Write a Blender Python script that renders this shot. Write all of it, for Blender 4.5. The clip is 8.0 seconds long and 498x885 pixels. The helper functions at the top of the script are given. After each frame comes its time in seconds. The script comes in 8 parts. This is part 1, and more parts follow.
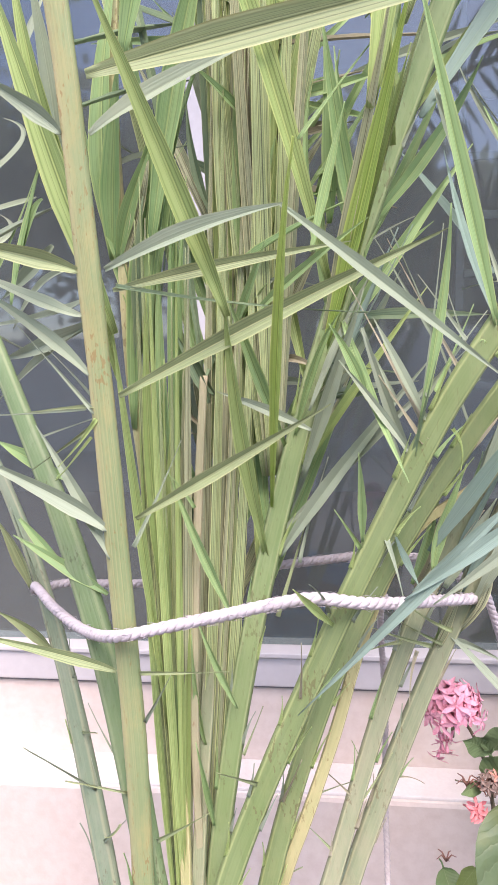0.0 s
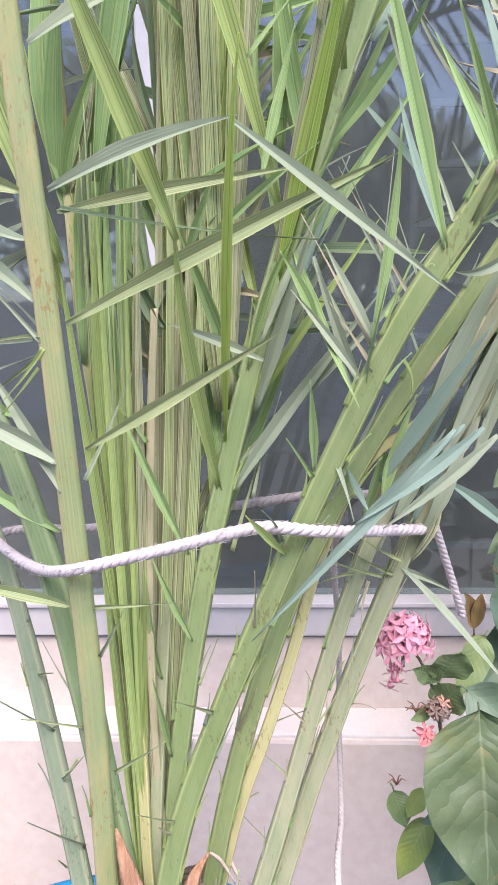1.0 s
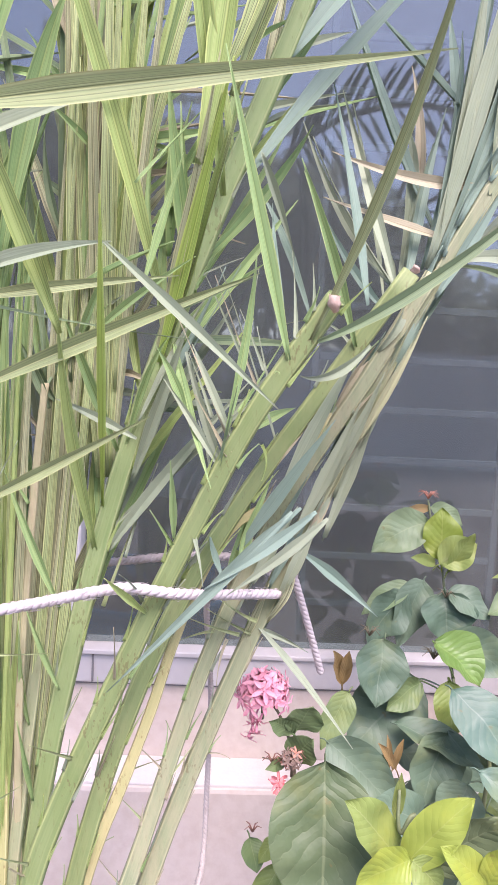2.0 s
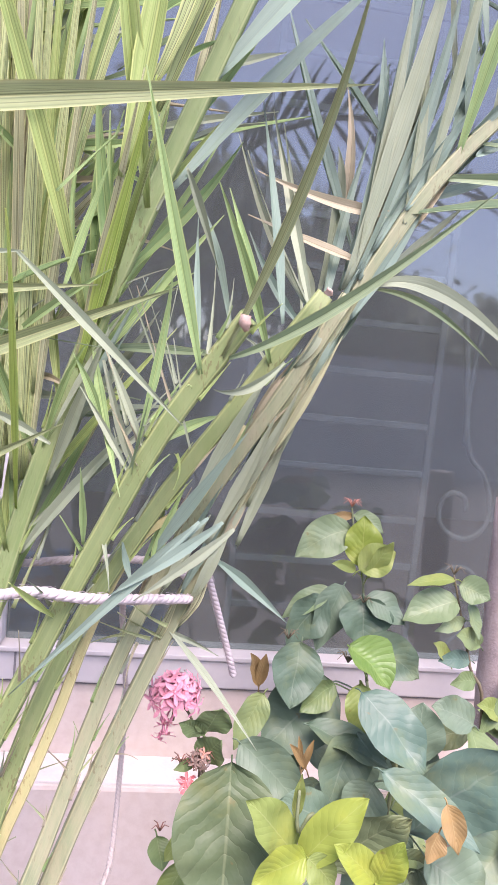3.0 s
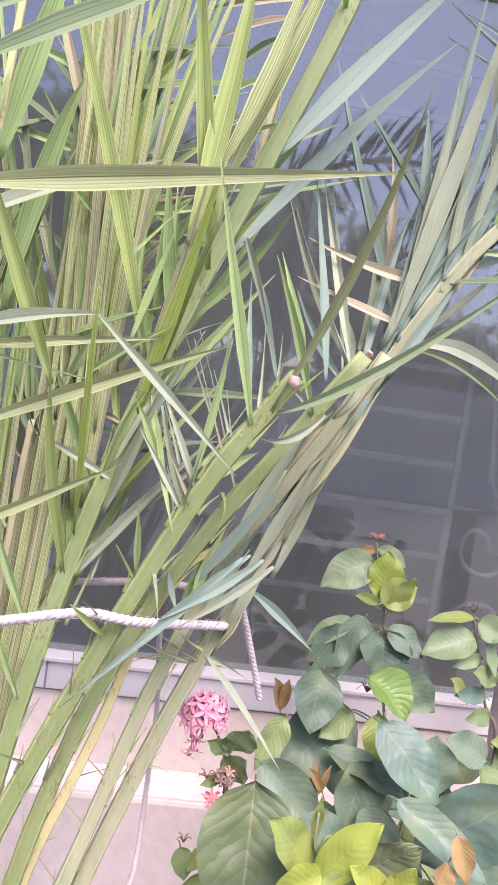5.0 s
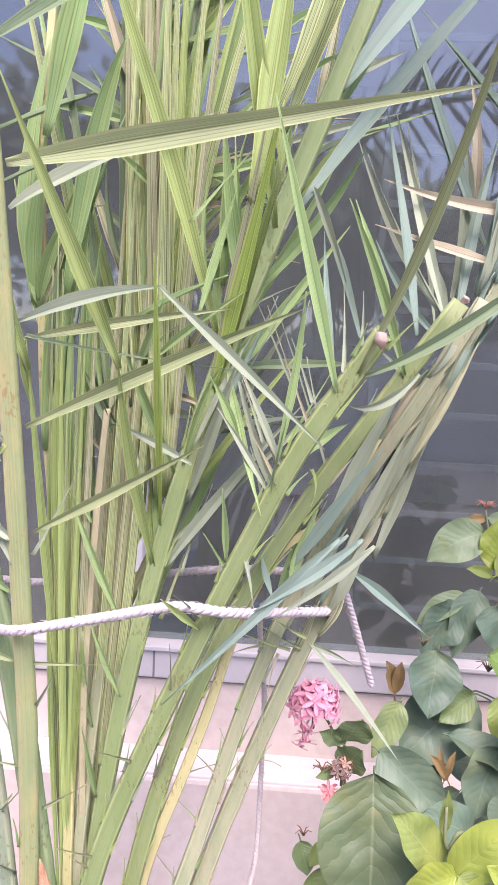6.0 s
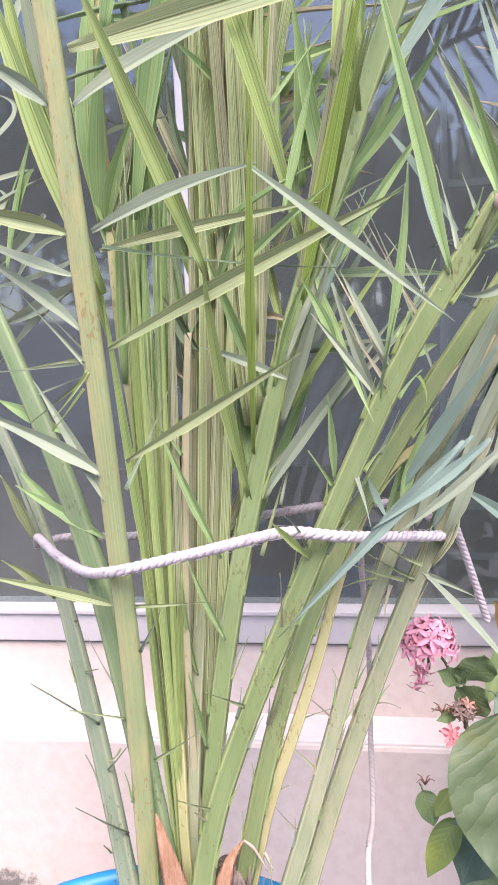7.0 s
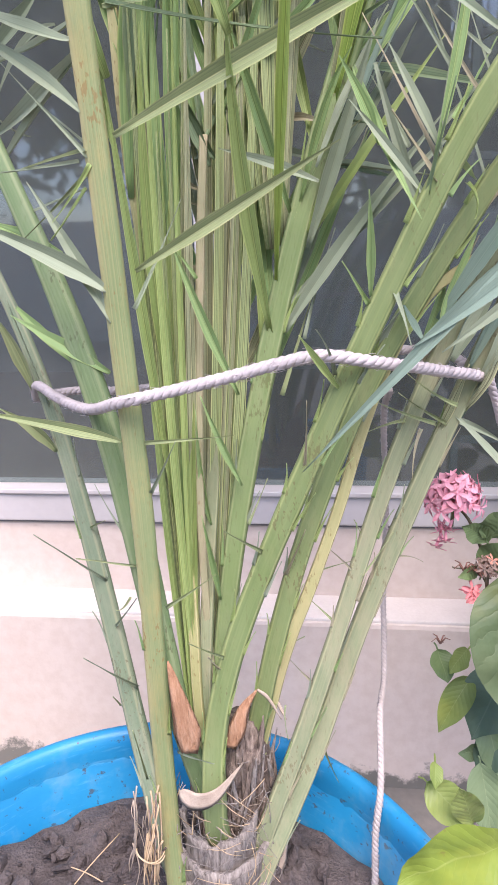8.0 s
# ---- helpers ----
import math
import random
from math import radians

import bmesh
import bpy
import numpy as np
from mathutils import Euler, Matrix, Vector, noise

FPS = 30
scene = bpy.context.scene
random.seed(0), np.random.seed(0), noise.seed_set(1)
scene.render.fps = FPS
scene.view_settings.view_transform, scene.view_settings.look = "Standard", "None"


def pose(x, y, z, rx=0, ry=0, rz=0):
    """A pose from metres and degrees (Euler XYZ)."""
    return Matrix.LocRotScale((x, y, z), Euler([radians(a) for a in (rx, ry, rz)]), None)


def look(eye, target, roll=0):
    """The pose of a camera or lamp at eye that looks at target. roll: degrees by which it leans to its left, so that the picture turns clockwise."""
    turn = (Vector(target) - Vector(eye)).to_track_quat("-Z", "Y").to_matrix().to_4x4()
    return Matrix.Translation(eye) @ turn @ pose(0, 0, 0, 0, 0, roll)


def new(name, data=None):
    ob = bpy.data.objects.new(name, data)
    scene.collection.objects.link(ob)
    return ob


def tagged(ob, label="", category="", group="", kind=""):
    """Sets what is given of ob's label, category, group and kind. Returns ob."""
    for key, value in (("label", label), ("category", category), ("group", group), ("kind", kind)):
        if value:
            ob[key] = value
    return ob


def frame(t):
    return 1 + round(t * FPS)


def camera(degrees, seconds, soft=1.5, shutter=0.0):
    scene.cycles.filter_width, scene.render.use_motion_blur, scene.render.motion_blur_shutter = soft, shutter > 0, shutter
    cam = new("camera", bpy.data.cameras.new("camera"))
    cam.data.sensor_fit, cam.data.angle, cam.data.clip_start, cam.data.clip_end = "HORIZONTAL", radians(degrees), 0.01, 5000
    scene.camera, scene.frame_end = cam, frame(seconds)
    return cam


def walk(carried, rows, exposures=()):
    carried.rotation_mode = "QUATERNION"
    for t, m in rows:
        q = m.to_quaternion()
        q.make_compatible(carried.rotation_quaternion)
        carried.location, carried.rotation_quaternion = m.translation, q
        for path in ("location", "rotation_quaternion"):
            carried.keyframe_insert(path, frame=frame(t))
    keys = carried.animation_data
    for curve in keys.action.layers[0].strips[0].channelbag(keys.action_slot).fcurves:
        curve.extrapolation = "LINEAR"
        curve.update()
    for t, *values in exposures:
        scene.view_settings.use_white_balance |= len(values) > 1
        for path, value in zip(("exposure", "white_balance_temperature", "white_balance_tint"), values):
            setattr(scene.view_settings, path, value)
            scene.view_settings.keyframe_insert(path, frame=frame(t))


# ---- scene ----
cam = camera(41.39, 8.0, soft=1.2)
ROWS = [
    (0.0, 0.0488, -0.4937, 1.2732, 6.54, -6.75, 1.29),
    (0.5, 0.0406, -0.4938, 1.2441, 5.80, -8.93, 1.10),
    (1.0, 0.0533, -0.4951, 1.2433, 2.89, -9.69, 1.30),
    (1.5, 0.1047, -0.5263, 1.2791, -1.21, -6.19, -1.55),
    (2.0, 0.1163, -0.5626, 1.2836, -2.07, -5.95, -3.01),
    (2.2, 0.1201, -0.5662, 1.2862, -2.75, -7.07, -3.48),
    (3.3, 0.1529, -0.5904, 1.3124, -6.70, -4.86, -5.98),
    (3.5, 0.1242, -0.5991, 1.3223, -4.80, -4.16, -7.27),
    (4.0, 0.1384, -0.6146, 1.3416, -6.08, -3.71, -7.87),
    (4.5, 0.1282, -0.6422, 1.3411, -4.73, -3.21, -8.23),
    (4.7, 0.1159, -0.6412, 1.3328, -5.30, -3.62, -8.93),
    (5.8, 0.1260, -0.5948, 1.3323, 2.73, -7.05, -3.76),
    (6.0, 0.1254, -0.5814, 1.3229, 3.34, -7.24, -2.67),
    (6.5, 0.1008, -0.5630, 1.3056, 5.26, -6.05, -0.03),
    (7.0, 0.0734, -0.5413, 1.2490, 6.67, -8.35, 2.37),
    (7.5, 0.0584, -0.5274, 1.1938, 6.58, -12.77, 2.75),
    (8.0, 0.0429, -0.5023, 1.1623, 6.41, -15.66, 1.64),
]
EXPOSURES = [(0.0, 1.56, 6490, 28), (1.0, 1.53, 6340, 25), (1.5, 1.61, 6440, 32), (2.0, 1.67, 6440, 33), (3.5, 1.71, 6590, 36), (4.5, 1.70, 6690, 36), (6.0, 1.70, 6490, 36), (6.5, 1.57, 6490, 33), (7.0, 1.62, 6440, 30), (7.5, 1.36, 6540, 28), (8.0, 1.38, 6390, 26)]
walk(cam, [(t, pose(x, y, z, 90 + pitch, roll, yaw)) for t, x, y, z, yaw, pitch, roll in ROWS], EXPOSURES)

# ---- light ----
GROUND = 0.08
world = bpy.data.worlds.new("sky")
scene.world = world
world.use_nodes = True
wn = world.node_tree.nodes
sky = wn.new("ShaderNodeTexSky")
sky.sky_type = "NISHITA"
sky.sun_disc = False
sky.sun_elevation = radians(57.6)
sky.sun_rotation = radians(166.6)
sky.air_density, sky.dust_density, sky.ozone_density = 1.0, 1.5, 1.5
wn["Background"].inputs["Strength"].default_value = 0.15
world.node_tree.links.new(sky.outputs["Color"], wn["Background"].inputs["Color"])
sun_data = bpy.data.lights.new("sun", "SUN")
sun_data.energy, sun_data.angle, sun_data.color = 2.1, radians(36), (1.0, 0.95, 0.86)
sun = new("sun", sun_data)
sun.matrix_world = look((1.0, -4.2, 6.8), (0, 0, 0))

# ---- materials ----
def material(name):
    m = bpy.data.materials.new(name)
    m.use_nodes = True
    return m, m.node_tree.nodes, m.node_tree.links, m.node_tree.nodes["Principled BSDF"]


def ramp(nodes, links, fac, stops):
    r = nodes.new("ShaderNodeValToRGB")
    els = r.color_ramp.elements
    while len(els) < len(stops):
        els.new(0.5)
    for e, (at, col) in zip(els, stops):
        e.position, e.color = at, (*col, 1)
    links.new(fac, r.inputs["Fac"])
    return r.outputs["Color"]


def noise_node(nodes, links, vec, scale, detail=4, rough=0.6):
    n = nodes.new("ShaderNodeTexNoise")
    n.inputs["Scale"].default_value = scale
    n.inputs["Detail"].default_value = detail
    n.inputs["Roughness"].default_value = rough
    if vec:
        links.new(vec, n.inputs["Vector"])
    return n.outputs["Fac"]


def stretched(nodes, links, out, scale):
    mp = nodes.new("ShaderNodeMapping")
    mp.inputs["Scale"].default_value = scale
    links.new(out, mp.inputs["Vector"])
    return mp.outputs["Vector"]


def bumped(nodes, links, bsdf, height, strength, distance):
    b = nodes.new("ShaderNodeBump")
    b.inputs["Strength"].default_value = strength
    b.inputs["Distance"].default_value = distance
    links.new(height, b.inputs["Height"])
    links.new(b.outputs["Normal"], bsdf.inputs["Normal"])


def mixed(nodes, links, fac, a, b, mode="MIX"):
    m = nodes.new("ShaderNodeMix")
    m.data_type, m.blend_type = "RGBA", mode
    for sock, v in ((m.inputs[0], fac), (m.inputs[6], a), (m.inputs[7], b)):
        if isinstance(v, (int, float)):
            sock.default_value = v
        elif isinstance(v, tuple):
            sock.default_value = (*v, 1)
        else:
            links.new(v, sock)
    return m.outputs[2]


def blade_material(name, low, high, streak, thin=0.12, rough=0.5, fold_shade=None, stripe=0.42):
    """A palm leaf: a few pleats with the shade of their folds painted dark, fine lines along the blade, pale edges and
    a dull waxy sheen.
    """
    def grey(v):
        return (v * stripe,) * 3

    m, n, l, p = material(name)
    tc = n.new("ShaderNodeTexCoord")
    info = n.new("ShaderNodeObjectInfo")
    shift = n.new("ShaderNodeVectorMath")
    shift.operation = "MULTIPLY_ADD"
    shift.inputs[1].default_value = (37.0, 11.0, 5.0)
    own = n.new("ShaderNodeCombineXYZ")
    for k in range(3):
        l.new(info.outputs["Random"], own.inputs[k])
    l.new(own.outputs[0], shift.inputs[0])
    l.new(stretched(n, l, tc.outputs["UV"], (1.0, 0.05, 1)), shift.inputs[2])
    blade_uv = shift.outputs[0]
    lines = noise_node(n, l, stretched(n, l, blade_uv, (38, 10, 1)), 1.0, 3)
    slow = noise_node(n, l, tc.outputs["Object"], 14, 3)
    tone = n.new("ShaderNodeMath")
    tone.operation = "MULTIPLY_ADD"
    l.new(info.outputs["Random"], tone.inputs[0])
    tone.inputs[1].default_value = 0.55
    l.new(slow, tone.inputs[2])
    tint = ramp(n, l, tone.outputs[0], [(0.35, low), (0.95, high)])
    bands = noise_node(n, l, stretched(n, l, blade_uv, (6.5, 1.5, 1)), 1.0, 1)
    col = mixed(n, l, ramp(n, l, bands, [(0.47, (0, 0, 0)), (0.58, grey(0.5))]), tint, streak)
    col = mixed(n, l, ramp(n, l, lines, [(0.44, (0, 0, 0)), (0.68, grey(0.55))]), col, streak)
    # shade in the pleats, painted as thin dark lines
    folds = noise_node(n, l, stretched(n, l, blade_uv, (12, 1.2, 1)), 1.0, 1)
    pleat_shade = ramp(n, l, folds, [(0.474, (0, 0, 0)), (0.484, grey(0.9)), (0.512, grey(0.9)), (0.522, (0, 0, 0))])
    col = mixed(n, l, pleat_shade, col, fold_shade or tuple(v * 0.42 for v in low))
    uv = n.new("ShaderNodeSeparateXYZ")
    l.new(tc.outputs["UV"], uv.inputs[0])
    rib = ramp(n, l, uv.outputs["X"], [(0.0, grey(1.0)), (0.07, (0, 0, 0)), (0.465, (0, 0, 0)), (0.5, grey(0.8)), (0.535, (0, 0, 0)), (0.93, (0, 0, 0)), (1.0, grey(1.0))])
    # dark lines beside midrib and margins paint the shade of the V-fold
    groove_shade = ramp(n, l, uv.outputs["X"], [(0.085, (0, 0, 0)), (0.12, grey(0.55)), (0.155, (0, 0, 0)), (0.40, (0, 0, 0)), (0.44, grey(0.9)), (0.465, (0, 0, 0)), (0.535, (0, 0, 0)), (0.56, grey(0.9)), (0.60, (0, 0, 0)), (0.845, (0, 0, 0)), (0.88, grey(0.55)), (0.915, (0, 0, 0))])
    col = mixed(n, l, groove_shade, col, fold_shade or tuple(v * 0.42 for v in low))
    margin = (min(0.8, streak[0] * 1.22 + 0.03), min(0.8, streak[1] * 1.12 + 0.02), streak[2] * 1.05)
    col = mixed(n, l, rib, col, margin)
    spots = noise_node(n, l, stretched(n, l, tc.outputs["UV"], (9, 26, 1)), 2.2, 2, 0.4)
    col = mixed(n, l, ramp(n, l, spots, [(0.72, (0, 0, 0)), (0.77, (0.6, 0.6, 0.6))]), col, (0.16, 0.11, 0.05))
    l.new(col, p.inputs["Base Color"])
    p.inputs["Roughness"].default_value = rough
    p.inputs["Specular IOR Level"].default_value = 0.28
    bumped(n, l, p, folds, 0.5, 0.0012)
    trans = n.new("ShaderNodeBsdfTranslucent")
    clear = n.new("ShaderNodeGamma")
    clear.inputs["Gamma"].default_value = 0.45
    l.new(col, clear.inputs["Color"])
    l.new(clear.outputs["Color"], trans.inputs["Color"])
    mix = n.new("ShaderNodeMixShader")
    mix.inputs["Fac"].default_value = thin
    l.new(p.outputs["BSDF"], mix.inputs[1])
    l.new(trans.outputs["BSDF"], mix.inputs[2])
    l.new(mix.outputs["Shader"], n["Material Output"].inputs["Surface"])
    return m


def stalk_material(name, green, pale, edge, blotch, tan, flank=0.25, shoulder=0.85):
    """A petiole: smooth green with a paler left flank, part its own tan and part painted light, rust specks and scuffs.
    """
    m, n, l, p = material(name)
    tc = n.new("ShaderNodeTexCoord")
    uv = n.new("ShaderNodeSeparateXYZ")
    l.new(tc.outputs["UV"], uv.inputs[0])
    slow = noise_node(n, l, stretched(n, l, tc.outputs["Object"], (30, 30, 7)), 1.0, 4)
    col = ramp(n, l, slow, [(0.3, green), (0.75, pale)])
    rim = ramp(n, l, uv.outputs["X"], [(0.0, (0.1, 0.1, 0.1)), (0.085, (0, 0, 0)), (0.108, (shoulder,) * 3), (0.138, (shoulder,) * 3), (0.16, (0, 0, 0)), (0.46, (0, 0, 0))])
    col = mixed(n, l, rim, col, edge)
    streaks = noise_node(n, l, stretched(n, l, tc.outputs["UV"], (40, 2.5, 1)), 1.0, 3)
    col = mixed(n, l, ramp(n, l, streaks, [(0.46, (0, 0, 0)), (0.70, (0.35, 0.35, 0.35))]), col, edge)
    patch = noise_node(n, l, stretched(n, l, tc.outputs["Object"], (42, 42, 11)), 1.0, 5, 0.7)
    col = mixed(n, l, ramp(n, l, patch, [(0.47, (0, 0, 0)), (0.70, (0.75, 0.75, 0.75))]), col, tan)
    # sides facing left go paler: own tan plus a lit side painted in
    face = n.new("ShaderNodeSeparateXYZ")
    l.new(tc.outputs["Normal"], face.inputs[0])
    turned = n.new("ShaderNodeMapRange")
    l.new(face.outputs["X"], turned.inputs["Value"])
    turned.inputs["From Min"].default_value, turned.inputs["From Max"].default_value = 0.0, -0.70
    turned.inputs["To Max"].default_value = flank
    lighter = n.new("ShaderNodeMath")
    lighter.operation = "MULTIPLY"
    l.new(turned.outputs[0], lighter.inputs[0])
    l.new(ramp(n, l, slow, [(0.25, (0.35, 0.35, 0.35)), (0.6, (1, 1, 1))]), lighter.inputs[1])
    col = mixed(n, l, lighter.outputs[0], col, edge)
    mottle = noise_node(n, l, stretched(n, l, tc.outputs["Object"], (420, 420, 70)), 1.0, 3, 0.6)
    col = mixed(n, l, ramp(n, l, mottle, [(0.60, (0, 0, 0)), (0.78, (0.5, 0.5, 0.5))]), col, blotch)
    specks = noise_node(n, l, stretched(n, l, tc.outputs["Object"], (330, 330, 120)), 1.0, 2)
    where = noise_node(n, l, tc.outputs["Object"], 9, 2)
    both = n.new("ShaderNodeMath")
    both.operation = "MULTIPLY"
    l.new(specks, both.inputs[0])
    l.new(where, both.inputs[1])
    col = mixed(n, l, ramp(n, l, both.outputs[0], [(0.352, (0, 0, 0)), (0.392, (0.55, 0.55, 0.55))]), col, blotch)
    l.new(col, p.inputs["Base Color"])
    p.inputs["Roughness"].default_value = 0.55
    p.inputs["Specular IOR Level"].default_value = 0.35
    bumped(n, l, p, streaks, 0.6, 0.0012)
    return m


def plain_material(name, a, b, scale, rough=0.7, bump=0.2, dist=0.002, metal=0.0):
    m, n, l, p = material(name)
    tc = n.new("ShaderNodeTexCoord")
    f1 = noise_node(n, l, tc.outputs["Object"], scale, 5)
    f2 = noise_node(n, l, tc.outputs["Object"], scale * 9, 3)
    col = mixed(n, l, 0.35, ramp(n, l, f1, [(0.3, a), (0.72, b)]), ramp(n, l, f2, [(0.3, a), (0.7, b)]))
    l.new(col, p.inputs["Base Color"])
    p.inputs["Roughness"].default_value = rough
    p.inputs["Metallic"].default_value = metal
    if bump:
        bumped(n, l, p, f2, bump, dist)
    return m


BLADE = {
    "g": blade_material("palm_green", (0.188, 0.340, 0.120), (0.297, 0.463, 0.198), (0.501, 0.602, 0.242), 0.28, stripe=0.55),
    "y": blade_material("palm_yellow_green", (0.270, 0.395, 0.112), (0.368, 0.498, 0.172), (0.530, 0.630, 0.260), 0.30, stripe=0.7),
    "Y": blade_material("palm_lime", (0.304, 0.480, 0.075), (0.405, 0.570, 0.120), (0.571, 0.680, 0.220), 0.40, stripe=0.8),
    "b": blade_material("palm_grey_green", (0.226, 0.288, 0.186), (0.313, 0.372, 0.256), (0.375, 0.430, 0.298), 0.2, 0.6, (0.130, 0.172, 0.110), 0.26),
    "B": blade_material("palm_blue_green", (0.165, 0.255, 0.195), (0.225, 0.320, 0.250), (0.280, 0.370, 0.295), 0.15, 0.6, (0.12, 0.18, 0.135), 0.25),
    "d": blade_material("palm_dark_green", (0.134, 0.220, 0.116), (0.211, 0.305, 0.173), (0.336, 0.390, 0.201), 0.2),
    "t": blade_material("palm_straw", (0.32, 0.30, 0.18), (0.43, 0.395, 0.265), (0.47, 0.44, 0.31), 0.15, 0.65),
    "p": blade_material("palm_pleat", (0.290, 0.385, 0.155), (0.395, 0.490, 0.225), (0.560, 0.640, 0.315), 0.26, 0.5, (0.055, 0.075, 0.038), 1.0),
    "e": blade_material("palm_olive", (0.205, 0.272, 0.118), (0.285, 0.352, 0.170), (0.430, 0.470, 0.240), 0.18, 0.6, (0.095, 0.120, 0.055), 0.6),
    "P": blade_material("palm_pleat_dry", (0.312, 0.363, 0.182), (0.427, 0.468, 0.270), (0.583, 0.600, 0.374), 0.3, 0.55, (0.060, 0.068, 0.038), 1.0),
}
STALK = {
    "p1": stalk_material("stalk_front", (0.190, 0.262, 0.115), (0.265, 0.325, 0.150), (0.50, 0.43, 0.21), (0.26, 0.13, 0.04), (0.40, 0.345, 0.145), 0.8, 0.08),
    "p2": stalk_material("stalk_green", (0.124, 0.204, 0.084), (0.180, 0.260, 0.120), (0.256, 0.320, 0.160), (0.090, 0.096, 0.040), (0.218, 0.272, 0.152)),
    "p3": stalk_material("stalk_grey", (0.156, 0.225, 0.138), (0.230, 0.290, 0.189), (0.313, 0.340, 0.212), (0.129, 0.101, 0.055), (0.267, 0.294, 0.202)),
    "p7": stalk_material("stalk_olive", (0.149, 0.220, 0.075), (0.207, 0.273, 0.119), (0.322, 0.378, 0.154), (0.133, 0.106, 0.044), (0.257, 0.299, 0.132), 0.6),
    "p9": stalk_material("stalk_yellow", (0.33, 0.345, 0.145), (0.46, 0.44, 0.215), (0.58, 0.525, 0.27), (0.2, 0.14, 0.05), (0.50, 0.44, 0.22)),
    "p10": stalk_material("stalk_dull", (0.195, 0.245, 0.135), (0.285, 0.322, 0.187), (0.40, 0.41, 0.24), (0.16, 0.12, 0.06), (0.35, 0.335, 0.21)),
}
STALK["p12"] = stalk_material("stalk_pale", (0.29, 0.30, 0.16), (0.40, 0.38, 0.23), (0.52, 0.45, 0.30), (0.26, 0.15, 0.07), (0.50, 0.40, 0.27), 0.3, 0.3)
STALK["p6"] = stalk_material("stalk_mid_green", (0.165, 0.252, 0.088), (0.233, 0.311, 0.130), (0.316, 0.378, 0.176), (0.118, 0.109, 0.042), (0.260, 0.319, 0.151))
for key, same in (("p4", "p2"), ("p5", "p10"), ("p11", "p10")):
    STALK[key] = STALK[same]

ROPE = plain_material("rope_cotton", (0.39, 0.355, 0.355), (0.53, 0.48, 0.48), 60, 0.9, 0.6, 0.001)
# slightly darker, more beige tone for the thin hanging tail
TAIL_ROPE = plain_material("rope_beige", (0.38, 0.335, 0.315), (0.52, 0.465, 0.44), 60, 0.9, 0.6, 0.001)
CUT = plain_material("cut_wood", (0.33, 0.22, 0.165), (0.56, 0.43, 0.36), 120, 0.8, 0.5, 0.001)


def fibre_material(name, dark, mid, light, patch):
    """Matted palm fibre: coarse upright threads over dark gaps."""
    m, n, l, p = material(name)
    tc = n.new("ShaderNodeTexCoord")
    threads = noise_node(n, l, stretched(n, l, tc.outputs["Object"], (260, 260, 45)), 1.0, 4, 0.7)
    patches = noise_node(n, l, tc.outputs["Object"], 38, 4)
    col = ramp(n, l, threads, [(0.34, dark), (0.52, mid), (0.72, light)])
    col = mixed(n, l, ramp(n, l, patches, [(0.45, (0, 0, 0)), (0.65, (0.6, 0.6, 0.6))]), col, patch)
    l.new(col, p.inputs["Base Color"])
    p.inputs["Roughness"].default_value = 0.9
    bumped(n, l, p, threads, 1.0, 0.004)
    return m


FIBRE = fibre_material("palm_fibre", (0.07, 0.05, 0.04), (0.25, 0.19, 0.15), (0.46, 0.38, 0.31), (0.19, 0.15, 0.12))
HUSK = plain_material("dry_husk", (0.32, 0.25, 0.19), (0.50, 0.41, 0.32), 70, 0.8, 0.4, 0.002)
SHEATH = fibre_material("dry_sheath", (0.13, 0.11, 0.095), (0.30, 0.265, 0.235), (0.46, 0.42, 0.375), (0.27, 0.24, 0.215))
STRAW = plain_material("pale_straw", (0.40, 0.27, 0.15), (0.62, 0.48, 0.31), 50, 0.8, 0.3, 0.001)
BRACT = fibre_material("orange_bract", (0.33, 0.165, 0.085), (0.46, 0.255, 0.145), (0.57, 0.36, 0.235), (0.40, 0.21, 0.115))


def wall_material():
    """Cream-white limewash, slightly uneven, with mould creeping up from the foot."""
    m, n, l, p = material("limewashed_wall")
    tc = n.new("ShaderNodeTexCoord")
    broad = noise_node(n, l, tc.outputs["Object"], 2.3, 5)
    fine = noise_node(n, l, tc.outputs["Object"], 42, 5)
    col = ramp(n, l, broad, [(0.3, (0.598, 0.500, 0.430)), (0.7, (0.672, 0.584, 0.513))])
    col = mixed(n, l, ramp(n, l, fine, [(0.35, (0.35, 0.35, 0.35)), (0.6, (0, 0, 0))]), col, (0.515, 0.41, 0.335))
    xyz = n.new("ShaderNodeSeparateXYZ")
    l.new(tc.outputs["Object"], xyz.inputs[0])
    mould = noise_node(n, l, tc.outputs["Object"], 11, 6, 0.7)
    height = n.new("ShaderNodeMapRange")
    height.inputs["From Min"].default_value, height.inputs["From Max"].default_value = GROUND + 0.11, GROUND
    height.inputs["To Min"].default_value, height.inputs["To Max"].default_value = -0.25, 0.22
    l.new(xyz.outputs["Z"], height.inputs["Value"])
    add = n.new("ShaderNodeMath")
    l.new(mould, add.inputs[0])
    l.new(height.outputs[0], add.inputs[1])
    col = mixed(n, l, ramp(n, l, add.outputs[0], [(0.52, (0, 0, 0)), (0.62, (0.9, 0.9, 0.9))]), col, (0.13, 0.13, 0.11))
    l.new(col, p.inputs["Base Color"])
    p.inputs["Roughness"].default_value = 0.85
    bumped(n, l, p, fine, 0.25, 0.003)
    return m


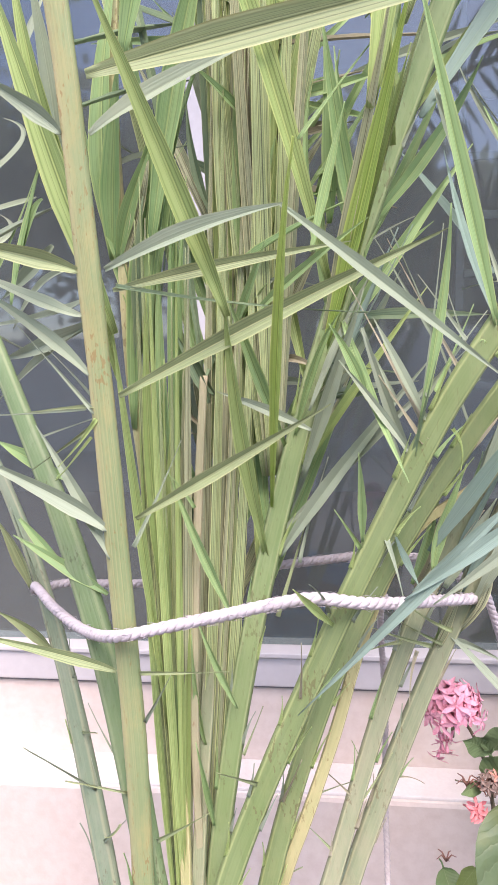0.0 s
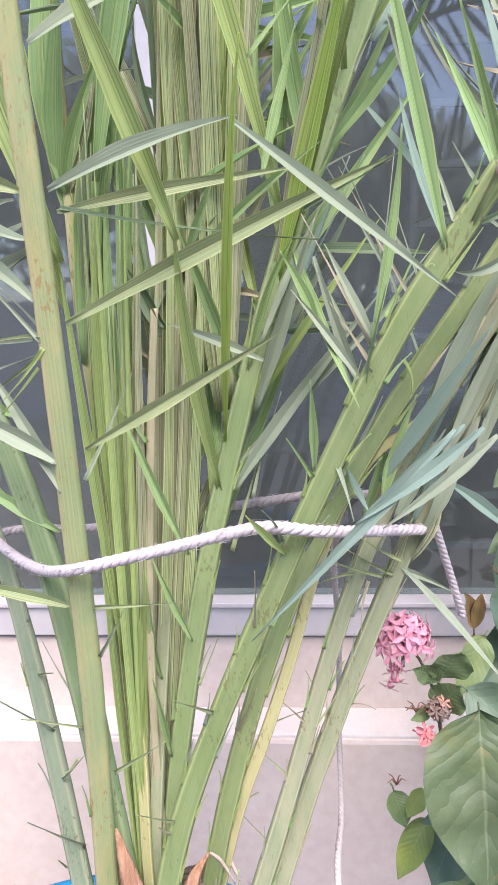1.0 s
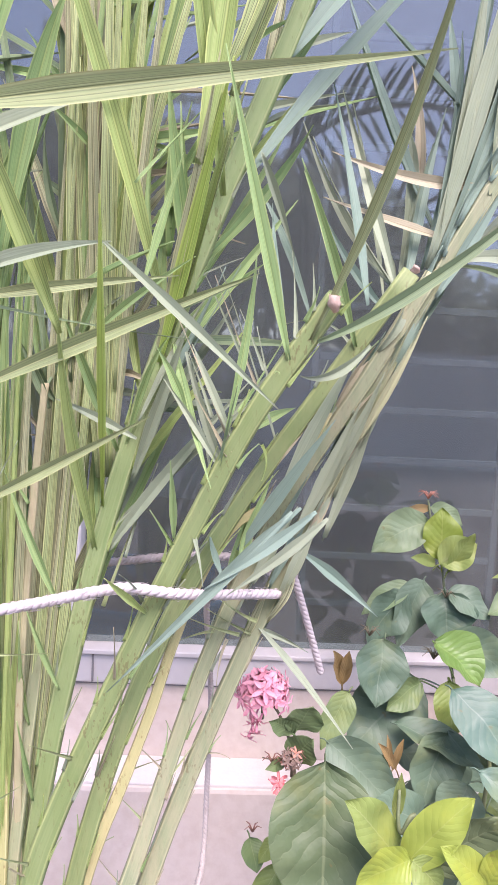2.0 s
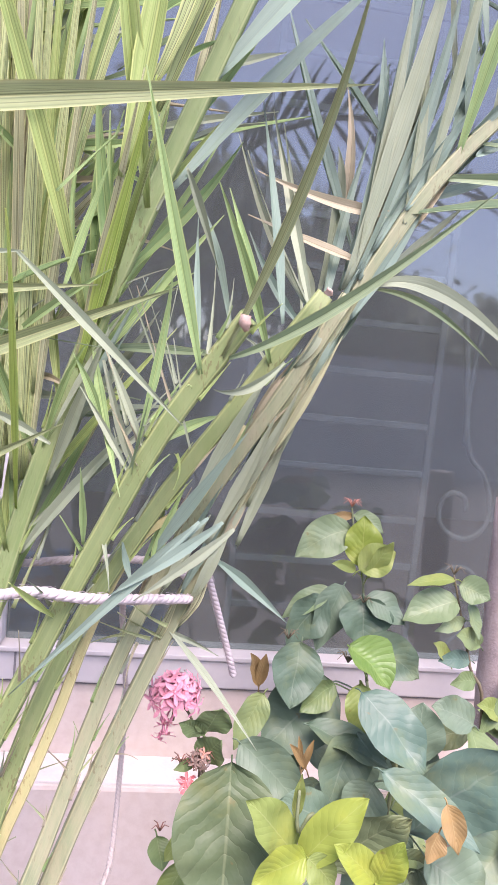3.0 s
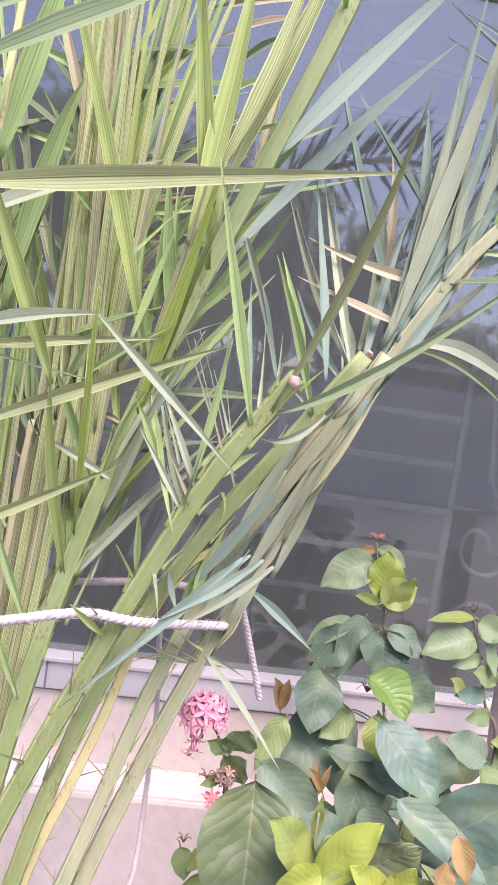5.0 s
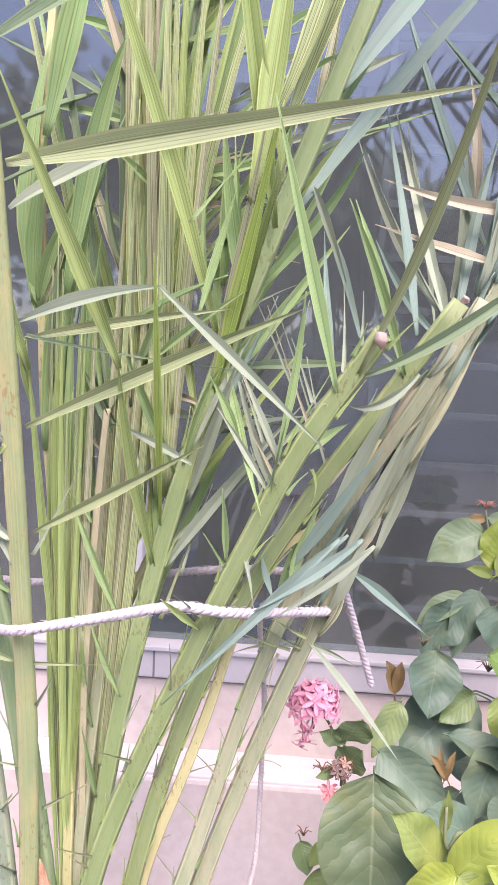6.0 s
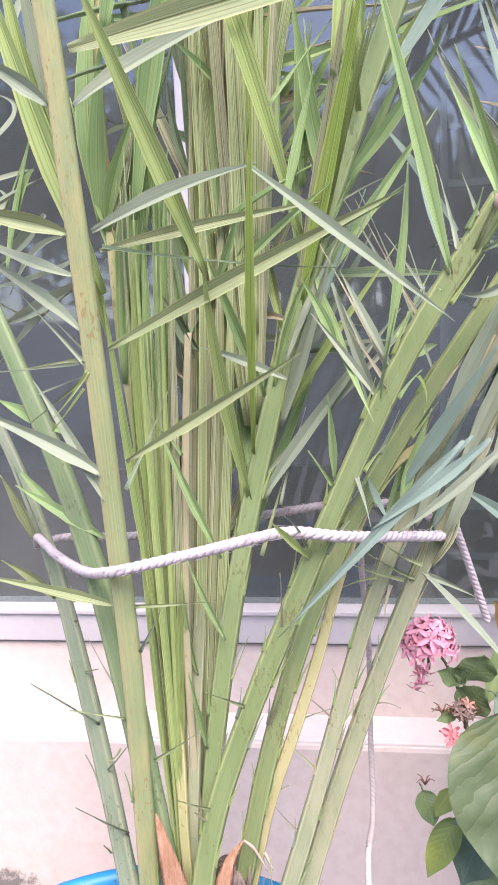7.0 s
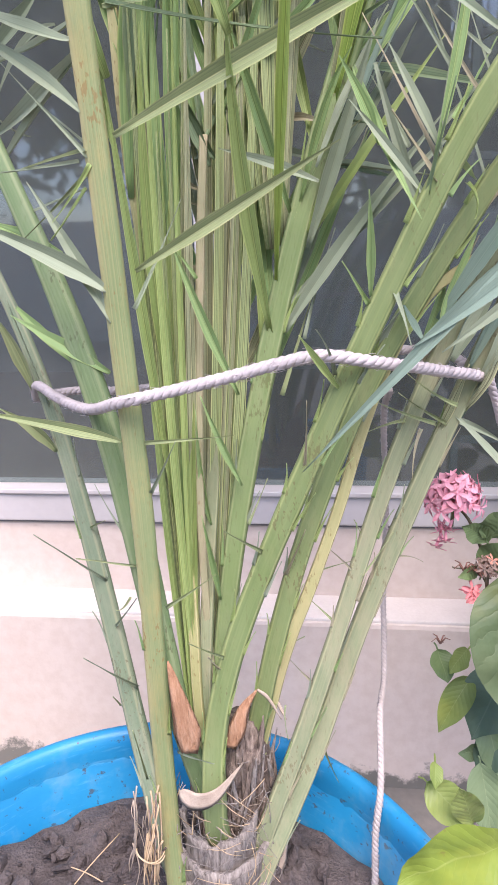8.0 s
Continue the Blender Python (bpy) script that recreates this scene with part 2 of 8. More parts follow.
WALL = wall_material()
ALU = plain_material("painted_frame", (0.50, 0.475, 0.465), (0.58, 0.55, 0.535), 6, 0.42, 0.05, 0.0005, 0.08)
# dark strips: frame joints, and the shadow line below the rail
DARK_STRIP = plain_material("dark_strip", (0.16, 0.15, 0.15), (0.22, 0.21, 0.21), 30, 0.7, 0)
WHITE = plain_material("white_paint", (0.46, 0.45, 0.45), (0.55, 0.54, 0.54), 9, 0.5, 0.05, 0.0005)
GRILLE = plain_material("grille_paint", (0.15, 0.15, 0.165), (0.21, 0.21, 0.23), 25, 0.5, 0.1, 0.0005)
ROOM = plain_material("room_inside", (0.60, 0.57, 0.57), (0.70, 0.67, 0.66), 3, 0.9, 0)
ROOM_FLOOR = plain_material("room_floor_wood", (0.10, 0.075, 0.06), (0.17, 0.13, 0.10), 5, 0.6, 0)


def tub_material():
    """Bright blue plastic with scuffs, faded streaks and splashes of soil."""
    m, n, l, p = material("blue_plastic")
    tc = n.new("ShaderNodeTexCoord")
    broad = noise_node(n, l, tc.outputs["Object"], 7, 5)
    col = ramp(n, l, broad, [(0.3, (0.0, 0.19, 0.42)), (0.72, (0.015, 0.28, 0.52))])
    scuff = noise_node(n, l, stretched(n, l, tc.outputs["Object"], (9, 9, 70)), 2.0, 4, 0.7)
    col = mixed(n, l, ramp(n, l, scuff, [(0.58, (0, 0, 0)), (0.72, (0.35, 0.35, 0.35))]), col, (0.16, 0.42, 0.62))
    splash = noise_node(n, l, tc.outputs["Object"], 85, 4, 0.6)
    col = mixed(n, l, ramp(n, l, splash, [(0.62, (0, 0, 0)), (0.67, (0.85, 0.85, 0.85))]), col, (0.06, 0.075, 0.09))
    film = noise_node(n, l, tc.outputs["Object"], 14, 5, 0.7)
    col = mixed(n, l, ramp(n, l, film, [(0.5, (0, 0, 0)), (0.8, (0.4, 0.4, 0.4))]), col, (0.26, 0.33, 0.36))
    l.new(col, p.inputs["Base Color"])
    p.inputs["Roughness"].default_value = 0.45
    bumped(n, l, p, scuff, 0.1, 0.001)
    return m


TUB = tub_material()
SOIL = plain_material("potting_soil", (0.045, 0.036, 0.035), (0.16, 0.132, 0.122), 34, 0.95, 0.9, 0.006)
PAVING = plain_material("yard_ground", (0.15, 0.138, 0.12), (0.27, 0.245, 0.21), 4, 0.9, 0.5, 0.004)
# white limewash, made whiter than the wall for the sky-lit ledge top
CAP = plain_material("skylit_limewash", (0.62, 0.565, 0.515), (0.73, 0.675, 0.625), 16, 0.85, 0.3, 0.002)
POST = plain_material("weathered_post", (0.26, 0.215, 0.205), (0.44, 0.375, 0.36), 22, 0.85, 0.7, 0.003)


def glass_material():
    """Dark tinted window glass under a film of dust that also paints in haze: it mirrors what stands before it and is
    dim to see through.
    """
    m, n, l, p = material("tinted_glass")
    clear = n.new("ShaderNodeBsdfTransparent")
    clear.inputs["Color"].default_value = (0.53, 0.62, 0.61, 1)
    gloss = n.new("ShaderNodeBsdfGlossy")
    gloss.inputs["Roughness"].default_value = 0.035
    gloss.inputs["Color"].default_value = (0.87, 0.95, 1.0, 1)
    lw = n.new("ShaderNodeLayerWeight")
    lw.inputs["Blend"].default_value = 0.5
    power = n.new("ShaderNodeMath")
    power.operation = "POWER"
    l.new(lw.outputs["Facing"], power.inputs[0])
    power.inputs[1].default_value = 5.0
    fac = n.new("ShaderNodeMath")
    fac.operation = "MULTIPLY_ADD"
    l.new(power.outputs[0], fac.inputs[0])
    fac.inputs[1].default_value, fac.inputs[2].default_value = 0.91, 0.085
    mix = n.new("ShaderNodeMixShader")
    l.new(fac.outputs[0], mix.inputs[0])
    l.new(clear.outputs[0], mix.inputs[1])
    l.new(gloss.outputs[0], mix.inputs[2])
    # pale diffuse film: thin dust, plus haze painted over the dark pane
    dust_haze = n.new("ShaderNodeBsdfDiffuse")
    dust_haze.inputs["Color"].default_value = (0.68, 0.71, 0.69, 1)
    tc = n.new("ShaderNodeTexCoord")
    film = noise_node(n, l, stretched(n, l, tc.outputs["Object"], (1, 1, 0.5)), 7.0, 6, 0.65)
    specks = noise_node(n, l, tc.outputs["Object"], 240, 2)
    much = n.new("ShaderNodeMapRange")
    l.new(film, much.inputs["Value"])
    much.inputs["To Min"].default_value, much.inputs["To Max"].default_value = 0.035, 0.09
    spot = n.new("ShaderNodeMapRange")
    l.new(specks, spot.inputs["Value"])
    spot.inputs["From Min"].default_value, spot.inputs["From Max"].default_value = 0.77, 0.80
    spot.inputs["To Max"].default_value = 0.10
    total = n.new("ShaderNodeMath")
    l.new(much.outputs[0], total.inputs[0])
    l.new(spot.outputs[0], total.inputs[1])
    hazy = n.new("ShaderNodeMixShader")
    l.new(total.outputs[0], hazy.inputs[0])
    l.new(mix.outputs[0], hazy.inputs[1])
    l.new(dust_haze.outputs[0], hazy.inputs[2])
    l.new(hazy.outputs[0], n["Material Output"].inputs["Surface"])
    return m


GLASS = glass_material()


def broadleaf_material(name, low, high, vein, rough=0.4, thin=0.25, quilted=0.3):
    """A shrub leaf with a pale midrib and side veins, driven by the leaf's own length and width."""
    m, n, l, p = material(name)
    tc = n.new("ShaderNodeTexCoord")
    info = n.new("ShaderNodeObjectInfo")
    uv = n.new("ShaderNodeSeparateXYZ")
    l.new(tc.outputs["UV"], uv.inputs[0])
    side = n.new("ShaderNodeMath")
    side.operation = "ABSOLUTE"
    mid = n.new("ShaderNodeMath")
    mid.operation = "SUBTRACT"
    l.new(uv.outputs["X"], mid.inputs[0])
    mid.inputs[1].default_value = 0.5
    l.new(mid.outputs[0], side.inputs[0])
    slant = n.new("ShaderNodeMath")
    slant.operation = "MULTIPLY_ADD"
    l.new(side.outputs[0], slant.inputs[0])
    slant.inputs[1].default_value = -0.55
    stray = n.new("ShaderNodeMath")
    stray.operation = "MULTIPLY_ADD"
    l.new(noise_node(n, l, tc.outputs["Object"], 30, 3), stray.inputs[0])
    stray.inputs[1].default_value = 0.16
    l.new(uv.outputs["Y"], stray.inputs[2])
    l.new(stray.outputs[0], slant.inputs[2])
    wave = n.new("ShaderNodeMath")
    wave.operation = "PINGPONG"
    l.new(slant.outputs[0], wave.inputs[0])
    wave.inputs[1].default_value = 0.055
    veins = ramp(n, l, wave.outputs[0], [(0.0, (0.8, 0.8, 0.8)), (0.006, (0.0, 0.0, 0.0))])
    rib = ramp(n, l, side.outputs[0], [(0.006, (0.42, 0.42, 0.42)), (0.02, (0, 0, 0))])
    slow = noise_node(n, l, tc.outputs["Object"], 22, 3)
    tone = n.new("ShaderNodeMath")
    tone.operation = "MULTIPLY_ADD"
    l.new(info.outputs["Random"], tone.inputs[0])
    tone.inputs[1].default_value = 0.5
    l.new(slow, tone.inputs[2])
    col = ramp(n, l, tone.outputs[0], [(0.35, low), (0.95, high)])
    col = mixed(n, l, mixed(n, l, 0.05 + 0.14 * quilted, (0, 0, 0), veins), col, vein)
    col = mixed(n, l, rib, col, vein)
    sunned = noise_node(n, l, tc.outputs["Object"], 15, 4, 0.65)
    col = mixed(n, l, ramp(n, l, sunned, [(0.52, (0, 0, 0)), (0.72, (0.55, 0.55, 0.55))]), col, (high[0] * 1.25 + 0.02, high[1] * 1.12, high[2] * 0.75))
    blot = noise_node(n, l, tc.outputs["Object"], 60, 2)
    col = mixed(n, l, ramp(n, l, blot, [(0.70, (0, 0, 0)), (0.76, (0.5, 0.5, 0.5))]), col, (0.22, 0.16, 0.06))
    l.new(col, p.inputs["Base Color"])
    p.inputs["Roughness"].default_value = rough
    p.inputs["Specular IOR Level"].default_value = 0.35
    quilt = n.new("ShaderNodeMath")
    quilt.operation = "POWER"
    l.new(wave.outputs[0], quilt.inputs[0])
    quilt.inputs[1].default_value = 0.5
    bumped(n, l, p, quilt.outputs[0], quilted, 0.006)
    trans = n.new("ShaderNodeBsdfTranslucent")
    l.new(col, trans.inputs["Color"])
    mix = n.new("ShaderNodeMixShader")
    mix.inputs["Fac"].default_value = thin
    l.new(p.outputs["BSDF"], mix.inputs[1])
    l.new(trans.outputs["BSDF"], mix.inputs[2])
    l.new(mix.outputs["Shader"], n["Material Output"].inputs["Surface"])
    return m


SHRUB = {
    "d": broadleaf_material("shrub_dark", (0.096, 0.166, 0.108), (0.168, 0.248, 0.162), (0.250, 0.325, 0.230), 0.45),
    "q": broadleaf_material("shrub_olive", (0.082, 0.132, 0.062), (0.148, 0.198, 0.096), (0.290, 0.340, 0.185), 0.5, quilted=0.7),
    "m": broadleaf_material("shrub_mid", (0.160, 0.245, 0.115), (0.235, 0.325, 0.175), (0.340, 0.420, 0.240)),
    "g": broadleaf_material("shrub_green", (0.135, 0.215, 0.085), (0.215, 0.300, 0.130), (0.310, 0.390, 0.190)),
    "v": broadleaf_material("shrub_vivid", (0.100, 0.215, 0.045), (0.175, 0.300, 0.080), (0.300, 0.400, 0.150), 0.35, quilted=0.6),
    "b": broadleaf_material("shrub_blue", (0.100, 0.184, 0.136), (0.158, 0.252, 0.190), (0.250, 0.340, 0.270), 0.42),
    "y": broadleaf_material("shrub_lime", (0.225, 0.315, 0.080), (0.330, 0.415, 0.130), (0.430, 0.500, 0.210), 0.4, 0.35),
    "Y": broadleaf_material("shrub_bright", (0.235, 0.330, 0.050), (0.340, 0.425, 0.080), (0.430, 0.490, 0.150), 0.38, 0.35),
    "o": broadleaf_material("shrub_turning", (0.29, 0.20, 0.085), (0.40, 0.285, 0.125), (0.500, 0.430, 0.210), 0.5, 0.3),
}
TWIG = plain_material("shrub_twig", (0.10, 0.08, 0.05), (0.20, 0.17, 0.10), 60, 0.8, 0.4, 0.001)
GREEN_TWIG = plain_material("green_twig", (0.10, 0.13, 0.06), (0.18, 0.21, 0.10), 60, 0.6, 0.2, 0.001)
PINK = plain_material("pink_petal", (0.68, 0.22, 0.31), (0.85, 0.48, 0.54), 90, 0.6, 0.1, 0.0005)
RED = plain_material("red_petal", (0.72, 0.16, 0.18), (0.86, 0.34, 0.33), 90, 0.6, 0.1, 0.0005)
RUST = plain_material("withered_sepal", (0.16, 0.07, 0.05), (0.30, 0.15, 0.11), 90, 0.8, 0.2, 0.0005)
FADED = plain_material("dry_floret", (0.17, 0.115, 0.09), (0.30, 0.21, 0.165), 90, 0.8, 0.2, 0.0005)
FADED_RED = plain_material("faded_red_petal", (0.42, 0.16, 0.11), (0.56, 0.27, 0.19), 90, 0.7, 0.1, 0.0005)
BARK = plain_material("tree_bark", (0.06, 0.05, 0.04), (0.14, 0.11, 0.09), 12, 0.9, 0.6, 0.01)
CROWN = blade_material("tree_leaf", (0.10, 0.14, 0.08), (0.18, 0.23, 0.13), (0.2, 0.25, 0.15), 0.5, 0.6)
RENDER_WALL = plain_material("yard_wall_render", (0.48, 0.46, 0.44), (0.62, 0.60, 0.57), 2, 0.9, 0.4, 0.004)

# ---- helpers of this scene ----
def mesh_from(name, bm, mat, smooth=False):
    me = bpy.data.meshes.new(name)
    bm.normal_update()
    bm.to_mesh(me)
    bm.free()
    for m in (mat if isinstance(mat, (list, tuple)) else [mat]):
        me.materials.append(m)
    if smooth:
        me.polygons.foreach_set("use_smooth", [True] * len(me.polygons))
    return me


def part(name, bm, mat, parent, label="", smooth=False):
    ob = new(name, mesh_from(name, bm, mat, smooth))
    if parent:
        ob.parent = parent
        ob.matrix_parent_inverse = parent.matrix_world.inverted()
    return tagged(ob, label)


def box(bm, a, b, bevel=0.0):
    """A box between two corners, with softened edges."""
    lo = [min(u, v) for u, v in zip(a, b)]
    hi = [max(u, v) for u, v in zip(a, b)]
    made = bmesh.ops.create_cube(bm, size=1.0)["verts"]
    for v in made:
        v.co = Vector([(l + h) / 2 + c * (h - l) for l, h, c in zip(lo, hi, v.co)])
    if bevel:
        edges = list({e for v in made for e in v.link_edges})
        bmesh.ops.bevel(bm, geom=edges, offset=bevel, segments=2, affect="EDGES", profile=0.5)
    return bm


def boxed(name, a, b, mat, parent=None, bevel=0.003, label=""):
    return part(name, box(bmesh.new(), a, b, bevel), mat, parent, label)


def spline(points, count):
    """Catmull-Rom through the points, evenly by parameter."""
    p = [Vector(q) for q in points]
    p = [p[0] * 2 - p[1], *p, p[-1] * 2 - p[-2]]
    out = []
    for i in range(count + 1):
        s = i / count * (len(p) - 3)
        k = min(int(s), len(p) - 4)
        t = s - k
        a, b, c, d = p[k:k + 4]
        out.append(0.5 * (2 * b + (c - a) * t + (2 * a - 5 * b + 4 * c - d) * t * t + (3 * b - a - 3 * c + d) * t ** 3))
    return out


def frames_along(path, hint):
    """For each point: tangent, sideways and outward vectors; outward leans to the hint."""
    rows = []
    for i, q in enumerate(path):
        t = (path[min(i + 1, len(path) - 1)] - path[max(i - 1, 0)]).normalized()
        s = t.cross(hint)
        s = s.normalized() if s.length > 1e-4 else Vector((1, 0, 0))
        rows.append((q, t, s, s.cross(t).normalized()))
    return rows


def tube(bm, path, radius, sides=6, cap=True):
    """A round tube; radius is a number or a function of 0..1 along it."""
    rings = []
    for i, (q, t, s, n) in enumerate(frames_along(path, Vector((0.13, -1, 0.21)))):
        r = radius(i / (len(path) - 1)) if callable(radius) else radius
        rings.append([bm.verts.new(q + r * (s * math.cos(a) + n * math.sin(a))) for a in [2 * math.pi * k / sides for k in range(sides)]])
    for a, b in zip(rings, rings[1:]):
        for k in range(sides):
            bm.faces.new((a[k], a[(k + 1) % sides], b[(k + 1) % sides], b[k]))
    if cap:
        bm.faces.new(rings[0][::-1])
        bm.faces.new(rings[-1])
    return bm


def crisp(bm, rings, at):
    """Keep the edges along these places of the rings sharp."""
    for ra, rb in zip(rings, rings[1:]):
        for k in at:
            edge = bm.edges.get((ra[k], rb[k]))
            if edge:
                edge.smooth = False


# ---- setting: yard, house wall and window ----
def sheet(name, x0, x1, y0, y1, z, nx, ny, rough, mat, fade=None):
    bm = bmesh.new()
    grid = [[bm.verts.new((x0 + (x1 - x0) * i / nx, y0 + (y1 - y0) * j / ny, z + rough * noise.noise((i * 0.7, j * 0.7, 3.1)))) for i in range(nx + 1)] for j in range(ny + 1)]
    for j in range(ny):
        for i in range(nx):
            bm.faces.new((grid[j][i], grid[j][i + 1], grid[j + 1][i + 1], grid[j + 1][i]))
    return part(name, bm, mat, None, "", True)


tagged(sheet("ground", -60, 60, -80, 0.9, GROUND, 60, 40, 0.01, PAVING), "worn grey-brown yard ground in front of the house", "ground", kind="structure")

X0, X1, WY, PY = -3.2, 3.4, 0.76, 0.66
SILL, RAIL, HEAD, LEDGE = 0.708, 0.634, 2.225, 0.468
W0, W1 = -2.1, 2.3
wall = tagged(boxed("wall_north", (X0, WY, LEDGE), (X1, WY + 0.2, RAIL - 0.006), WALL, None, 0.004), "cream limewashed house wall under a window", "wall", kind="structure")
boxed("wall_pier", (X0, WY, RAIL - 0.004), (W0, WY + 0.2, HEAD), WALL, wall, 0)
boxed("wall_pier", (W1, WY, RAIL - 0.004), (X1, WY + 0.2, HEAD), WALL, wall, 0)
boxed("lintel", (X0, WY - 0.03, HEAD + 0.002), (X1, WY + 0.2, 2.95), RENDER_WALL, wall, 0.004)
plinth = tagged(boxed("plinth", (X0, PY, GROUND - 0.05), (X1, WY + 0.2, LEDGE - 0.002), WALL, None, 0.010), "projecting cream plinth with a rounded ledge and mould at its foot", "plinth", kind="structure")
# strip whose whiter colour carries part of the sky light on the ledge
boxed("ledge_cap", (X0, PY + 0.007, LEDGE - 0.006), (X1, WY + 0.05, LEDGE + 0.003), CAP, plinth, 0.003, "white limewashed top of the ledge, sky light partly in its colour")
tagged(boxed("eave", (X0, -0.05, 2.96), (X1, 1.2, 3.08), RENDER_WALL, None, 0.01), "grey concrete sunshade slab over the window", "eave", kind="structure")

window = tagged(boxed("window_1", (W0, WY - 0.012, RAIL), (W1, WY + 0.07, SILL - 0.012), ALU, None, 0.004), "wide tinted window in an aluminium frame before a scrolled grille", "window", kind="structure")
boxed("window_rail", (W0, WY - 0.020, SILL - 0.010), (W1, WY + 0.06, SILL), ALU, window, 0.002)
# dark strip standing in for the thin shadow under the rail
boxed("shadow_line", (W0, WY - 0.004, RAIL - 0.005), (W1, WY + 0.05, RAIL - 0.001), DARK_STRIP, window, 0)
for x in (-0.128, 1.16, -1.42):
    boxed("joint_strip", (x, WY - 0.014, RAIL + 0.003), (x + 0.004, WY + 0.02, SILL - 0.013), DARK_STRIP, window, 0)
boxed("mullion", (-0.198, WY - 0.018, SILL + 0.002), (-0.156, WY + 0.05, HEAD), WHITE, window, 0.004, "white-painted upright of the window")
for x in (-1.44, 1.14):
    boxed("mullion", (x, WY - 0.012, SILL + 0.002), (x + 0.045, WY + 0.05, HEAD), ALU, window, 0.004)
for a, b in ((W0, -1.442), (-1.393, -0.200), (-0.154, 1.138), (1.187, W1)):
    pane = boxed("pane", (a, WY + 0.020, SILL + 0.002), (b, WY + 0.026, HEAD - 0.002), GLASS, window, 0, "dark tinted glass")
    pane.visible_shadow = False

room = tagged(boxed("room_floor", (W0, WY + 0.205, 0.5), (W1, 3.2, 0.55), ROOM_FLOOR, None, 0), "dim room behind the window glass", "room", kind="structure")
boxed("room_wall", (W0, 3.2, 0.5), (W1, 3.3, 2.9), ROOM, room, 0)
boxed("room_wall", (W0 - 0.1, WY + 0.205, 0.5), (W0, 3.3, 2.9), ROOM, room, 0)
boxed("room_wall", (W1, WY + 0.205, 0.5), (W1 + 0.1, 3.3, 2.9), ROOM, room, 0)
boxed("room_ceiling", (W0, WY + 0.205, 2.8), (W1, 3.3, 2.9), ROOM, room, 0)

grille = tagged(new("window_grille"), "grey-painted iron grille with square bars and scrolls behind the glass", "grille", kind="structure")
GY = WY + 0.075
for x0, x1 in ((0.306, 0.723), (1.24, 1.65)):
    for x in (x0, x1):
        boxed("upright_bar", (x - 0.007, GY, SILL + 0.01), (x + 0.007, GY + 0.012, HEAD - 0.02), GRILLE, grille, 0.001)
    for k in range(13):
        z = 0.792 + 0.1075 * k
        boxed("cross_bar", (x0 + 0.008, GY + 0.001, z - 0.007), (x1 - 0.008, GY + 0.011, z + 0.007), GRILLE, grille, 0.001)


SPIRAL = ((0.766, 1.519), (0.790, 1.364), (0.818, 1.180), (0.864, 1.125), (0.888, 1.047), (0.872, 0.994), (0.828, 0.975), (0.779, 0.999), (0.766, 1.045), (0.788, 1.079), (0.823, 1.070), (0.831, 1.040))
for flip in (1, -1):
    line = [(x, GY + 0.006, z if flip > 0 else 2 * 0.942 - z) for x, z in SPIRAL]
    part("scroll", tube(bmesh.new(), spline(line, 48), 0.0065, 6), GRILLE, grille, "", True)

for x in (0.805, 0.93):
    part("curved_bar", tube(bmesh.new(), spline([(x, GY + 0.006, 1.19), (x, GY + 0.006, 1.34), (x + 0.01, GY + 0.006, 1.46)], 12), 0.006, 6), GRILLE, grille, "", True)

# ---- tub and palm ----
def lathe(bm, profile, cx, cy, sides=64):
    rings = [[bm.verts.new((cx + r * math.cos(2 * math.pi * k / sides), cy + r * math.sin(2 * math.pi * k / sides), z)) for k in range(sides)] for r, z in profile]
    for a, b in zip(rings, rings[1:]):
        for k in range(sides):
            bm.faces.new((a[k], a[(k + 1) % sides], b[(k + 1) % sides], b[k]))
    return bm


TX, TY, TR, RIM, EARTH = -0.125, -0.086, 0.319, 0.566, 0.470
tub = part("planter_tub", lathe(bmesh.new(), [(0.002, GROUND + 0.002), (TR - 0.05, GROUND + 0.002), (TR - 0.035, GROUND + 0.02), (TR - 0.012, RIM - 0.07), (TR - 0.010, RIM - 0.027), (TR - 0.0155, RIM - 0.034), (TR - 0.03, EARTH - 0.08), (TR - 0.06, GROUND + 0.03), (0.002, GROUND + 0.03)], TX, TY), TUB, None, "", True)
part("rim", lathe(bmesh.new(), [(TR - 0.0162, RIM - 0.052), (TR - 0.0158, RIM - 0.02), (TR - 0.012, RIM - 0.006), (TR - 0.006, RIM), (TR + 0.002, RIM - 0.001), (TR + 0.007, RIM - 0.008), (TR + 0.007, RIM - 0.02), (TR + 0.002, RIM - 0.0245), (TR - 0.0085, RIM - 0.025), (TR - 0.0162, RIM - 0.052)], TX, TY, 96), TUB, tub, "rolled blue lip", True)
tagged(tub, "round bright blue plastic tub filled with dark soil", "planter")


def soil_bed():
    bm = bmesh.new()
    rings = []
    for j in range(30):
        r = (TR - 0.026) * j / 29
        rings.append([bm.verts.new((TX + r * math.cos(a), TY + r * math.sin(a), EARTH + 0.03 * math.exp(-((r * math.cos(a) - 0.06) ** 2 + (r * math.sin(a) - 0.11) ** 2) / 0.02) + 0.016 * noise.noise((r * 14 * math.cos(a), r * 14 * math.sin(a), 0)) + 0.010 * noise.noise((r * 45 * math.cos(a), r * 45 * math.sin(a), 7)))) for a in [2 * math.pi * k / 72 for k in range(72)]])
    for a, b in zip(rings, rings[1:]):
        for k in range(72):
            bm.faces.new((a[k], a[(k + 1) % 72], b[(k + 1) % 72], b[k]))
    return bm


tagged(part("soil", soil_bed(), SOIL, None, "", True), "dark crumbly potting soil inside the blue tub", "soil", kind="stuff")

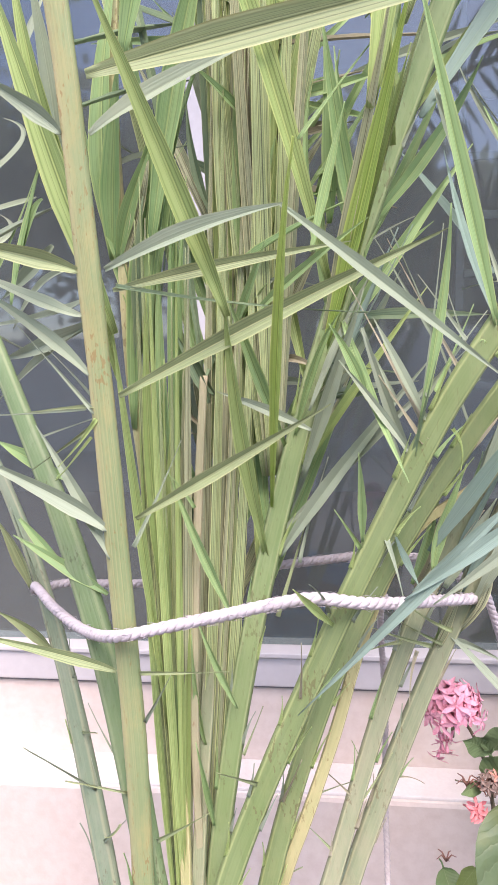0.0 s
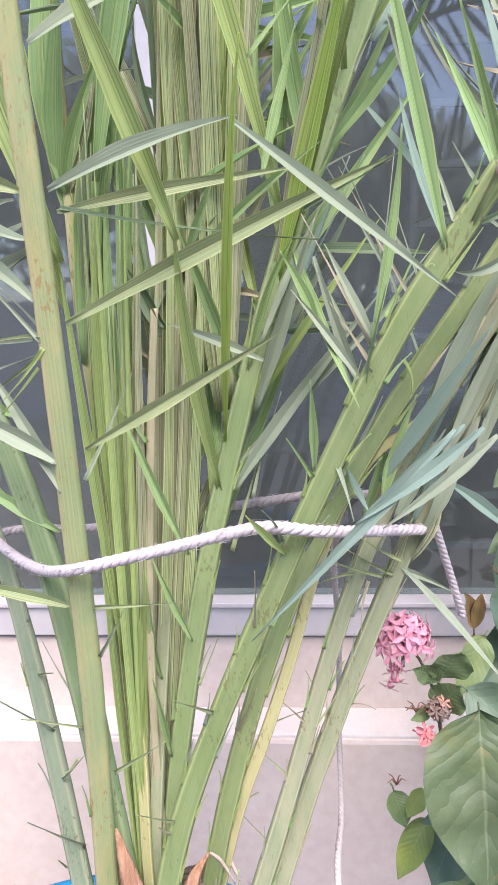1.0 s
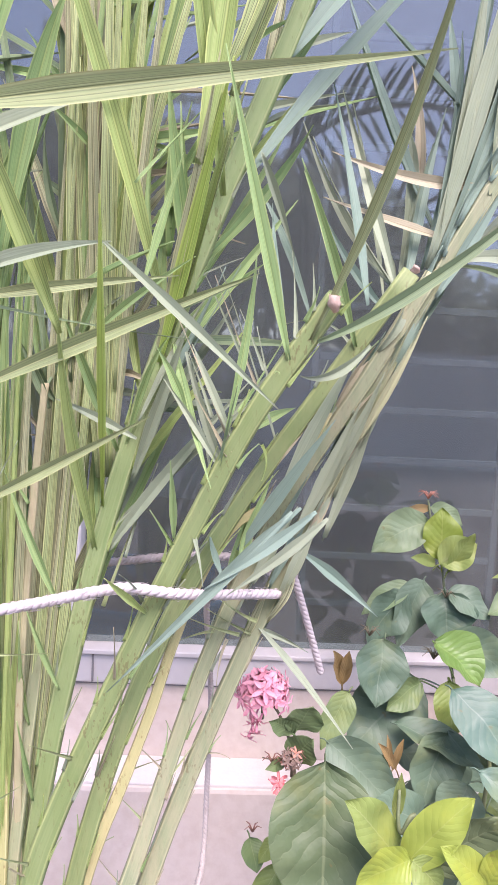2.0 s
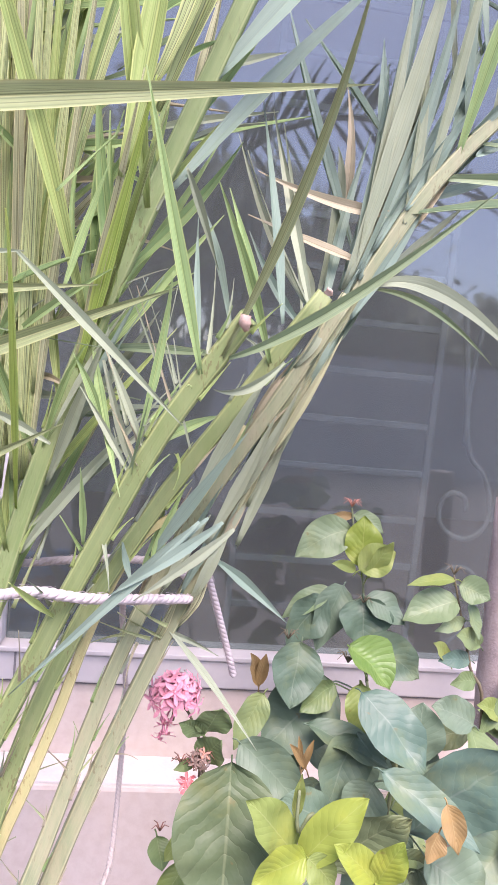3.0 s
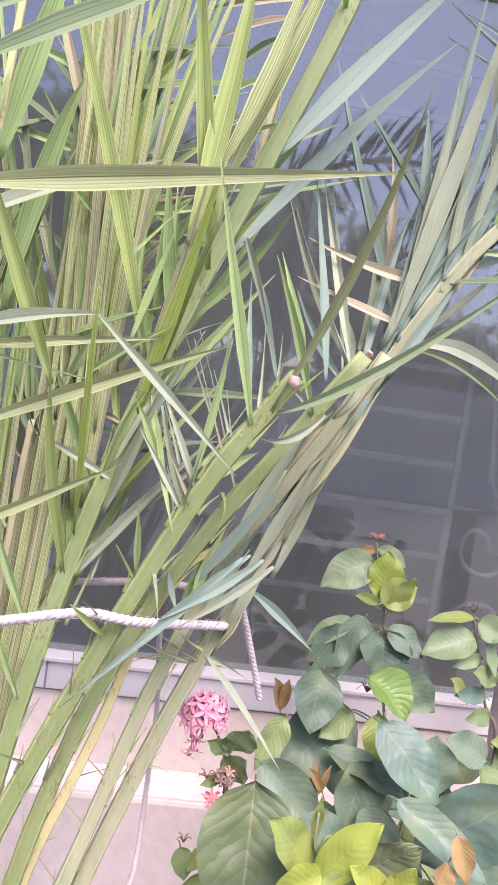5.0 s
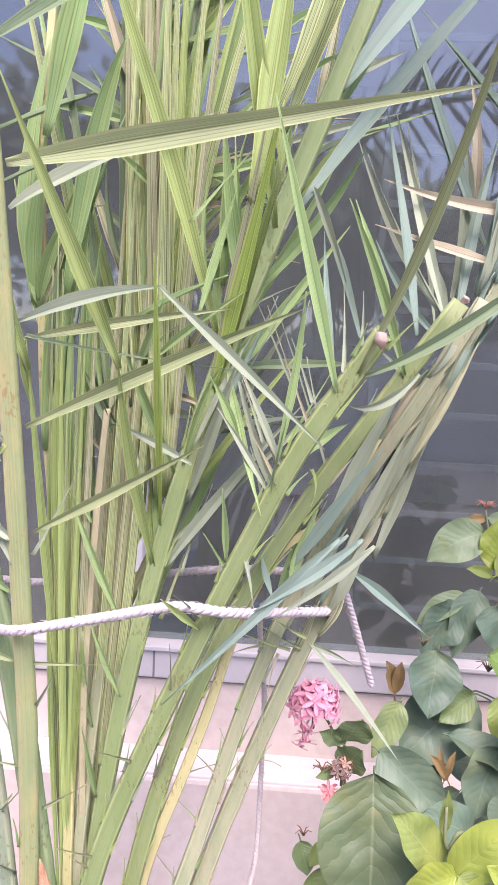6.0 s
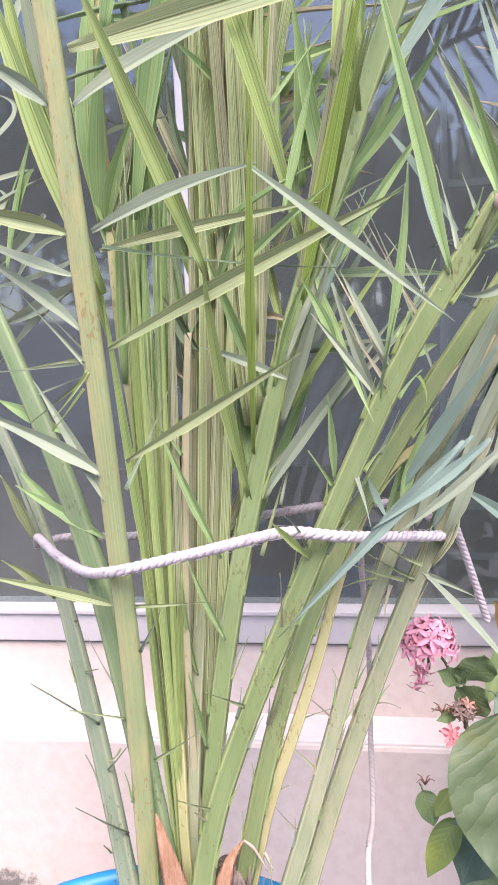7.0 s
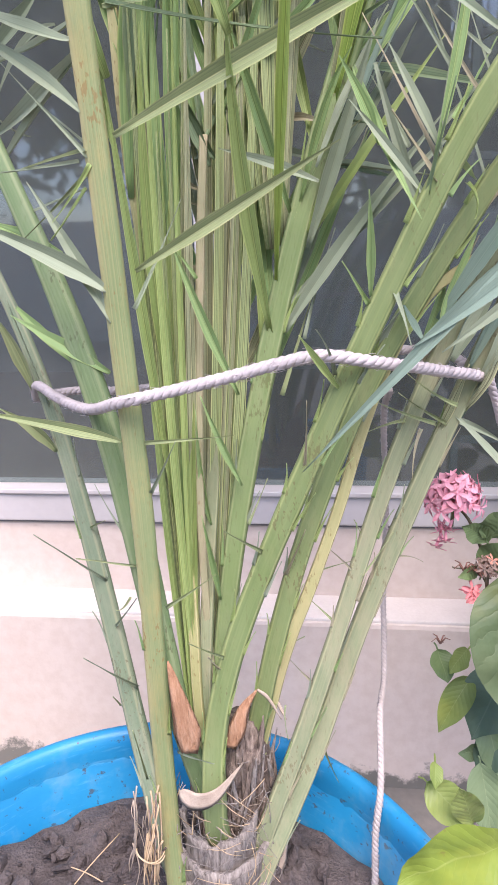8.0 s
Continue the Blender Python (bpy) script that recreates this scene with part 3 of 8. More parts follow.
def crumbs():
    """Clods, bark chips and dry bits lying on the soil."""
    bm = bmesh.new()
    for k in range(640):
        a, r = random.uniform(0, 6.283), (TR - 0.045) * math.sqrt(random.random())
        size = random.choice((0.004, 0.006, 0.009, 0.014)) * random.uniform(0.7, 1.3)
        c = Vector((TX + r * math.cos(a), TY + r * math.sin(a), EARTH + 0.004 + 0.03 * math.exp(-((r * math.cos(a) - 0.06) ** 2 + (r * math.sin(a) - 0.11) ** 2) / 0.02)))
        made = bmesh.ops.create_icosphere(bm, subdivisions=1, radius=size)["verts"]
        turn = Euler((random.uniform(0, 6), random.uniform(0, 6), random.uniform(0, 6))).to_matrix()
        flat = Vector((random.uniform(0.6, 1.5), random.uniform(0.6, 1.2), random.uniform(0.3, 0.9)))
        for v in made:
            v.co = c + turn @ (v.co * flat * (1 + 0.3 * noise.noise(v.co * 400 + c * 50)))
    return bm


tagged(part("soil_crumbs", crumbs(), SOIL, None), "dark clods and chips lying on the potting soil", "soil", kind="stuff")
for k in range(16):
    a, r = random.uniform(0, 6.283), random.uniform(0.1, 0.25)
    q = Vector((TX + r * math.cos(a), TY + r * math.sin(a), EARTH + 0.016))
    d = Vector((random.uniform(-1, 1), random.uniform(-1, 1), 0.1)).normalized() * random.uniform(0.02, 0.06)
    tagged(part("dry_twig", tube(bmesh.new(), spline([q - d, q + Vector((0, 0, 0.004)), q + d], 6), 0.0007, 5), STRAW, None, "", True), "thin dry straw lying on dark potting soil", "twig", "straws on the soil")

palm = tagged(new("date_palm"), "young date palm, fronds tied together, growing in a blue tub", "palm")
palm.location = (-0.08, 0.085, EARTH)
bpy.context.view_layer.update()


def petiole(w_low, w_mid, w_top, colour, points, edged=True):
    """A frond's stalk: half-round, flattened and grooved in front, narrowing to its top; edged ones have sharp shoulders."""
    path = spline(points, 44)
    bm = bmesh.new()
    uvl = bm.loops.layers.uv.new("UVMap")
    rings = []
    n = 24
    for i, (q, t, s, o) in enumerate(frames_along(path, Vector((0, -1, 0.12)))):
        f = i / 44
        w = w_low + (w_mid - w_low) * min(1, f / 0.45) if f < 0.45 else w_mid + (w_top - w_mid) * (f - 0.45) / 0.55
        w *= 0.5 * (1 + 0.05 * noise.noise(q * 26) + 0.03 * noise.noise(q * 90))
        ring = []
        for k in range(n):
            a = 2 * math.pi * k / n
            c, d = math.cos(a), math.sin(a)
            c, d = math.copysign(abs(c) ** (0.50 if edged else 0.95), c), math.copysign(abs(d) ** (0.44 if edged else 0.88), d)
            thick = 0.60 if d < 0 else 0.50
            thick *= 1 if not edged else 1 - (0.10 if d < 0 else 0.20) * math.exp(-(c / 0.42) ** 2)
            ring.append(bm.verts.new(q + s * w * c * (1 - 0.08 * d) + o * w * thick * d))
        rings.append(ring)
    for i, (a, b) in enumerate(zip(rings, rings[1:])):
        for k in range(n):
            face = bm.faces.new((a[k], a[(k + 1) % n], b[(k + 1) % n], b[k]))
            for loop, (u, v) in zip(face.loops, ((k, i), (k + 1, i), (k + 1, i + 1), (k, i + 1))):
                loop[uvl].uv = (abs(((u + n / 4) / n) % 1 - 0.5), v / 44)
    if edged:
        crisp(bm, rings, (3, 9))
    bm.faces.new(rings[0][::-1])
    bm.faces.new(rings[-1])
    return part("frond_stalk", bm, STALK[colour], palm, "", True)


def leaflet(stalk, colour, base, mid, tip, width, turn, fold):
    """A palm leaflet: a V-folded blade that starts narrow, is widest in its lower half and ends in a point; the lowest are stiff thorns."""
    b, m, t = Vector(base), Vector(mid), Vector(tip)
    steps = 14
    thorn = width < 0.0068
    if thorn:
        m = (m + b + t) / 3 + (m - (b + t) / 2) * 0.1
    through_mid = 2 * m - (b + t) / 2
    path = [b * (1 - f) ** 2 + through_mid * 2 * f * (1 - f) + t * f * f for f in [i / steps for i in range(steps + 1)]]
    bm = bmesh.new()
    uvl = bm.loops.layers.uv.new("UVMap")
    rings = []
    for i, (q, tan, s, o) in enumerate(frames_along(path, Vector((0.05, -1, 0.35)))):
        f = i / steps
        w = 0.5 * width * min(1.0, 0.30 + 1.9 * f) * (1 - max(0.0, (f - 0.38) / 0.62) ** 1.5)
        if thorn:
            w = 0.34 * width * (1 - f)
        w = max(w, 0.0004)
        a = radians(turn * (0.6 + 0.6 * f))
        s2, o2 = s * math.cos(a) + o * math.sin(a), o * math.cos(a) - s * math.sin(a)
        lift = min(0.8, fold * 1.15) * w
        th = 0.0007
        crimp = 0.0008 * noise.noise(q * 60)
        ring = [q - s2 * w + o2 * (lift + crimp), q - s2 * w * 0.5 + o2 * lift * 0.42, q, q + s2 * w * 0.5 + o2 * lift * 0.42, q + s2 * w + o2 * (lift - crimp)]
        ring += [q + s2 * w * 0.5 + o2 * (lift * 0.42 - th), q - o2 * th * 1.6, q - s2 * w * 0.5 + o2 * (lift * 0.42 - th)]
        rings.append([bm.verts.new(v) for v in ring])
    across = (0, 0.25, 0.5, 0.75, 1, 0.75, 0.5, 0.25)
    for i, (ra, rb) in enumerate(zip(rings, rings[1:])):
        for k in range(8):
            j = (k + 1) % 8
            a, b, c, d = (ra[k], k, i), (ra[j], j, i), (rb[j], j, i + 1), (rb[k], k, i + 1)
            for three in (((a, b, c), (a, c, d)) if k < 4 else ((a, b, d), (b, c, d))):
                face = bm.faces.new([v for v, _, _ in three])
                for loop, (_, u, row) in zip(face.loops, three):
                    loop[uvl].uv = (across[u], row / steps)
    crisp(bm, rings, (0, 2, 4))
    bm.faces.new(rings[0][::-1])
    bm.faces.new(rings[-1])
    return part("thorn" if thorn else "leaflet", bm, BLADE[colour], stalk, "", True)


def along(points, f):
    """The place at 0..1 along a stalk and the way it runs there."""
    path = spline(points, 60)
    i = min(59, int(f * 60))
    return path[i].lerp(path[i + 1], f * 60 - i), (path[i + 1] - path[i]).normalized()


def slivers(stalk, points, width, first, last, count, colours):
    """Short stiff leaf remnants pressed against both edges of a stalk, tips turned a little away."""
    for k in range(count):
        f = first + (last - first) * (k + random.uniform(-0.3, 0.3)) / count
        q, t = along(points, max(0.0, min(0.98, f)))
        side = t.cross(Vector((0, -1, 0.12))).normalized() * (1 if k % 2 else -1)
        out = side.cross(t).normalized()
        out = out if out.y < 0 else -out
        length = random.uniform(0.018, 0.042)
        b = q + side * width * 0.46 + out * width * 0.18
        leaflet(stalk, random.choice(colours), b - t * 0.004, b + t * length * 0.5 + side * 0.0012 + out * 0.001, b + t * length + side * random.uniform(0.001, 0.008) + out * random.uniform(0.0, 0.004), random.uniform(0.0050, 0.0066), random.randint(-30, 30), 0.3)


def clinging(stalk, points, first, last, count, colours, reach=0.12):
    """Folded leaflets that hug a tied frond and lie along it."""
    for k in range(count):
        f = first + (last - first) * (k + random.uniform(-0.4, 0.4)) / count
        q, t = along(points, f)
        side = t.cross(Vector((0, -1, 0.12))).normalized() * random.choice((1, -1))
        length = reach * random.uniform(0.6, 1.25)
        b = q + side * 0.007 + Vector((0, random.uniform(-0.010, 0.012), 0))
        leaflet(stalk, random.choice(colours), b, b + t * length * 0.5 + side * random.uniform(-0.002, 0.006) + Vector((0, random.uniform(-0.012, 0.012), 0)), b + t * length + side * random.uniform(-0.006, 0.010) + Vector((0, random.uniform(-0.015, 0.02), 0)), random.uniform(0.008, 0.014), random.randint(-50, 50), 0.5)


def fanned(stalk, points, first, last, count, colours, reach, spread):
    """Long narrow leaflets rising from both sides of a tied frond, behind its front row."""
    for k in range(count):
        f = first + (last - first) * (k + random.uniform(-0.4, 0.4)) / count
        q, t = along(points, max(0.0, min(0.97, f)))
        side = t.cross(Vector((0, -1, 0.12))).normalized() * (1 if k % 2 else -1)
        length = reach * random.uniform(0.7, 1.3)
        a = radians(random.uniform(0.15, 1.0) * spread)
        back = Vector((0, random.uniform(0.15, 0.45), 0))
        d = (t * math.cos(a) + side * math.sin(a) + back).normalized()
        b = q + Vector((0, 0.005, 0))
        leaflet(stalk, random.choice(colours), b, b + (d * 0.5 + side * random.uniform(-0.02, 0.05)) * length, b + d * length, random.uniform(0.009, 0.015), random.randint(-40, 40), 0.5)


# the fronds: stalks with their leaflets

RUN_FRONT = [(-0.105, 0.059, 0.407), (-0.115, 0.046, 0.475), (-0.123, 0.054, 0.625), (-0.124, 0.053, 0.775), (-0.123, 0.045, 0.926), (-0.125, 0.032, 1.076), (-0.127, 0.016, 1.226), (-0.130, -0.002, 1.376), (-0.136, -0.018, 1.527), (-0.156, -0.031, 1.677)]
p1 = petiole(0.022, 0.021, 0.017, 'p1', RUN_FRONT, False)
p2 = petiole(0.022, 0.029, 0.014, 'p2', [(-0.073, 0.090, 0.521), (-0.082, 0.075, 0.589), (-0.107, 0.071, 0.699), (-0.123, 0.069, 0.808), (-0.140, 0.072, 0.917), (-0.165, 0.080, 1.026), (-0.201, 0.093, 1.136), (-0.248, 0.112, 1.245), (-0.299, 0.139, 1.354), (-0.347, 0.173, 1.464)], False)
RUN_GREY = [(-0.114, 0.067, 0.474), (-0.127, 0.057, 0.542), (-0.166, 0.110, 0.641), (-0.196, 0.146, 0.741), (-0.222, 0.170, 0.841), (-0.247, 0.187, 0.941), (-0.276, 0.199, 1.041), (-0.316, 0.213, 1.141), (-0.372, 0.231, 1.240), (-0.453, 0.258, 1.340)]
p3 = petiole(0.026, 0.023, 0.010, 'p3', RUN_GREY, False)
p4 = petiole(0.011, 0.011, 0.008, 'p9', [(-0.072, 0.094, 0.556), (-0.081, 0.080, 0.624), (-0.087, 0.070, 0.718), (-0.090, 0.080, 0.842), (-0.101, 0.090, 0.957), (-0.111, 0.100, 1.066), (-0.121, 0.105, 1.168), (-0.132, 0.110, 1.264), (-0.137, 0.115, 1.387), (-0.140, 0.120, 1.528), (-0.135, 0.130, 1.651), (-0.125, 0.140, 1.822)])
RUN_CENTRE = [(-0.066, 0.100, 0.552), (-0.074, 0.085, 0.620), (-0.080, 0.075, 0.714), (-0.075, 0.090, 0.837), (-0.067, 0.105, 0.953), (-0.057, 0.115, 1.090), (-0.050, 0.120, 1.215), (-0.044, 0.125, 1.329), (-0.028, 0.130, 1.524), (-0.021, 0.135, 1.635), (-0.010, 0.140, 1.782)]
p5 = petiole(0.012, 0.014, 0.012, 'p5', RUN_CENTRE)
RUN_MID = [(-0.066, 0.101, 0.562), (-0.073, 0.086, 0.630), (-0.060, 0.094, 0.790), (-0.036, 0.100, 0.950), (-0.002, 0.104, 1.109), (0.042, 0.105, 1.269), (0.096, 0.103, 1.428), (0.157, 0.098, 1.588), (0.215, 0.090, 1.747), (0.260, 0.079, 1.907), (0.350, 0.070, 2.010), (0.480, 0.060, 2.080), (0.640, 0.050, 2.120), (0.800, 0.040, 2.110)]
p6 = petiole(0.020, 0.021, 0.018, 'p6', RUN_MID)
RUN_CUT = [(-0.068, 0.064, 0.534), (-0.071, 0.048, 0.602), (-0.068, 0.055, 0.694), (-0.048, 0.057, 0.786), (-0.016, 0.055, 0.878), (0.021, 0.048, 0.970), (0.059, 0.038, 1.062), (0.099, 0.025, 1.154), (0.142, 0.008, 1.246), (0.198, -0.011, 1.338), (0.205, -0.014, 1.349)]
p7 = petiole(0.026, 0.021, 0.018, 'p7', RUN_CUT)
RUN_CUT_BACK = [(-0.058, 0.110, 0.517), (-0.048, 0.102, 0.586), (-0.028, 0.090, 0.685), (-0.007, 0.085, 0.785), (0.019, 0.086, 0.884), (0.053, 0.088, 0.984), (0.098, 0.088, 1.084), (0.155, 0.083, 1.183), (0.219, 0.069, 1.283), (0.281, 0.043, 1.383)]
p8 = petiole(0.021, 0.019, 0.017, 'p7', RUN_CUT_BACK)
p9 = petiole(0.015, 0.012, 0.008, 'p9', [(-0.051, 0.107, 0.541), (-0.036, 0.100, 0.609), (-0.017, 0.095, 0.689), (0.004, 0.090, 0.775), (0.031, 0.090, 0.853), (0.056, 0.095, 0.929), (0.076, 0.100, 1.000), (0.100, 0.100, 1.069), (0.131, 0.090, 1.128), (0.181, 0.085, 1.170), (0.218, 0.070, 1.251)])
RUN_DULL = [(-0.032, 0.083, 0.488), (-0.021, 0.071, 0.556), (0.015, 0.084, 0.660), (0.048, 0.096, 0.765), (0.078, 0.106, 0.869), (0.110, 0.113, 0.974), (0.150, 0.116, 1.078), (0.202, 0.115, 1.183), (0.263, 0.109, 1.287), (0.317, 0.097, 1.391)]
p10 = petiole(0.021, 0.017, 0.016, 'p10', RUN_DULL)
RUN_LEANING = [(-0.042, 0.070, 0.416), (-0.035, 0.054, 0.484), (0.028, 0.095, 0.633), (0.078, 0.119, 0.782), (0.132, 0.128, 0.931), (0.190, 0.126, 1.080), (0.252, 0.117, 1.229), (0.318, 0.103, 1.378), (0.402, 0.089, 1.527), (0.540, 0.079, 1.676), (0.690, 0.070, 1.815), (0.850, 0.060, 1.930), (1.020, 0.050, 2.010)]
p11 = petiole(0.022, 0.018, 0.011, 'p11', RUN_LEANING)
p12 = petiole(0.007, 0.009, 0.007, 'p12', [(-0.072, 0.085, 0.679), (-0.075, 0.085, 0.775), (-0.077, 0.085, 0.871), (-0.077, 0.086, 0.959), (-0.074, 0.088, 1.041), (-0.070, 0.090, 1.113), (-0.066, 0.092, 1.181), (-0.063, 0.095, 1.227), (-0.061, 0.100, 1.264)])
leaflet(p6, 'B', (0.018, 0.104, 1.182), (0.076, 0.108, 1.292), (0.127, 0.120, 1.393), 0.0067, 20, 0.40)
leaflet(p6, 'b', (-0.002, 0.104, 1.109), (0.090, 0.103, 1.203), (0.177, 0.110, 1.286), 0.0080, -15, 0.40)
leaflet(p7, 'b', (0.115, 0.019, 1.187), (0.132, 0.035, 1.289), (0.143, 0.060, 1.381), 0.0056, 10, 0.40)
leaflet(p8, 'b', (0.172, 0.079, 1.210), (0.142, 0.091, 1.305), (0.106, 0.110, 1.389), 0.0048, -20, 0.40)
leaflet(p11, 'B', (0.527, 0.080, 1.662), (0.434, 0.086, 1.720), (0.334, 0.100, 1.769), 0.0083, 25, 0.40)
leaflet(p6, 'b', (0.076, 0.104, 1.370), (0.106, 0.113, 1.391), (0.130, 0.130, 1.402), 0.0043, 0, 0.40)
leaflet(p7, 'b', (0.111, 0.020, 1.179), (0.105, 0.036, 1.213), (0.093, 0.060, 1.238), 0.0051, 30, 0.40)
leaflet(p6, 'P', (0.034, 0.105, 1.240), (0.060, 0.093, 1.262), (0.080, 0.090, 1.274), 0.0047, 20, 0.40)
leaflet(p2, 'g', (-0.290, 0.134, 1.334), (-0.232, 0.124, 1.418), (-0.222, 0.140, 1.471), 0.0059, -30, 0.4)
leaflet(p3, 'b', (-0.330, 0.161, 1.424), (-0.275, 0.204, 1.450), (-0.263, 0.220, 1.460), 0.0073, 7, 0.4)
leaflet(p3, 'b', (-0.127, 0.014, 1.240), (-0.167, 0.054, 1.271), (-0.194, 0.070, 1.290), 0.0048, -16, 0.4)
leaflet(p3, 'b', (-0.231, 0.105, 1.205), (-0.195, 0.104, 1.218), (-0.168, 0.100, 1.226), 0.0048, 21, 0.4)
leaflet(p2, 'P', (-0.136, 0.114, 1.365), (-0.114, 0.104, 1.422), (-0.110, 0.120, 1.471), 0.0112, -2, 0.4)
leaflet(p2, 'b', (-0.139, 0.118, 1.477), (-0.136, 0.154, 1.478), (-0.130, 0.170, 1.479), 0.0054, -25, 0.4)
leaflet(p2, 'g', (-0.124, 0.106, 1.194), (-0.099, 0.094, 1.327), (-0.097, 0.110, 1.449), 0.0062, 12, 0.4)
leaflet(p2, 'd', (-0.126, 0.107, 1.212), (-0.096, 0.114, 1.331), (-0.093, 0.130, 1.439), 0.0064, -11, 0.4)
leaflet(p2, 'b', (-0.138, 0.116, 1.413), (-0.123, 0.144, 1.458), (-0.120, 0.160, 1.490), 0.0065, 26, 0.4)
leaflet(p3, 'b', (-0.280, 0.129, 1.314), (-0.281, 0.204, 1.291), (-0.265, 0.220, 1.291), 0.0050, 3, 0.4)
leaflet(p2, 'g', (-0.136, 0.114, 1.365), (-0.117, 0.154, 1.434), (-0.084, 0.170, 1.491), 0.0050, -20, 0.4)
leaflet(p2, 'b', (-0.338, 0.167, 1.444), (-0.270, 0.204, 1.508), (-0.293, 0.220, 1.543), 0.0084, 17, 0.4)
leaflet(p3, 'b', (-0.312, 0.148, 1.384), (-0.288, 0.204, 1.418), (-0.305, 0.220, 1.443), 0.0085, -6, 0.4)
leaflet(p2, 'd', (-0.139, 0.119, 1.490), (-0.149, 0.144, 1.547), (-0.147, 0.160, 1.600), 0.0086, -29, 0.4)
leaflet(p2, 'b', (-0.227, 0.180, 1.637), (-0.237, 0.164, 1.595), (-0.255, 0.160, 1.546), 0.0078, 8, 0.4)
leaflet(p1, 'e', (-0.111, -0.035, 1.471), (0.030, -0.020, 1.503), (0.297, 0.009, 1.561), 0.0222, -34, 0.30)
leaflet(p1, 'b', (-0.118, -0.012, 1.440), (-0.060, 0.016, 1.485), (0.049, 0.062, 1.549), 0.0154, -3, 0.55)
leaflet(p1, 'b', (-0.115, -0.001, 1.346), (-0.043, -0.026, 1.367), (0.026, -0.051, 1.377), 0.0145, 1, 0.55)
leaflet(p1, 'b', (0.021, -0.050, 1.376), (0.089, -0.072, 1.318), (0.156, -0.096, 1.259), 0.0090, -12, 0.55)
leaflet(p1, 'e', (-0.112, 0.010, 1.251), (0.012, 0.023, 1.313), (0.143, 0.037, 1.373), 0.0155, -28, 0.45)
leaflet(p1, 'e', (-0.110, 0.000, 1.331), (-0.031, 0.023, 1.350), (0.070, 0.052, 1.369), 0.0112, -26, 0.45)
leaflet(p1, 'd', (-0.108, 0.000, 1.334), (-0.027, 0.018, 1.317), (0.083, 0.041, 1.312), 0.0061, 12, 0.55)
leaflet(p1, 'e', (-0.100, 0.000, 1.155), (-0.028, 0.006, 1.196), (0.053, 0.012, 1.242), 0.0115, -32, 0.45)
leaflet(p1, 'b', (-0.110, 0.024, 1.125), (-0.092, 0.042, 1.164), (-0.075, 0.061, 1.210), 0.0062, -13, 0.55)
leaflet(p1, 'e', (-0.113, 0.035, 1.010), (-0.070, 0.027, 1.015), (-0.032, 0.020, 1.021), 0.0062, -14, 0.55)
leaflet(p1, 'b', (-0.112, 0.040, 0.962), (-0.096, 0.030, 0.989), (-0.082, 0.019, 1.016), 0.0058, -17, 0.55)
leaflet(p1, 'e', (-0.107, 0.046, 0.844), (-0.081, 0.034, 0.866), (-0.053, 0.019, 0.894), 0.0065, 7, 0.55)
leaflet(p1, 'b', (-0.107, 0.051, 0.676), (-0.082, 0.020, 0.695), (-0.057, -0.012, 0.720), 0.0047, 17, 0.55)
leaflet(p1, 'e', (-0.141, 0.051, 0.639), (-0.138, 0.027, 0.689), (-0.134, -0.002, 0.743), 0.0048, 0, 0.55)
leaflet(p1, 'b', (-0.140, -0.012, 1.442), (-0.165, -0.008, 1.464), (-0.217, 0.000, 1.499), 0.0134, 33, 0.55)
leaflet(p1, 'e', (-0.136, -0.001, 1.346), (-0.179, -0.001, 1.360), (-0.255, 0.000, 1.377), 0.0149, 30, 0.55)
leaflet(p1, 'b', (-0.137, 0.003, 1.313), (-0.179, 0.014, 1.328), (-0.251, 0.031, 1.361), 0.0116, -15, 0.55)
leaflet(p1, 'b', (-0.135, 0.008, 1.268), (-0.177, 0.022, 1.302), (-0.248, 0.041, 1.347), 0.0118, -4, 0.55)
leaflet(p1, 'b', (-0.133, 0.011, 1.238), (-0.161, 0.019, 1.268), (-0.209, 0.031, 1.317), 0.0064, 15, 0.55)
leaflet(p1, 'b', (-0.131, 0.022, 1.140), (-0.176, 0.028, 1.167), (-0.270, 0.041, 1.206), 0.0154, 16, 0.55)
leaflet(p1, 'e', (-0.134, 0.035, 1.011), (-0.185, 0.040, 1.022), (-0.283, 0.050, 1.037), 0.0108, 5, 0.55)
leaflet(p1, 'b', (-0.130, 0.024, 1.115), (-0.158, 0.032, 1.166), (-0.196, 0.040, 1.226), 0.0113, -1, 0.55)
leaflet(p1, 'y', (-0.132, 0.011, 1.233), (-0.149, 0.016, 1.211), (-0.170, 0.020, 1.193), 0.0059, 31, 0.55)
leaflet(p1, 'e', (-0.133, 0.011, 1.243), (-0.168, 0.030, 1.241), (-0.209, 0.051, 1.236), 0.0061, -7, 0.55)
leaflet(p1, 'e', (-0.133, 0.013, 1.229), (-0.167, 0.035, 1.209), (-0.212, 0.061, 1.184), 0.0061, 34, 0.55)
leaflet(p1, 'b', (-0.133, 0.002, 1.326), (-0.175, 0.024, 1.316), (-0.257, 0.062, 1.310), 0.0079, -12, 0.55)
leaflet(p1, 'd', (-0.130, -0.024, 1.568), (-0.014, -0.013, 1.640), (0.127, 0.001, 1.730), 0.0232, -2, 0.55)
leaflet(p1, 'd', (-0.147, -0.025, 1.609), (-0.079, -0.008, 1.647), (0.022, 0.021, 1.724), 0.0198, -5, 0.55)
leaflet(p2, 'y', (-0.129, 0.060, 1.302), (-0.180, 0.060, 1.458), (-0.229, 0.060, 1.615), 0.0265, 24, 0.35)
leaflet(p2, 'y', (-0.146, 0.060, 1.355), (-0.185, 0.065, 1.491), (-0.210, 0.070, 1.627), 0.0225, 30, 0.35)
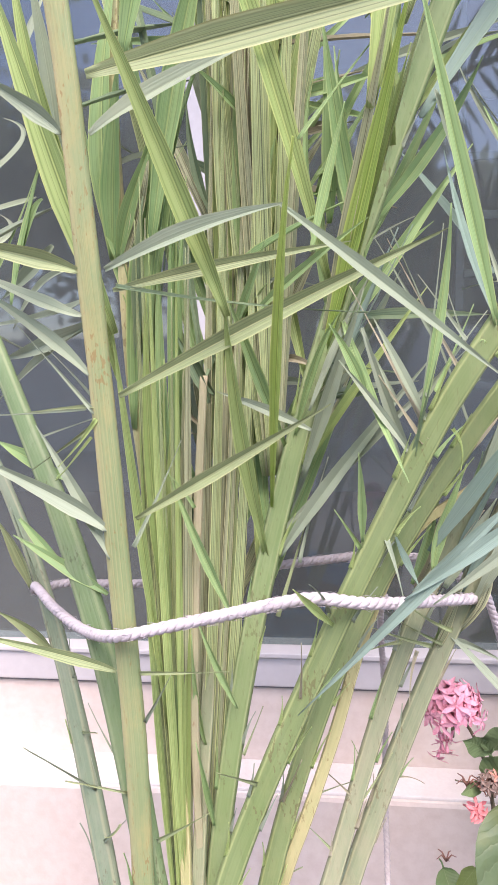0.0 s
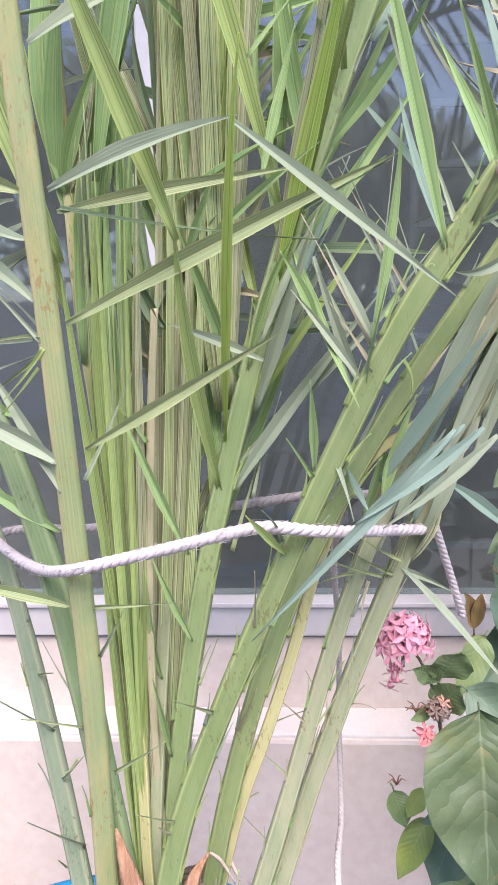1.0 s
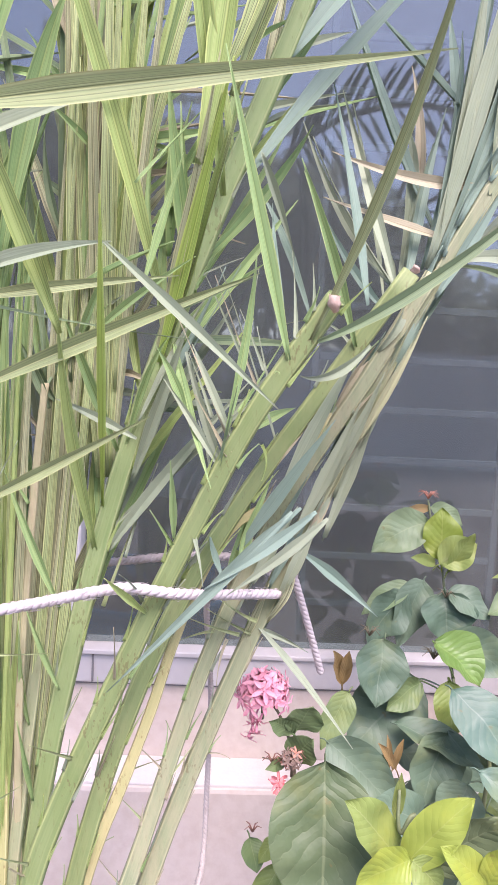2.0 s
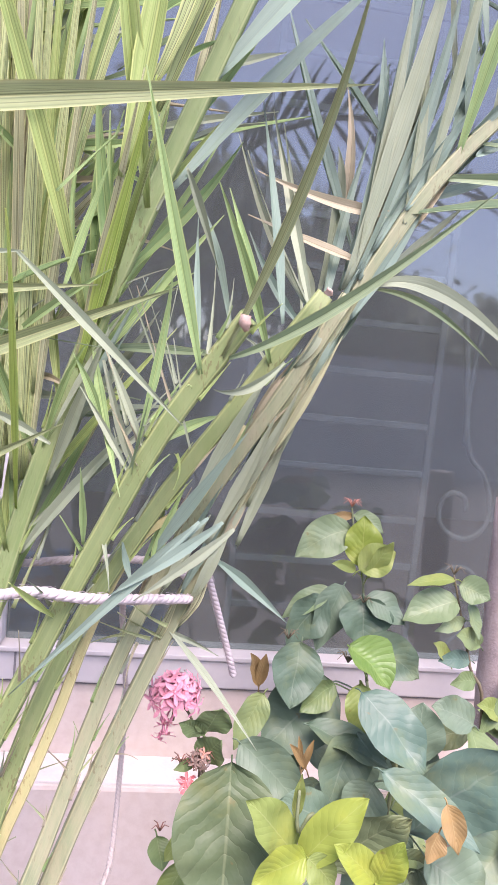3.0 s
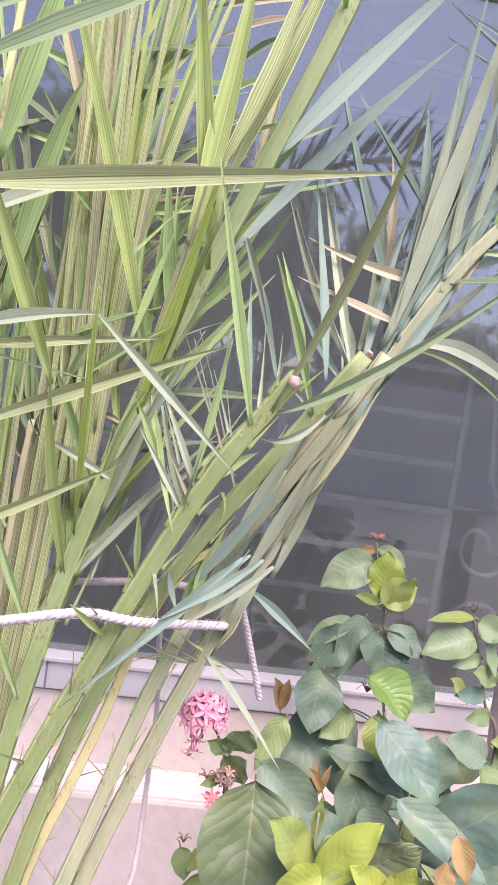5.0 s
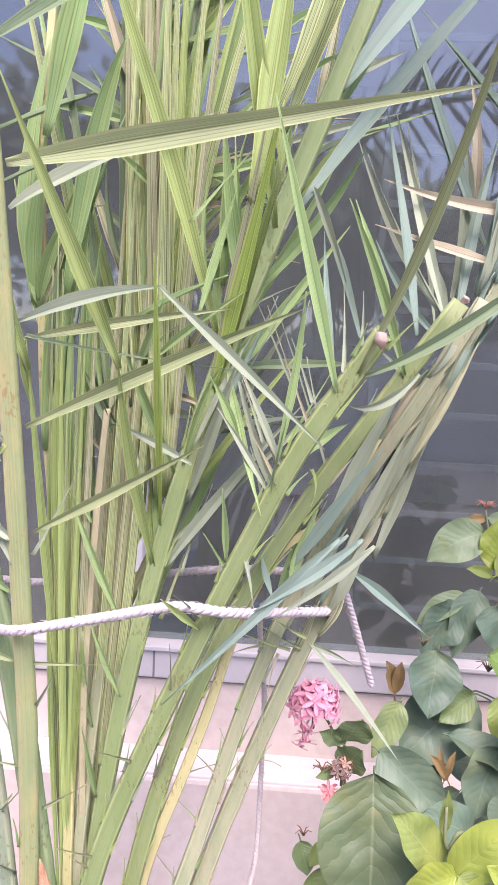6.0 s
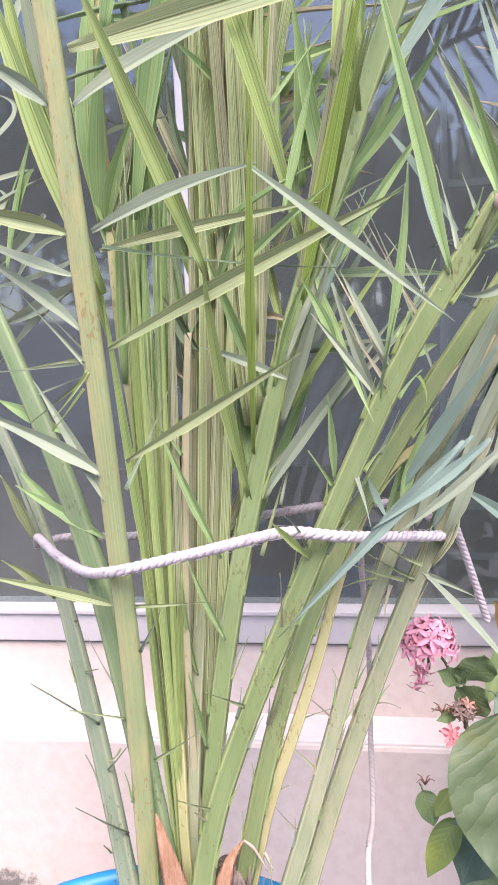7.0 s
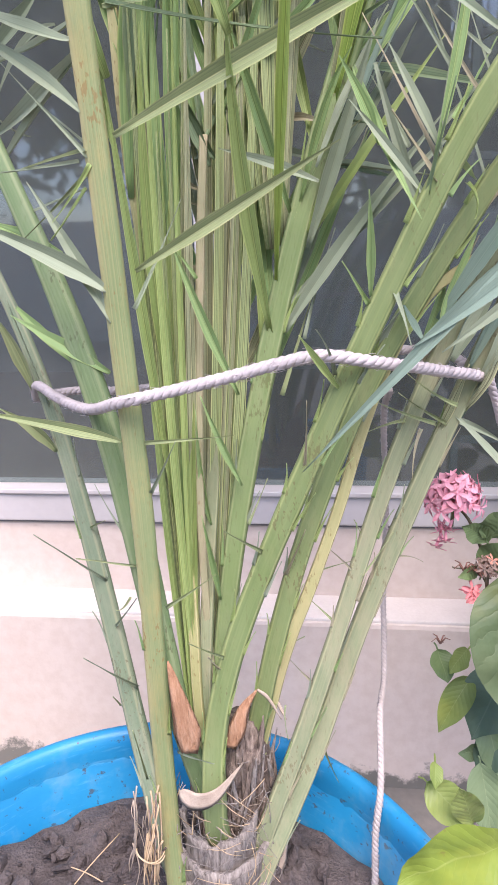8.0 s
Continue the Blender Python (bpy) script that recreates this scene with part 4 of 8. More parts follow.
leaflet(p2, 'b', (-0.177, 0.080, 1.431), (-0.184, 0.080, 1.520), (-0.199, 0.080, 1.616), 0.0156, -17, 0.55)
leaflet(p2, 'g', (-0.240, 0.100, 1.333), (-0.225, 0.100, 1.389), (-0.203, 0.100, 1.462), 0.0089, 23, 0.55)
leaflet(p2, 'b', (-0.312, 0.148, 1.384), (-0.253, 0.129, 1.405), (-0.188, 0.110, 1.425), 0.0112, 33, 0.55)
leaflet(p1, 'b', (-0.129, 0.006, 1.308), (-0.210, 0.103, 1.286), (-0.311, 0.200, 1.240), 0.0149, -2, 0.55)
leaflet(p1, 'b', (-0.129, 0.006, 1.308), (-0.212, 0.103, 1.295), (-0.305, 0.200, 1.284), 0.0160, 33, 0.55)
leaflet(p2, 'g', (-0.154, 0.080, 1.064), (-0.199, 0.085, 1.090), (-0.248, 0.090, 1.117), 0.0126, -1, 0.55)
leaflet(p2, 'b', (-0.139, 0.069, 0.892), (-0.159, 0.073, 0.916), (-0.179, 0.080, 0.956), 0.0059, -6, 0.55)
leaflet(p2, 'e', (-0.148, 0.067, 0.842), (-0.160, 0.070, 0.820), (-0.166, 0.070, 0.826), 0.0043, -8, 0.55)
leaflet(p2, 'g', (-0.194, 0.095, 1.170), (-0.238, 0.114, 1.187), (-0.280, 0.131, 1.203), 0.0148, 1, 0.55)
leaflet(p2, 'g', (-0.265, 0.140, 1.121), (-0.227, 0.120, 1.092), (-0.186, 0.099, 1.062), 0.0107, 0, 0.55)
leaflet(p3, 'b', (-0.205, 0.158, 0.812), (-0.234, 0.134, 0.850), (-0.262, 0.109, 0.888), 0.0058, 22, 0.55)
leaflet(p3, 'e', (-0.138, 0.060, 0.880), (-0.170, 0.065, 0.881), (-0.202, 0.070, 0.881), 0.0046, 28, 0.55)
leaflet(p3, 'b', (-0.168, 0.126, 0.696), (-0.189, 0.105, 0.725), (-0.209, 0.079, 0.762), 0.0060, 5, 0.55)
leaflet(p3, 'e', (-0.224, 0.172, 0.870), (-0.206, 0.147, 0.886), (-0.186, 0.118, 0.902), 0.0047, -13, 0.55)
leaflet(p3, 'b', (-0.196, 0.147, 0.759), (-0.176, 0.126, 0.786), (-0.153, 0.099, 0.823), 0.0054, 20, 0.55)
leaflet(p3, 'e', (-0.188, 0.120, 0.674), (-0.188, 0.110, 0.687), (-0.189, 0.099, 0.701), 0.0048, 3, 0.55)
leaflet(p3, 'b', (-0.263, 0.194, 0.996), (-0.272, 0.177, 1.059), (-0.285, 0.160, 1.128), 0.0040, 24, 0.55)
leaflet(p3, 'e', (-0.260, 0.186, 0.957), (-0.278, 0.174, 0.986), (-0.309, 0.159, 1.014), 0.0135, 6, 0.55)
leaflet(p3, 'e', (-0.283, 0.195, 1.027), (-0.291, 0.182, 1.073), (-0.306, 0.169, 1.113), 0.0159, 14, 0.55)
leaflet(p4, 'y', (-0.102, 0.084, 0.931), (-0.124, 0.087, 1.144), (-0.144, 0.090, 1.331), 0.0101, -3, 0.55)
leaflet(p4, 'y', (-0.091, 0.089, 0.980), (-0.110, 0.089, 1.170), (-0.108, 0.090, 1.349), 0.0123, -7, 0.55)
leaflet(p4, 'g', (-0.086, 0.093, 1.034), (-0.099, 0.097, 1.216), (-0.098, 0.100, 1.394), 0.0135, -3, 0.55)
leaflet(p4, 'g', (-0.080, 0.095, 1.061), (-0.088, 0.098, 1.247), (-0.085, 0.100, 1.427), 0.0111, 12, 0.55)
leaflet(p4, 'g', (-0.081, 0.100, 1.141), (-0.084, 0.105, 1.288), (-0.073, 0.110, 1.442), 0.0078, -1, 0.55)
leaflet(p4, 'y', (-0.089, 0.092, 1.007), (-0.093, 0.091, 1.127), (-0.092, 0.090, 1.212), 0.0113, -13, 0.55)
leaflet(p4, 'g', (-0.108, 0.100, 1.278), (-0.095, 0.100, 1.407), (-0.048, 0.100, 1.559), 0.0163, 34, 0.55)
leaflet(p4, 'g', (-0.128, 0.104, 1.216), (-0.114, 0.111, 1.391), (-0.068, 0.120, 1.605), 0.0189, 17, 0.55)
leaflet(p4, 'g', (-0.137, 0.111, 1.367), (-0.151, 0.115, 1.488), (-0.129, 0.120, 1.644), 0.0221, 1, 0.55)
leaflet(p4, 'g', (-0.128, 0.112, 1.387), (-0.105, 0.117, 1.466), (-0.087, 0.120, 1.528), 0.0166, -18, 0.55)
leaflet(p4, 'g', (-0.069, 0.080, 1.146), (-0.081, 0.080, 1.166), (-0.090, 0.080, 1.175), 0.0055, 0, 0.55)
leaflet(p4, 'g', (-0.034, 0.070, 1.045), (-0.062, 0.065, 1.114), (-0.087, 0.060, 1.181), 0.0097, 18, 0.55)
leaflet(p4, 'g', (-0.120, 0.108, 1.299), (-0.146, 0.119, 1.394), (-0.174, 0.131, 1.500), 0.0136, 27, 0.55)
leaflet(p4, 'd', (-0.123, 0.107, 1.279), (-0.117, 0.108, 1.320), (-0.103, 0.110, 1.394), 0.0146, 1, 0.55)
leaflet(p4, 'd', (-0.053, 0.110, 1.246), (-0.071, 0.110, 1.277), (-0.094, 0.110, 1.332), 0.0113, 30, 0.55)
leaflet(p4, 'd', (-0.054, 0.130, 1.412), (-0.069, 0.130, 1.458), (-0.075, 0.130, 1.516), 0.0090, 14, 0.55)
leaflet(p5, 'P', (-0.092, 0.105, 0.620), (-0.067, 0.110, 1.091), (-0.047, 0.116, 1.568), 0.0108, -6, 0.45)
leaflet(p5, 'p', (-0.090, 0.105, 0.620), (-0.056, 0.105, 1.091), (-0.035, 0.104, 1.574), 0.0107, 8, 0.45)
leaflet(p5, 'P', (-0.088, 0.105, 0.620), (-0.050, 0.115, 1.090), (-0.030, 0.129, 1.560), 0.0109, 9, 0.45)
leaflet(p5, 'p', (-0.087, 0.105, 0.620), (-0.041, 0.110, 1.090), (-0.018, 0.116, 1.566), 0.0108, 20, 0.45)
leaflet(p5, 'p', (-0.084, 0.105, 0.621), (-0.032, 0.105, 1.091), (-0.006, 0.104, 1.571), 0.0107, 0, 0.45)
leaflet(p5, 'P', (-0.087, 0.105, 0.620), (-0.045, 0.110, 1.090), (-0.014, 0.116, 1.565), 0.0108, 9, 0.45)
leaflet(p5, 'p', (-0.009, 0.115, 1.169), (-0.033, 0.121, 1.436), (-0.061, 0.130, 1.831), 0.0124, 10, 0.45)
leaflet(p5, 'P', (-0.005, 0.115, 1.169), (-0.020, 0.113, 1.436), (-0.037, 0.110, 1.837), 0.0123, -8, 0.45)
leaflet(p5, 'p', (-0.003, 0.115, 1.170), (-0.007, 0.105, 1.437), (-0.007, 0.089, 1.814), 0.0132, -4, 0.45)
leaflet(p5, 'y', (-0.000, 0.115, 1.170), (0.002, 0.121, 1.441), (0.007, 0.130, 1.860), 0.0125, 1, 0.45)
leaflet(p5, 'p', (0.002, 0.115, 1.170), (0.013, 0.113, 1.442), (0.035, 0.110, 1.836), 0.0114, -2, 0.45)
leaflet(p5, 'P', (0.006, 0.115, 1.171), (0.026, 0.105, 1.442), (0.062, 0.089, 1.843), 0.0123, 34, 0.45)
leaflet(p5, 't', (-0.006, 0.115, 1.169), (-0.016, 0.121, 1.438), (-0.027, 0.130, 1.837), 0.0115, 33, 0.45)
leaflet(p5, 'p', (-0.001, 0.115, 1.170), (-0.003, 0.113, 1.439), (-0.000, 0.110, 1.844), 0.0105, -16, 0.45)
leaflet(p5, 'g', (-0.113, 0.060, 1.522), (-0.087, 0.060, 1.633), (-0.058, 0.060, 1.756), 0.0245, -13, 0.55)
leaflet(p5, 'g', (-0.104, 0.090, 1.371), (-0.072, 0.084, 1.530), (-0.042, 0.080, 1.623), 0.0218, -16, 0.55)
leaflet(p5, 't', (-0.053, 0.140, 1.602), (-0.069, 0.140, 1.649), (-0.094, 0.140, 1.723), 0.0124, 11, 0.55)
leaflet(p5, 'd', (0.032, 0.130, 1.422), (0.020, 0.136, 1.536), (0.008, 0.140, 1.631), 0.0063, 22, 0.55)
leaflet(p5, 'g', (0.042, 0.130, 1.423), (0.075, 0.140, 1.508), (0.132, 0.151, 1.597), 0.0085, -1, 0.55)
leaflet(p5, 'g', (0.029, 0.130, 1.421), (0.062, 0.135, 1.466), (0.097, 0.140, 1.507), 0.0070, 15, 0.55)
leaflet(p5, 'g', (-0.069, 0.097, 0.908), (-0.074, 0.087, 0.954), (-0.074, 0.069, 1.031), 0.0069, 16, 0.55)
leaflet(p5, 'g', (-0.035, 0.080, 0.956), (-0.053, 0.080, 0.997), (-0.071, 0.080, 1.042), 0.0079, 23, 0.55)
leaflet(p5, 'g', (-0.061, 0.086, 0.832), (-0.065, 0.075, 0.876), (-0.071, 0.059, 0.933), 0.0071, 12, 0.55)
leaflet(p5, 't', (-0.074, 0.100, 1.157), (-0.070, 0.094, 1.143), (-0.063, 0.090, 1.132), 0.0065, 26, 0.55)
leaflet(p5, 't', (-0.076, 0.100, 1.115), (-0.084, 0.093, 1.133), (-0.085, 0.090, 1.144), 0.0049, 3, 0.55)
leaflet(p5, 't', (-0.070, 0.117, 1.208), (-0.078, 0.108, 1.212), (-0.086, 0.100, 1.213), 0.0034, -9, 0.55)
leaflet(p6, 'y', (-0.007, 0.101, 1.096), (-0.021, 0.050, 1.220), (-0.025, -0.003, 1.324), 0.0153, 25, 0.55)
leaflet(p6, 'y', (-0.023, 0.000, 1.309), (-0.058, -0.025, 1.409), (-0.105, -0.062, 1.532), 0.0178, 28, 0.30)
leaflet(p6, 'Y', (-0.001, 0.101, 1.141), (0.017, -0.025, 1.306), (0.033, -0.139, 1.389), 0.0111, 38, 0.30)
leaflet(p6, 'g', (0.012, 0.102, 1.199), (-0.011, 0.062, 1.271), (-0.027, 0.028, 1.326), 0.0113, -6, 0.55)
leaflet(p6, 'y', (0.054, 0.101, 1.336), (-0.004, 0.052, 1.535), (-0.075, 0.030, 1.735), 0.0178, -14, 0.55)
leaflet(p6, 'g', (0.083, 0.101, 1.357), (0.064, 0.101, 1.456), (0.048, 0.100, 1.567), 0.0156, 8, 0.55)
leaflet(p6, 'P', (0.046, 0.104, 1.290), (0.074, 0.062, 1.412), (0.100, 0.006, 1.545), 0.0120, 20, 0.45)
leaflet(p6, 'p', (0.052, 0.106, 1.290), (0.090, 0.066, 1.412), (0.124, 0.010, 1.530), 0.0105, 44, 0.45)
leaflet(p6, 'y', (0.050, 0.108, 1.280), (0.083, 0.072, 1.400), (0.112, 0.020, 1.500), 0.0110, -12, 0.45)
leaflet(p6, 'Y', (0.049, 0.102, 1.285), (0.082, 0.056, 1.411), (0.111, -0.003, 1.537), 0.0184, 34, 0.35)
leaflet(p6, 'y', (0.106, 0.092, 1.452), (0.081, 0.034, 1.598), (0.055, 0.000, 1.750), 0.0190, -6, 0.55)
leaflet(p6, 'y', (0.085, 0.040, 1.464), (0.105, 0.040, 1.609), (0.116, 0.040, 1.769), 0.0245, 22, 0.55)
leaflet(p6, 'p', (0.101, 0.050, 1.538), (0.145, 0.050, 1.654), (0.174, 0.050, 1.796), 0.0187, 22, 0.55)
leaflet(p6, 'p', (0.111, 0.060, 1.531), (0.161, 0.060, 1.673), (0.207, 0.060, 1.809), 0.0215, 10, 0.55)
leaflet(p6, 'g', (0.210, 0.087, 1.739), (0.198, 0.057, 1.764), (0.183, 0.018, 1.789), 0.0163, -1, 0.55)
leaflet(p6, 'B', (0.163, 0.095, 1.583), (0.245, 0.097, 1.690), (0.371, 0.100, 1.847), 0.0250, 10, 0.35)
leaflet(p6, 'B', (0.130, 0.098, 1.475), (0.233, 0.144, 1.621), (0.368, 0.194, 1.786), 0.0200, 10, 0.35)
leaflet(p6, 'b', (0.027, 0.101, 1.169), (0.053, 0.087, 1.248), (0.081, 0.069, 1.333), 0.0130, -7, 0.55)
leaflet(p6, 'b', (0.006, 0.101, 1.096), (0.059, 0.100, 1.173), (0.143, 0.100, 1.278), 0.0137, 4, 0.55)
leaflet(p6, 'g', (0.014, 0.102, 1.195), (0.027, 0.101, 1.224), (0.047, 0.100, 1.254), 0.0062, 9, 0.55)
leaflet(p6, 'b', (0.024, 0.100, 1.090), (0.032, 0.108, 1.130), (0.051, 0.121, 1.186), 0.0060, 29, 0.55)
leaflet(p6, 'e', (0.003, 0.099, 1.038), (0.019, 0.110, 1.089), (0.035, 0.121, 1.142), 0.0067, 19, 0.55)
leaflet(p6, 'g', (0.064, 0.102, 1.311), (0.083, 0.055, 1.251), (0.109, -0.008, 1.185), 0.0098, 2, 0.55)
leaflet(p6, 'g', (0.056, 0.101, 1.329), (0.035, 0.101, 1.425), (0.041, 0.100, 1.522), 0.0074, 22, 0.55)
leaflet(p6, 'g', (0.042, 0.120, 1.439), (0.063, 0.124, 1.458), (0.089, 0.130, 1.504), 0.0108, 17, 0.55)
leaflet(p6, 'g', (0.013, 0.130, 1.509), (0.053, 0.130, 1.515), (0.105, 0.130, 1.528), 0.0130, -6, 0.55)
leaflet(p6, 't', (-0.015, 0.140, 1.475), (0.027, 0.140, 1.480), (0.076, 0.140, 1.490), 0.0100, 2, 0.55)
leaflet(p6, 'b', (0.079, 0.060, 1.301), (0.106, 0.060, 1.222), (0.124, 0.060, 1.190), 0.0091, -12, 0.55)
leaflet(p6, 'g', (0.020, 0.102, 1.204), (0.041, 0.082, 1.275), (0.062, 0.069, 1.315), 0.0074, -15, 0.55)
leaflet(p6, 'd', (0.033, 0.102, 1.275), (0.081, 0.113, 1.269), (0.114, 0.121, 1.263), 0.0050, 27, 0.55)
leaflet(p6, 'g', (0.011, 0.130, 1.424), (0.042, 0.124, 1.423), (0.062, 0.120, 1.426), 0.0066, -4, 0.55)
leaflet(p6, 't', (0.165, 0.120, 1.739), (0.122, 0.140, 1.734), (0.076, 0.161, 1.720), 0.0112, -1, 0.55)
leaflet(p6, 't', (0.162, 0.120, 1.757), (0.112, 0.140, 1.757), (0.058, 0.161, 1.749), 0.0098, 30, 0.55)
leaflet(p6, 't', (0.152, 0.120, 1.783), (0.104, 0.140, 1.792), (0.052, 0.161, 1.794), 0.0097, 19, 0.55)
leaflet(p6, 'd', (0.155, 0.120, 1.718), (0.126, 0.140, 1.707), (0.095, 0.161, 1.687), 0.0098, 21, 0.55)
leaflet(p6, 'g', (0.143, 0.120, 1.672), (0.109, 0.140, 1.661), (0.074, 0.161, 1.641), 0.0112, -3, 0.55)
leaflet(p6, 'd', (0.142, 0.120, 1.635), (0.102, 0.140, 1.623), (0.059, 0.161, 1.602), 0.0098, -11, 0.55)
leaflet(p6, 'g', (0.161, 0.094, 1.616), (0.126, 0.127, 1.606), (0.088, 0.162, 1.587), 0.0097, 3, 0.55)
leaflet(p6, 'd', (0.127, 0.120, 1.601), (0.073, 0.140, 1.592), (0.015, 0.161, 1.575), 0.0084, -7, 0.55)
leaflet(p7, 'g', (0.169, -0.006, 1.297), (0.141, -0.020, 1.399), (0.105, -0.041, 1.528), 0.0122, 0, 0.55)
leaflet(p7, 'e', (0.185, -0.009, 1.311), (0.231, -0.085, 1.445), (0.247, -0.168, 1.556), 0.0095, 11, 0.45)
leaflet(p7, 'd', (0.192, -0.011, 1.313), (0.283, -0.026, 1.369), (0.406, -0.051, 1.479), 0.0116, -17, 0.55)
leaflet(p7, 'g', (0.119, 0.010, 1.227), (0.132, 0.004, 1.311), (0.138, -0.000, 1.383), 0.0084, -16, 0.55)
leaflet(p7, 'g', (0.077, 0.025, 1.131), (0.076, 0.014, 1.166), (0.073, -0.001, 1.206), 0.0072, 4, 0.55)
leaflet(p7, 'g', (0.076, 0.027, 1.125), (0.066, 0.023, 1.142), (0.055, 0.020, 1.158), 0.0065, 26, 0.55)
leaflet(p7, 'y', (0.054, 0.036, 1.056), (0.036, 0.005, 1.084), (0.024, -0.022, 1.107), 0.0075, -13, 0.55)
leaflet(p7, 'b', (0.050, 0.035, 1.068), (0.048, 0.007, 1.093), (0.036, -0.022, 1.111), 0.0065, 0, 0.55)
leaflet(p7, 'd', (0.115, 0.014, 1.202), (0.121, 0.003, 1.236), (0.127, -0.011, 1.273), 0.0059, 29, 0.55)
leaflet(p7, 'b', (0.117, 0.014, 1.197), (0.089, 0.034, 1.238), (0.060, 0.051, 1.275), 0.0072, 25, 0.55)
leaflet(p7, 't', (0.127, 0.011, 1.215), (0.099, 0.037, 1.276), (0.069, 0.061, 1.335), 0.0062, 2, 0.55)
leaflet(p7, 't', (0.122, 0.011, 1.211), (0.106, 0.021, 1.238), (0.090, 0.031, 1.263), 0.0066, -17, 0.55)
leaflet(p7, 'b', (0.096, 0.024, 1.133), (0.103, 0.011, 1.113), (0.106, -0.001, 1.096), 0.0064, 2, 0.55)
leaflet(p7, 't', (0.025, 0.044, 0.985), (0.028, 0.026, 1.020), (0.028, 0.009, 1.052), 0.0045, 0, 0.55)
leaflet(p7, 'e', (-0.014, 0.051, 0.902), (-0.028, 0.026, 0.922), (-0.041, -0.002, 0.945), 0.0064, 2, 0.55)
leaflet(p7, 'e', (-0.054, 0.054, 0.787), (-0.066, 0.034, 0.805), (-0.079, 0.009, 0.830), 0.0052, -9, 0.55)
leaflet(p7, 't', (-0.059, 0.054, 0.774), (-0.063, 0.040, 0.787), (-0.064, 0.019, 0.810), 0.0053, 31, 0.55)
leaflet(p7, 'e', (-0.026, 0.050, 0.929), (-0.019, 0.054, 0.944), (-0.009, 0.060, 0.970), 0.0050, 23, 0.55)
leaflet(p7, 'e', (0.004, 0.060, 0.731), (0.001, 0.057, 0.720), (0.007, 0.050, 0.698), 0.0030, 8, 0.55)
leaflet(p8, 'B', (0.180, -0.005, 1.167), (0.113, -0.003, 1.093), (0.025, 0.000, 0.996), 0.0111, 14, 0.25)
leaflet(p8, 'B', (0.201, -0.004, 1.168), (0.157, -0.005, 1.132), (0.106, -0.006, 1.095), 0.0114, 10, 0.25)
leaflet(p8, 'b', (0.212, -0.002, 1.162), (0.173, -0.003, 1.127), (0.128, -0.004, 1.091), 0.0108, 16, 0.25)
leaflet(p8, 'B', (0.188, 0.000, 1.170), (0.151, 0.000, 1.136), (0.113, 0.000, 1.100), 0.0090, 6, 0.25)
leaflet(p8, 'b', (0.208, 0.004, 1.155), (0.186, 0.004, 1.133), (0.156, 0.004, 1.107), 0.0085, 12, 0.25)
leaflet(p8, 'B', (0.138, 0.083, 1.107), (0.178, 0.062, 1.175), (0.220, 0.039, 1.246), 0.0144, 20, 0.20)
leaflet(p8, 'y', (0.155, 0.078, 1.215), (0.165, 0.059, 1.203), (0.155, 0.039, 1.186), 0.0060, 21, 0.55)
leaflet(p8, 'B', (0.109, 0.084, 1.120), (0.116, 0.060, 1.102), (0.125, 0.039, 1.088), 0.0072, 25, 0.55)
leaflet(p8, 'b', (0.251, 0.057, 1.316), (0.216, 0.041, 1.288), (0.184, 0.029, 1.284), 0.01, 34, 0.55)
leaflet(p8, 't', (0.004, 0.083, 0.862), (0.013, 0.074, 0.884), (0.025, 0.059, 0.921), 0.0058, -14, 0.55)
leaflet(p11, 'b', (0.166, 0.124, 1.012), (0.215, 0.113, 0.960), (0.272, 0.099, 0.891), 0.0094, 30, 0.30)
leaflet(p11, 'B', (0.209, 0.122, 1.096), (0.248, 0.130, 1.067), (0.299, 0.141, 1.022), 0.0132, 0, 0.55)
leaflet(p11, 'e', (0.158, 0.124, 1.005), (0.136, 0.113, 1.017), (0.109, 0.099, 1.040), 0.0066, 21, 0.55)
leaflet(p11, 'b', (0.154, 0.124, 1.011), (0.183, 0.135, 1.000), (0.225, 0.151, 0.974), 0.0071, -6, 0.55)
leaflet(p11, 'b', (0.274, 0.109, 1.286), (0.258, 0.127, 1.207), (0.233, 0.151, 1.103), 0.0102, 10, 0.55)
leaflet(p10, 'e', (0.118, 0.111, 1.011), (0.103, 0.111, 1.011), (0.076, 0.110, 0.997), 0.0057, 0, 0.55)
leaflet(p10, 't', (0.109, 0.130, 0.860), (0.126, 0.130, 0.870), (0.143, 0.130, 0.857), 0.0044, -10, 0.55)
leaflet(p10, 'e', (0.087, 0.104, 0.878), (0.081, 0.106, 0.892), (0.071, 0.110, 0.911), 0.0048, -2, 0.55)
leaflet(p10, 'e', (0.079, 0.101, 0.855), (0.090, 0.107, 0.864), (0.111, 0.121, 0.894), 0.0049, 6, 0.55)
leaflet(p10, 't', (0.070, 0.102, 0.860), (0.056, 0.101, 0.876), (0.039, 0.100, 0.890), 0.0042, 20, 0.55)
leaflet(p10, 'e', (0.031, 0.100, 0.857), (0.045, 0.108, 0.860), (0.071, 0.121, 0.861), 0.0043, -8, 0.55)
leaflet(p10, 'e', (0.051, 0.097, 0.806), (0.040, 0.098, 0.817), (0.025, 0.100, 0.830), 0.0043, 3, 0.55)
leaflet(p10, 't', (0.030, 0.090, 0.738), (0.019, 0.094, 0.746), (0.006, 0.100, 0.757), 0.0044, 18, 0.55)
leaflet(p10, 'e', (0.003, 0.090, 0.779), (0.011, 0.090, 0.784), (0.023, 0.090, 0.791), 0.0044, -18, 0.55)
leaflet(p11, 'e', (0.043, 0.095, 0.650), (0.046, 0.101, 0.633), (0.059, 0.121, 0.585), 0.0047, 5, 0.55)
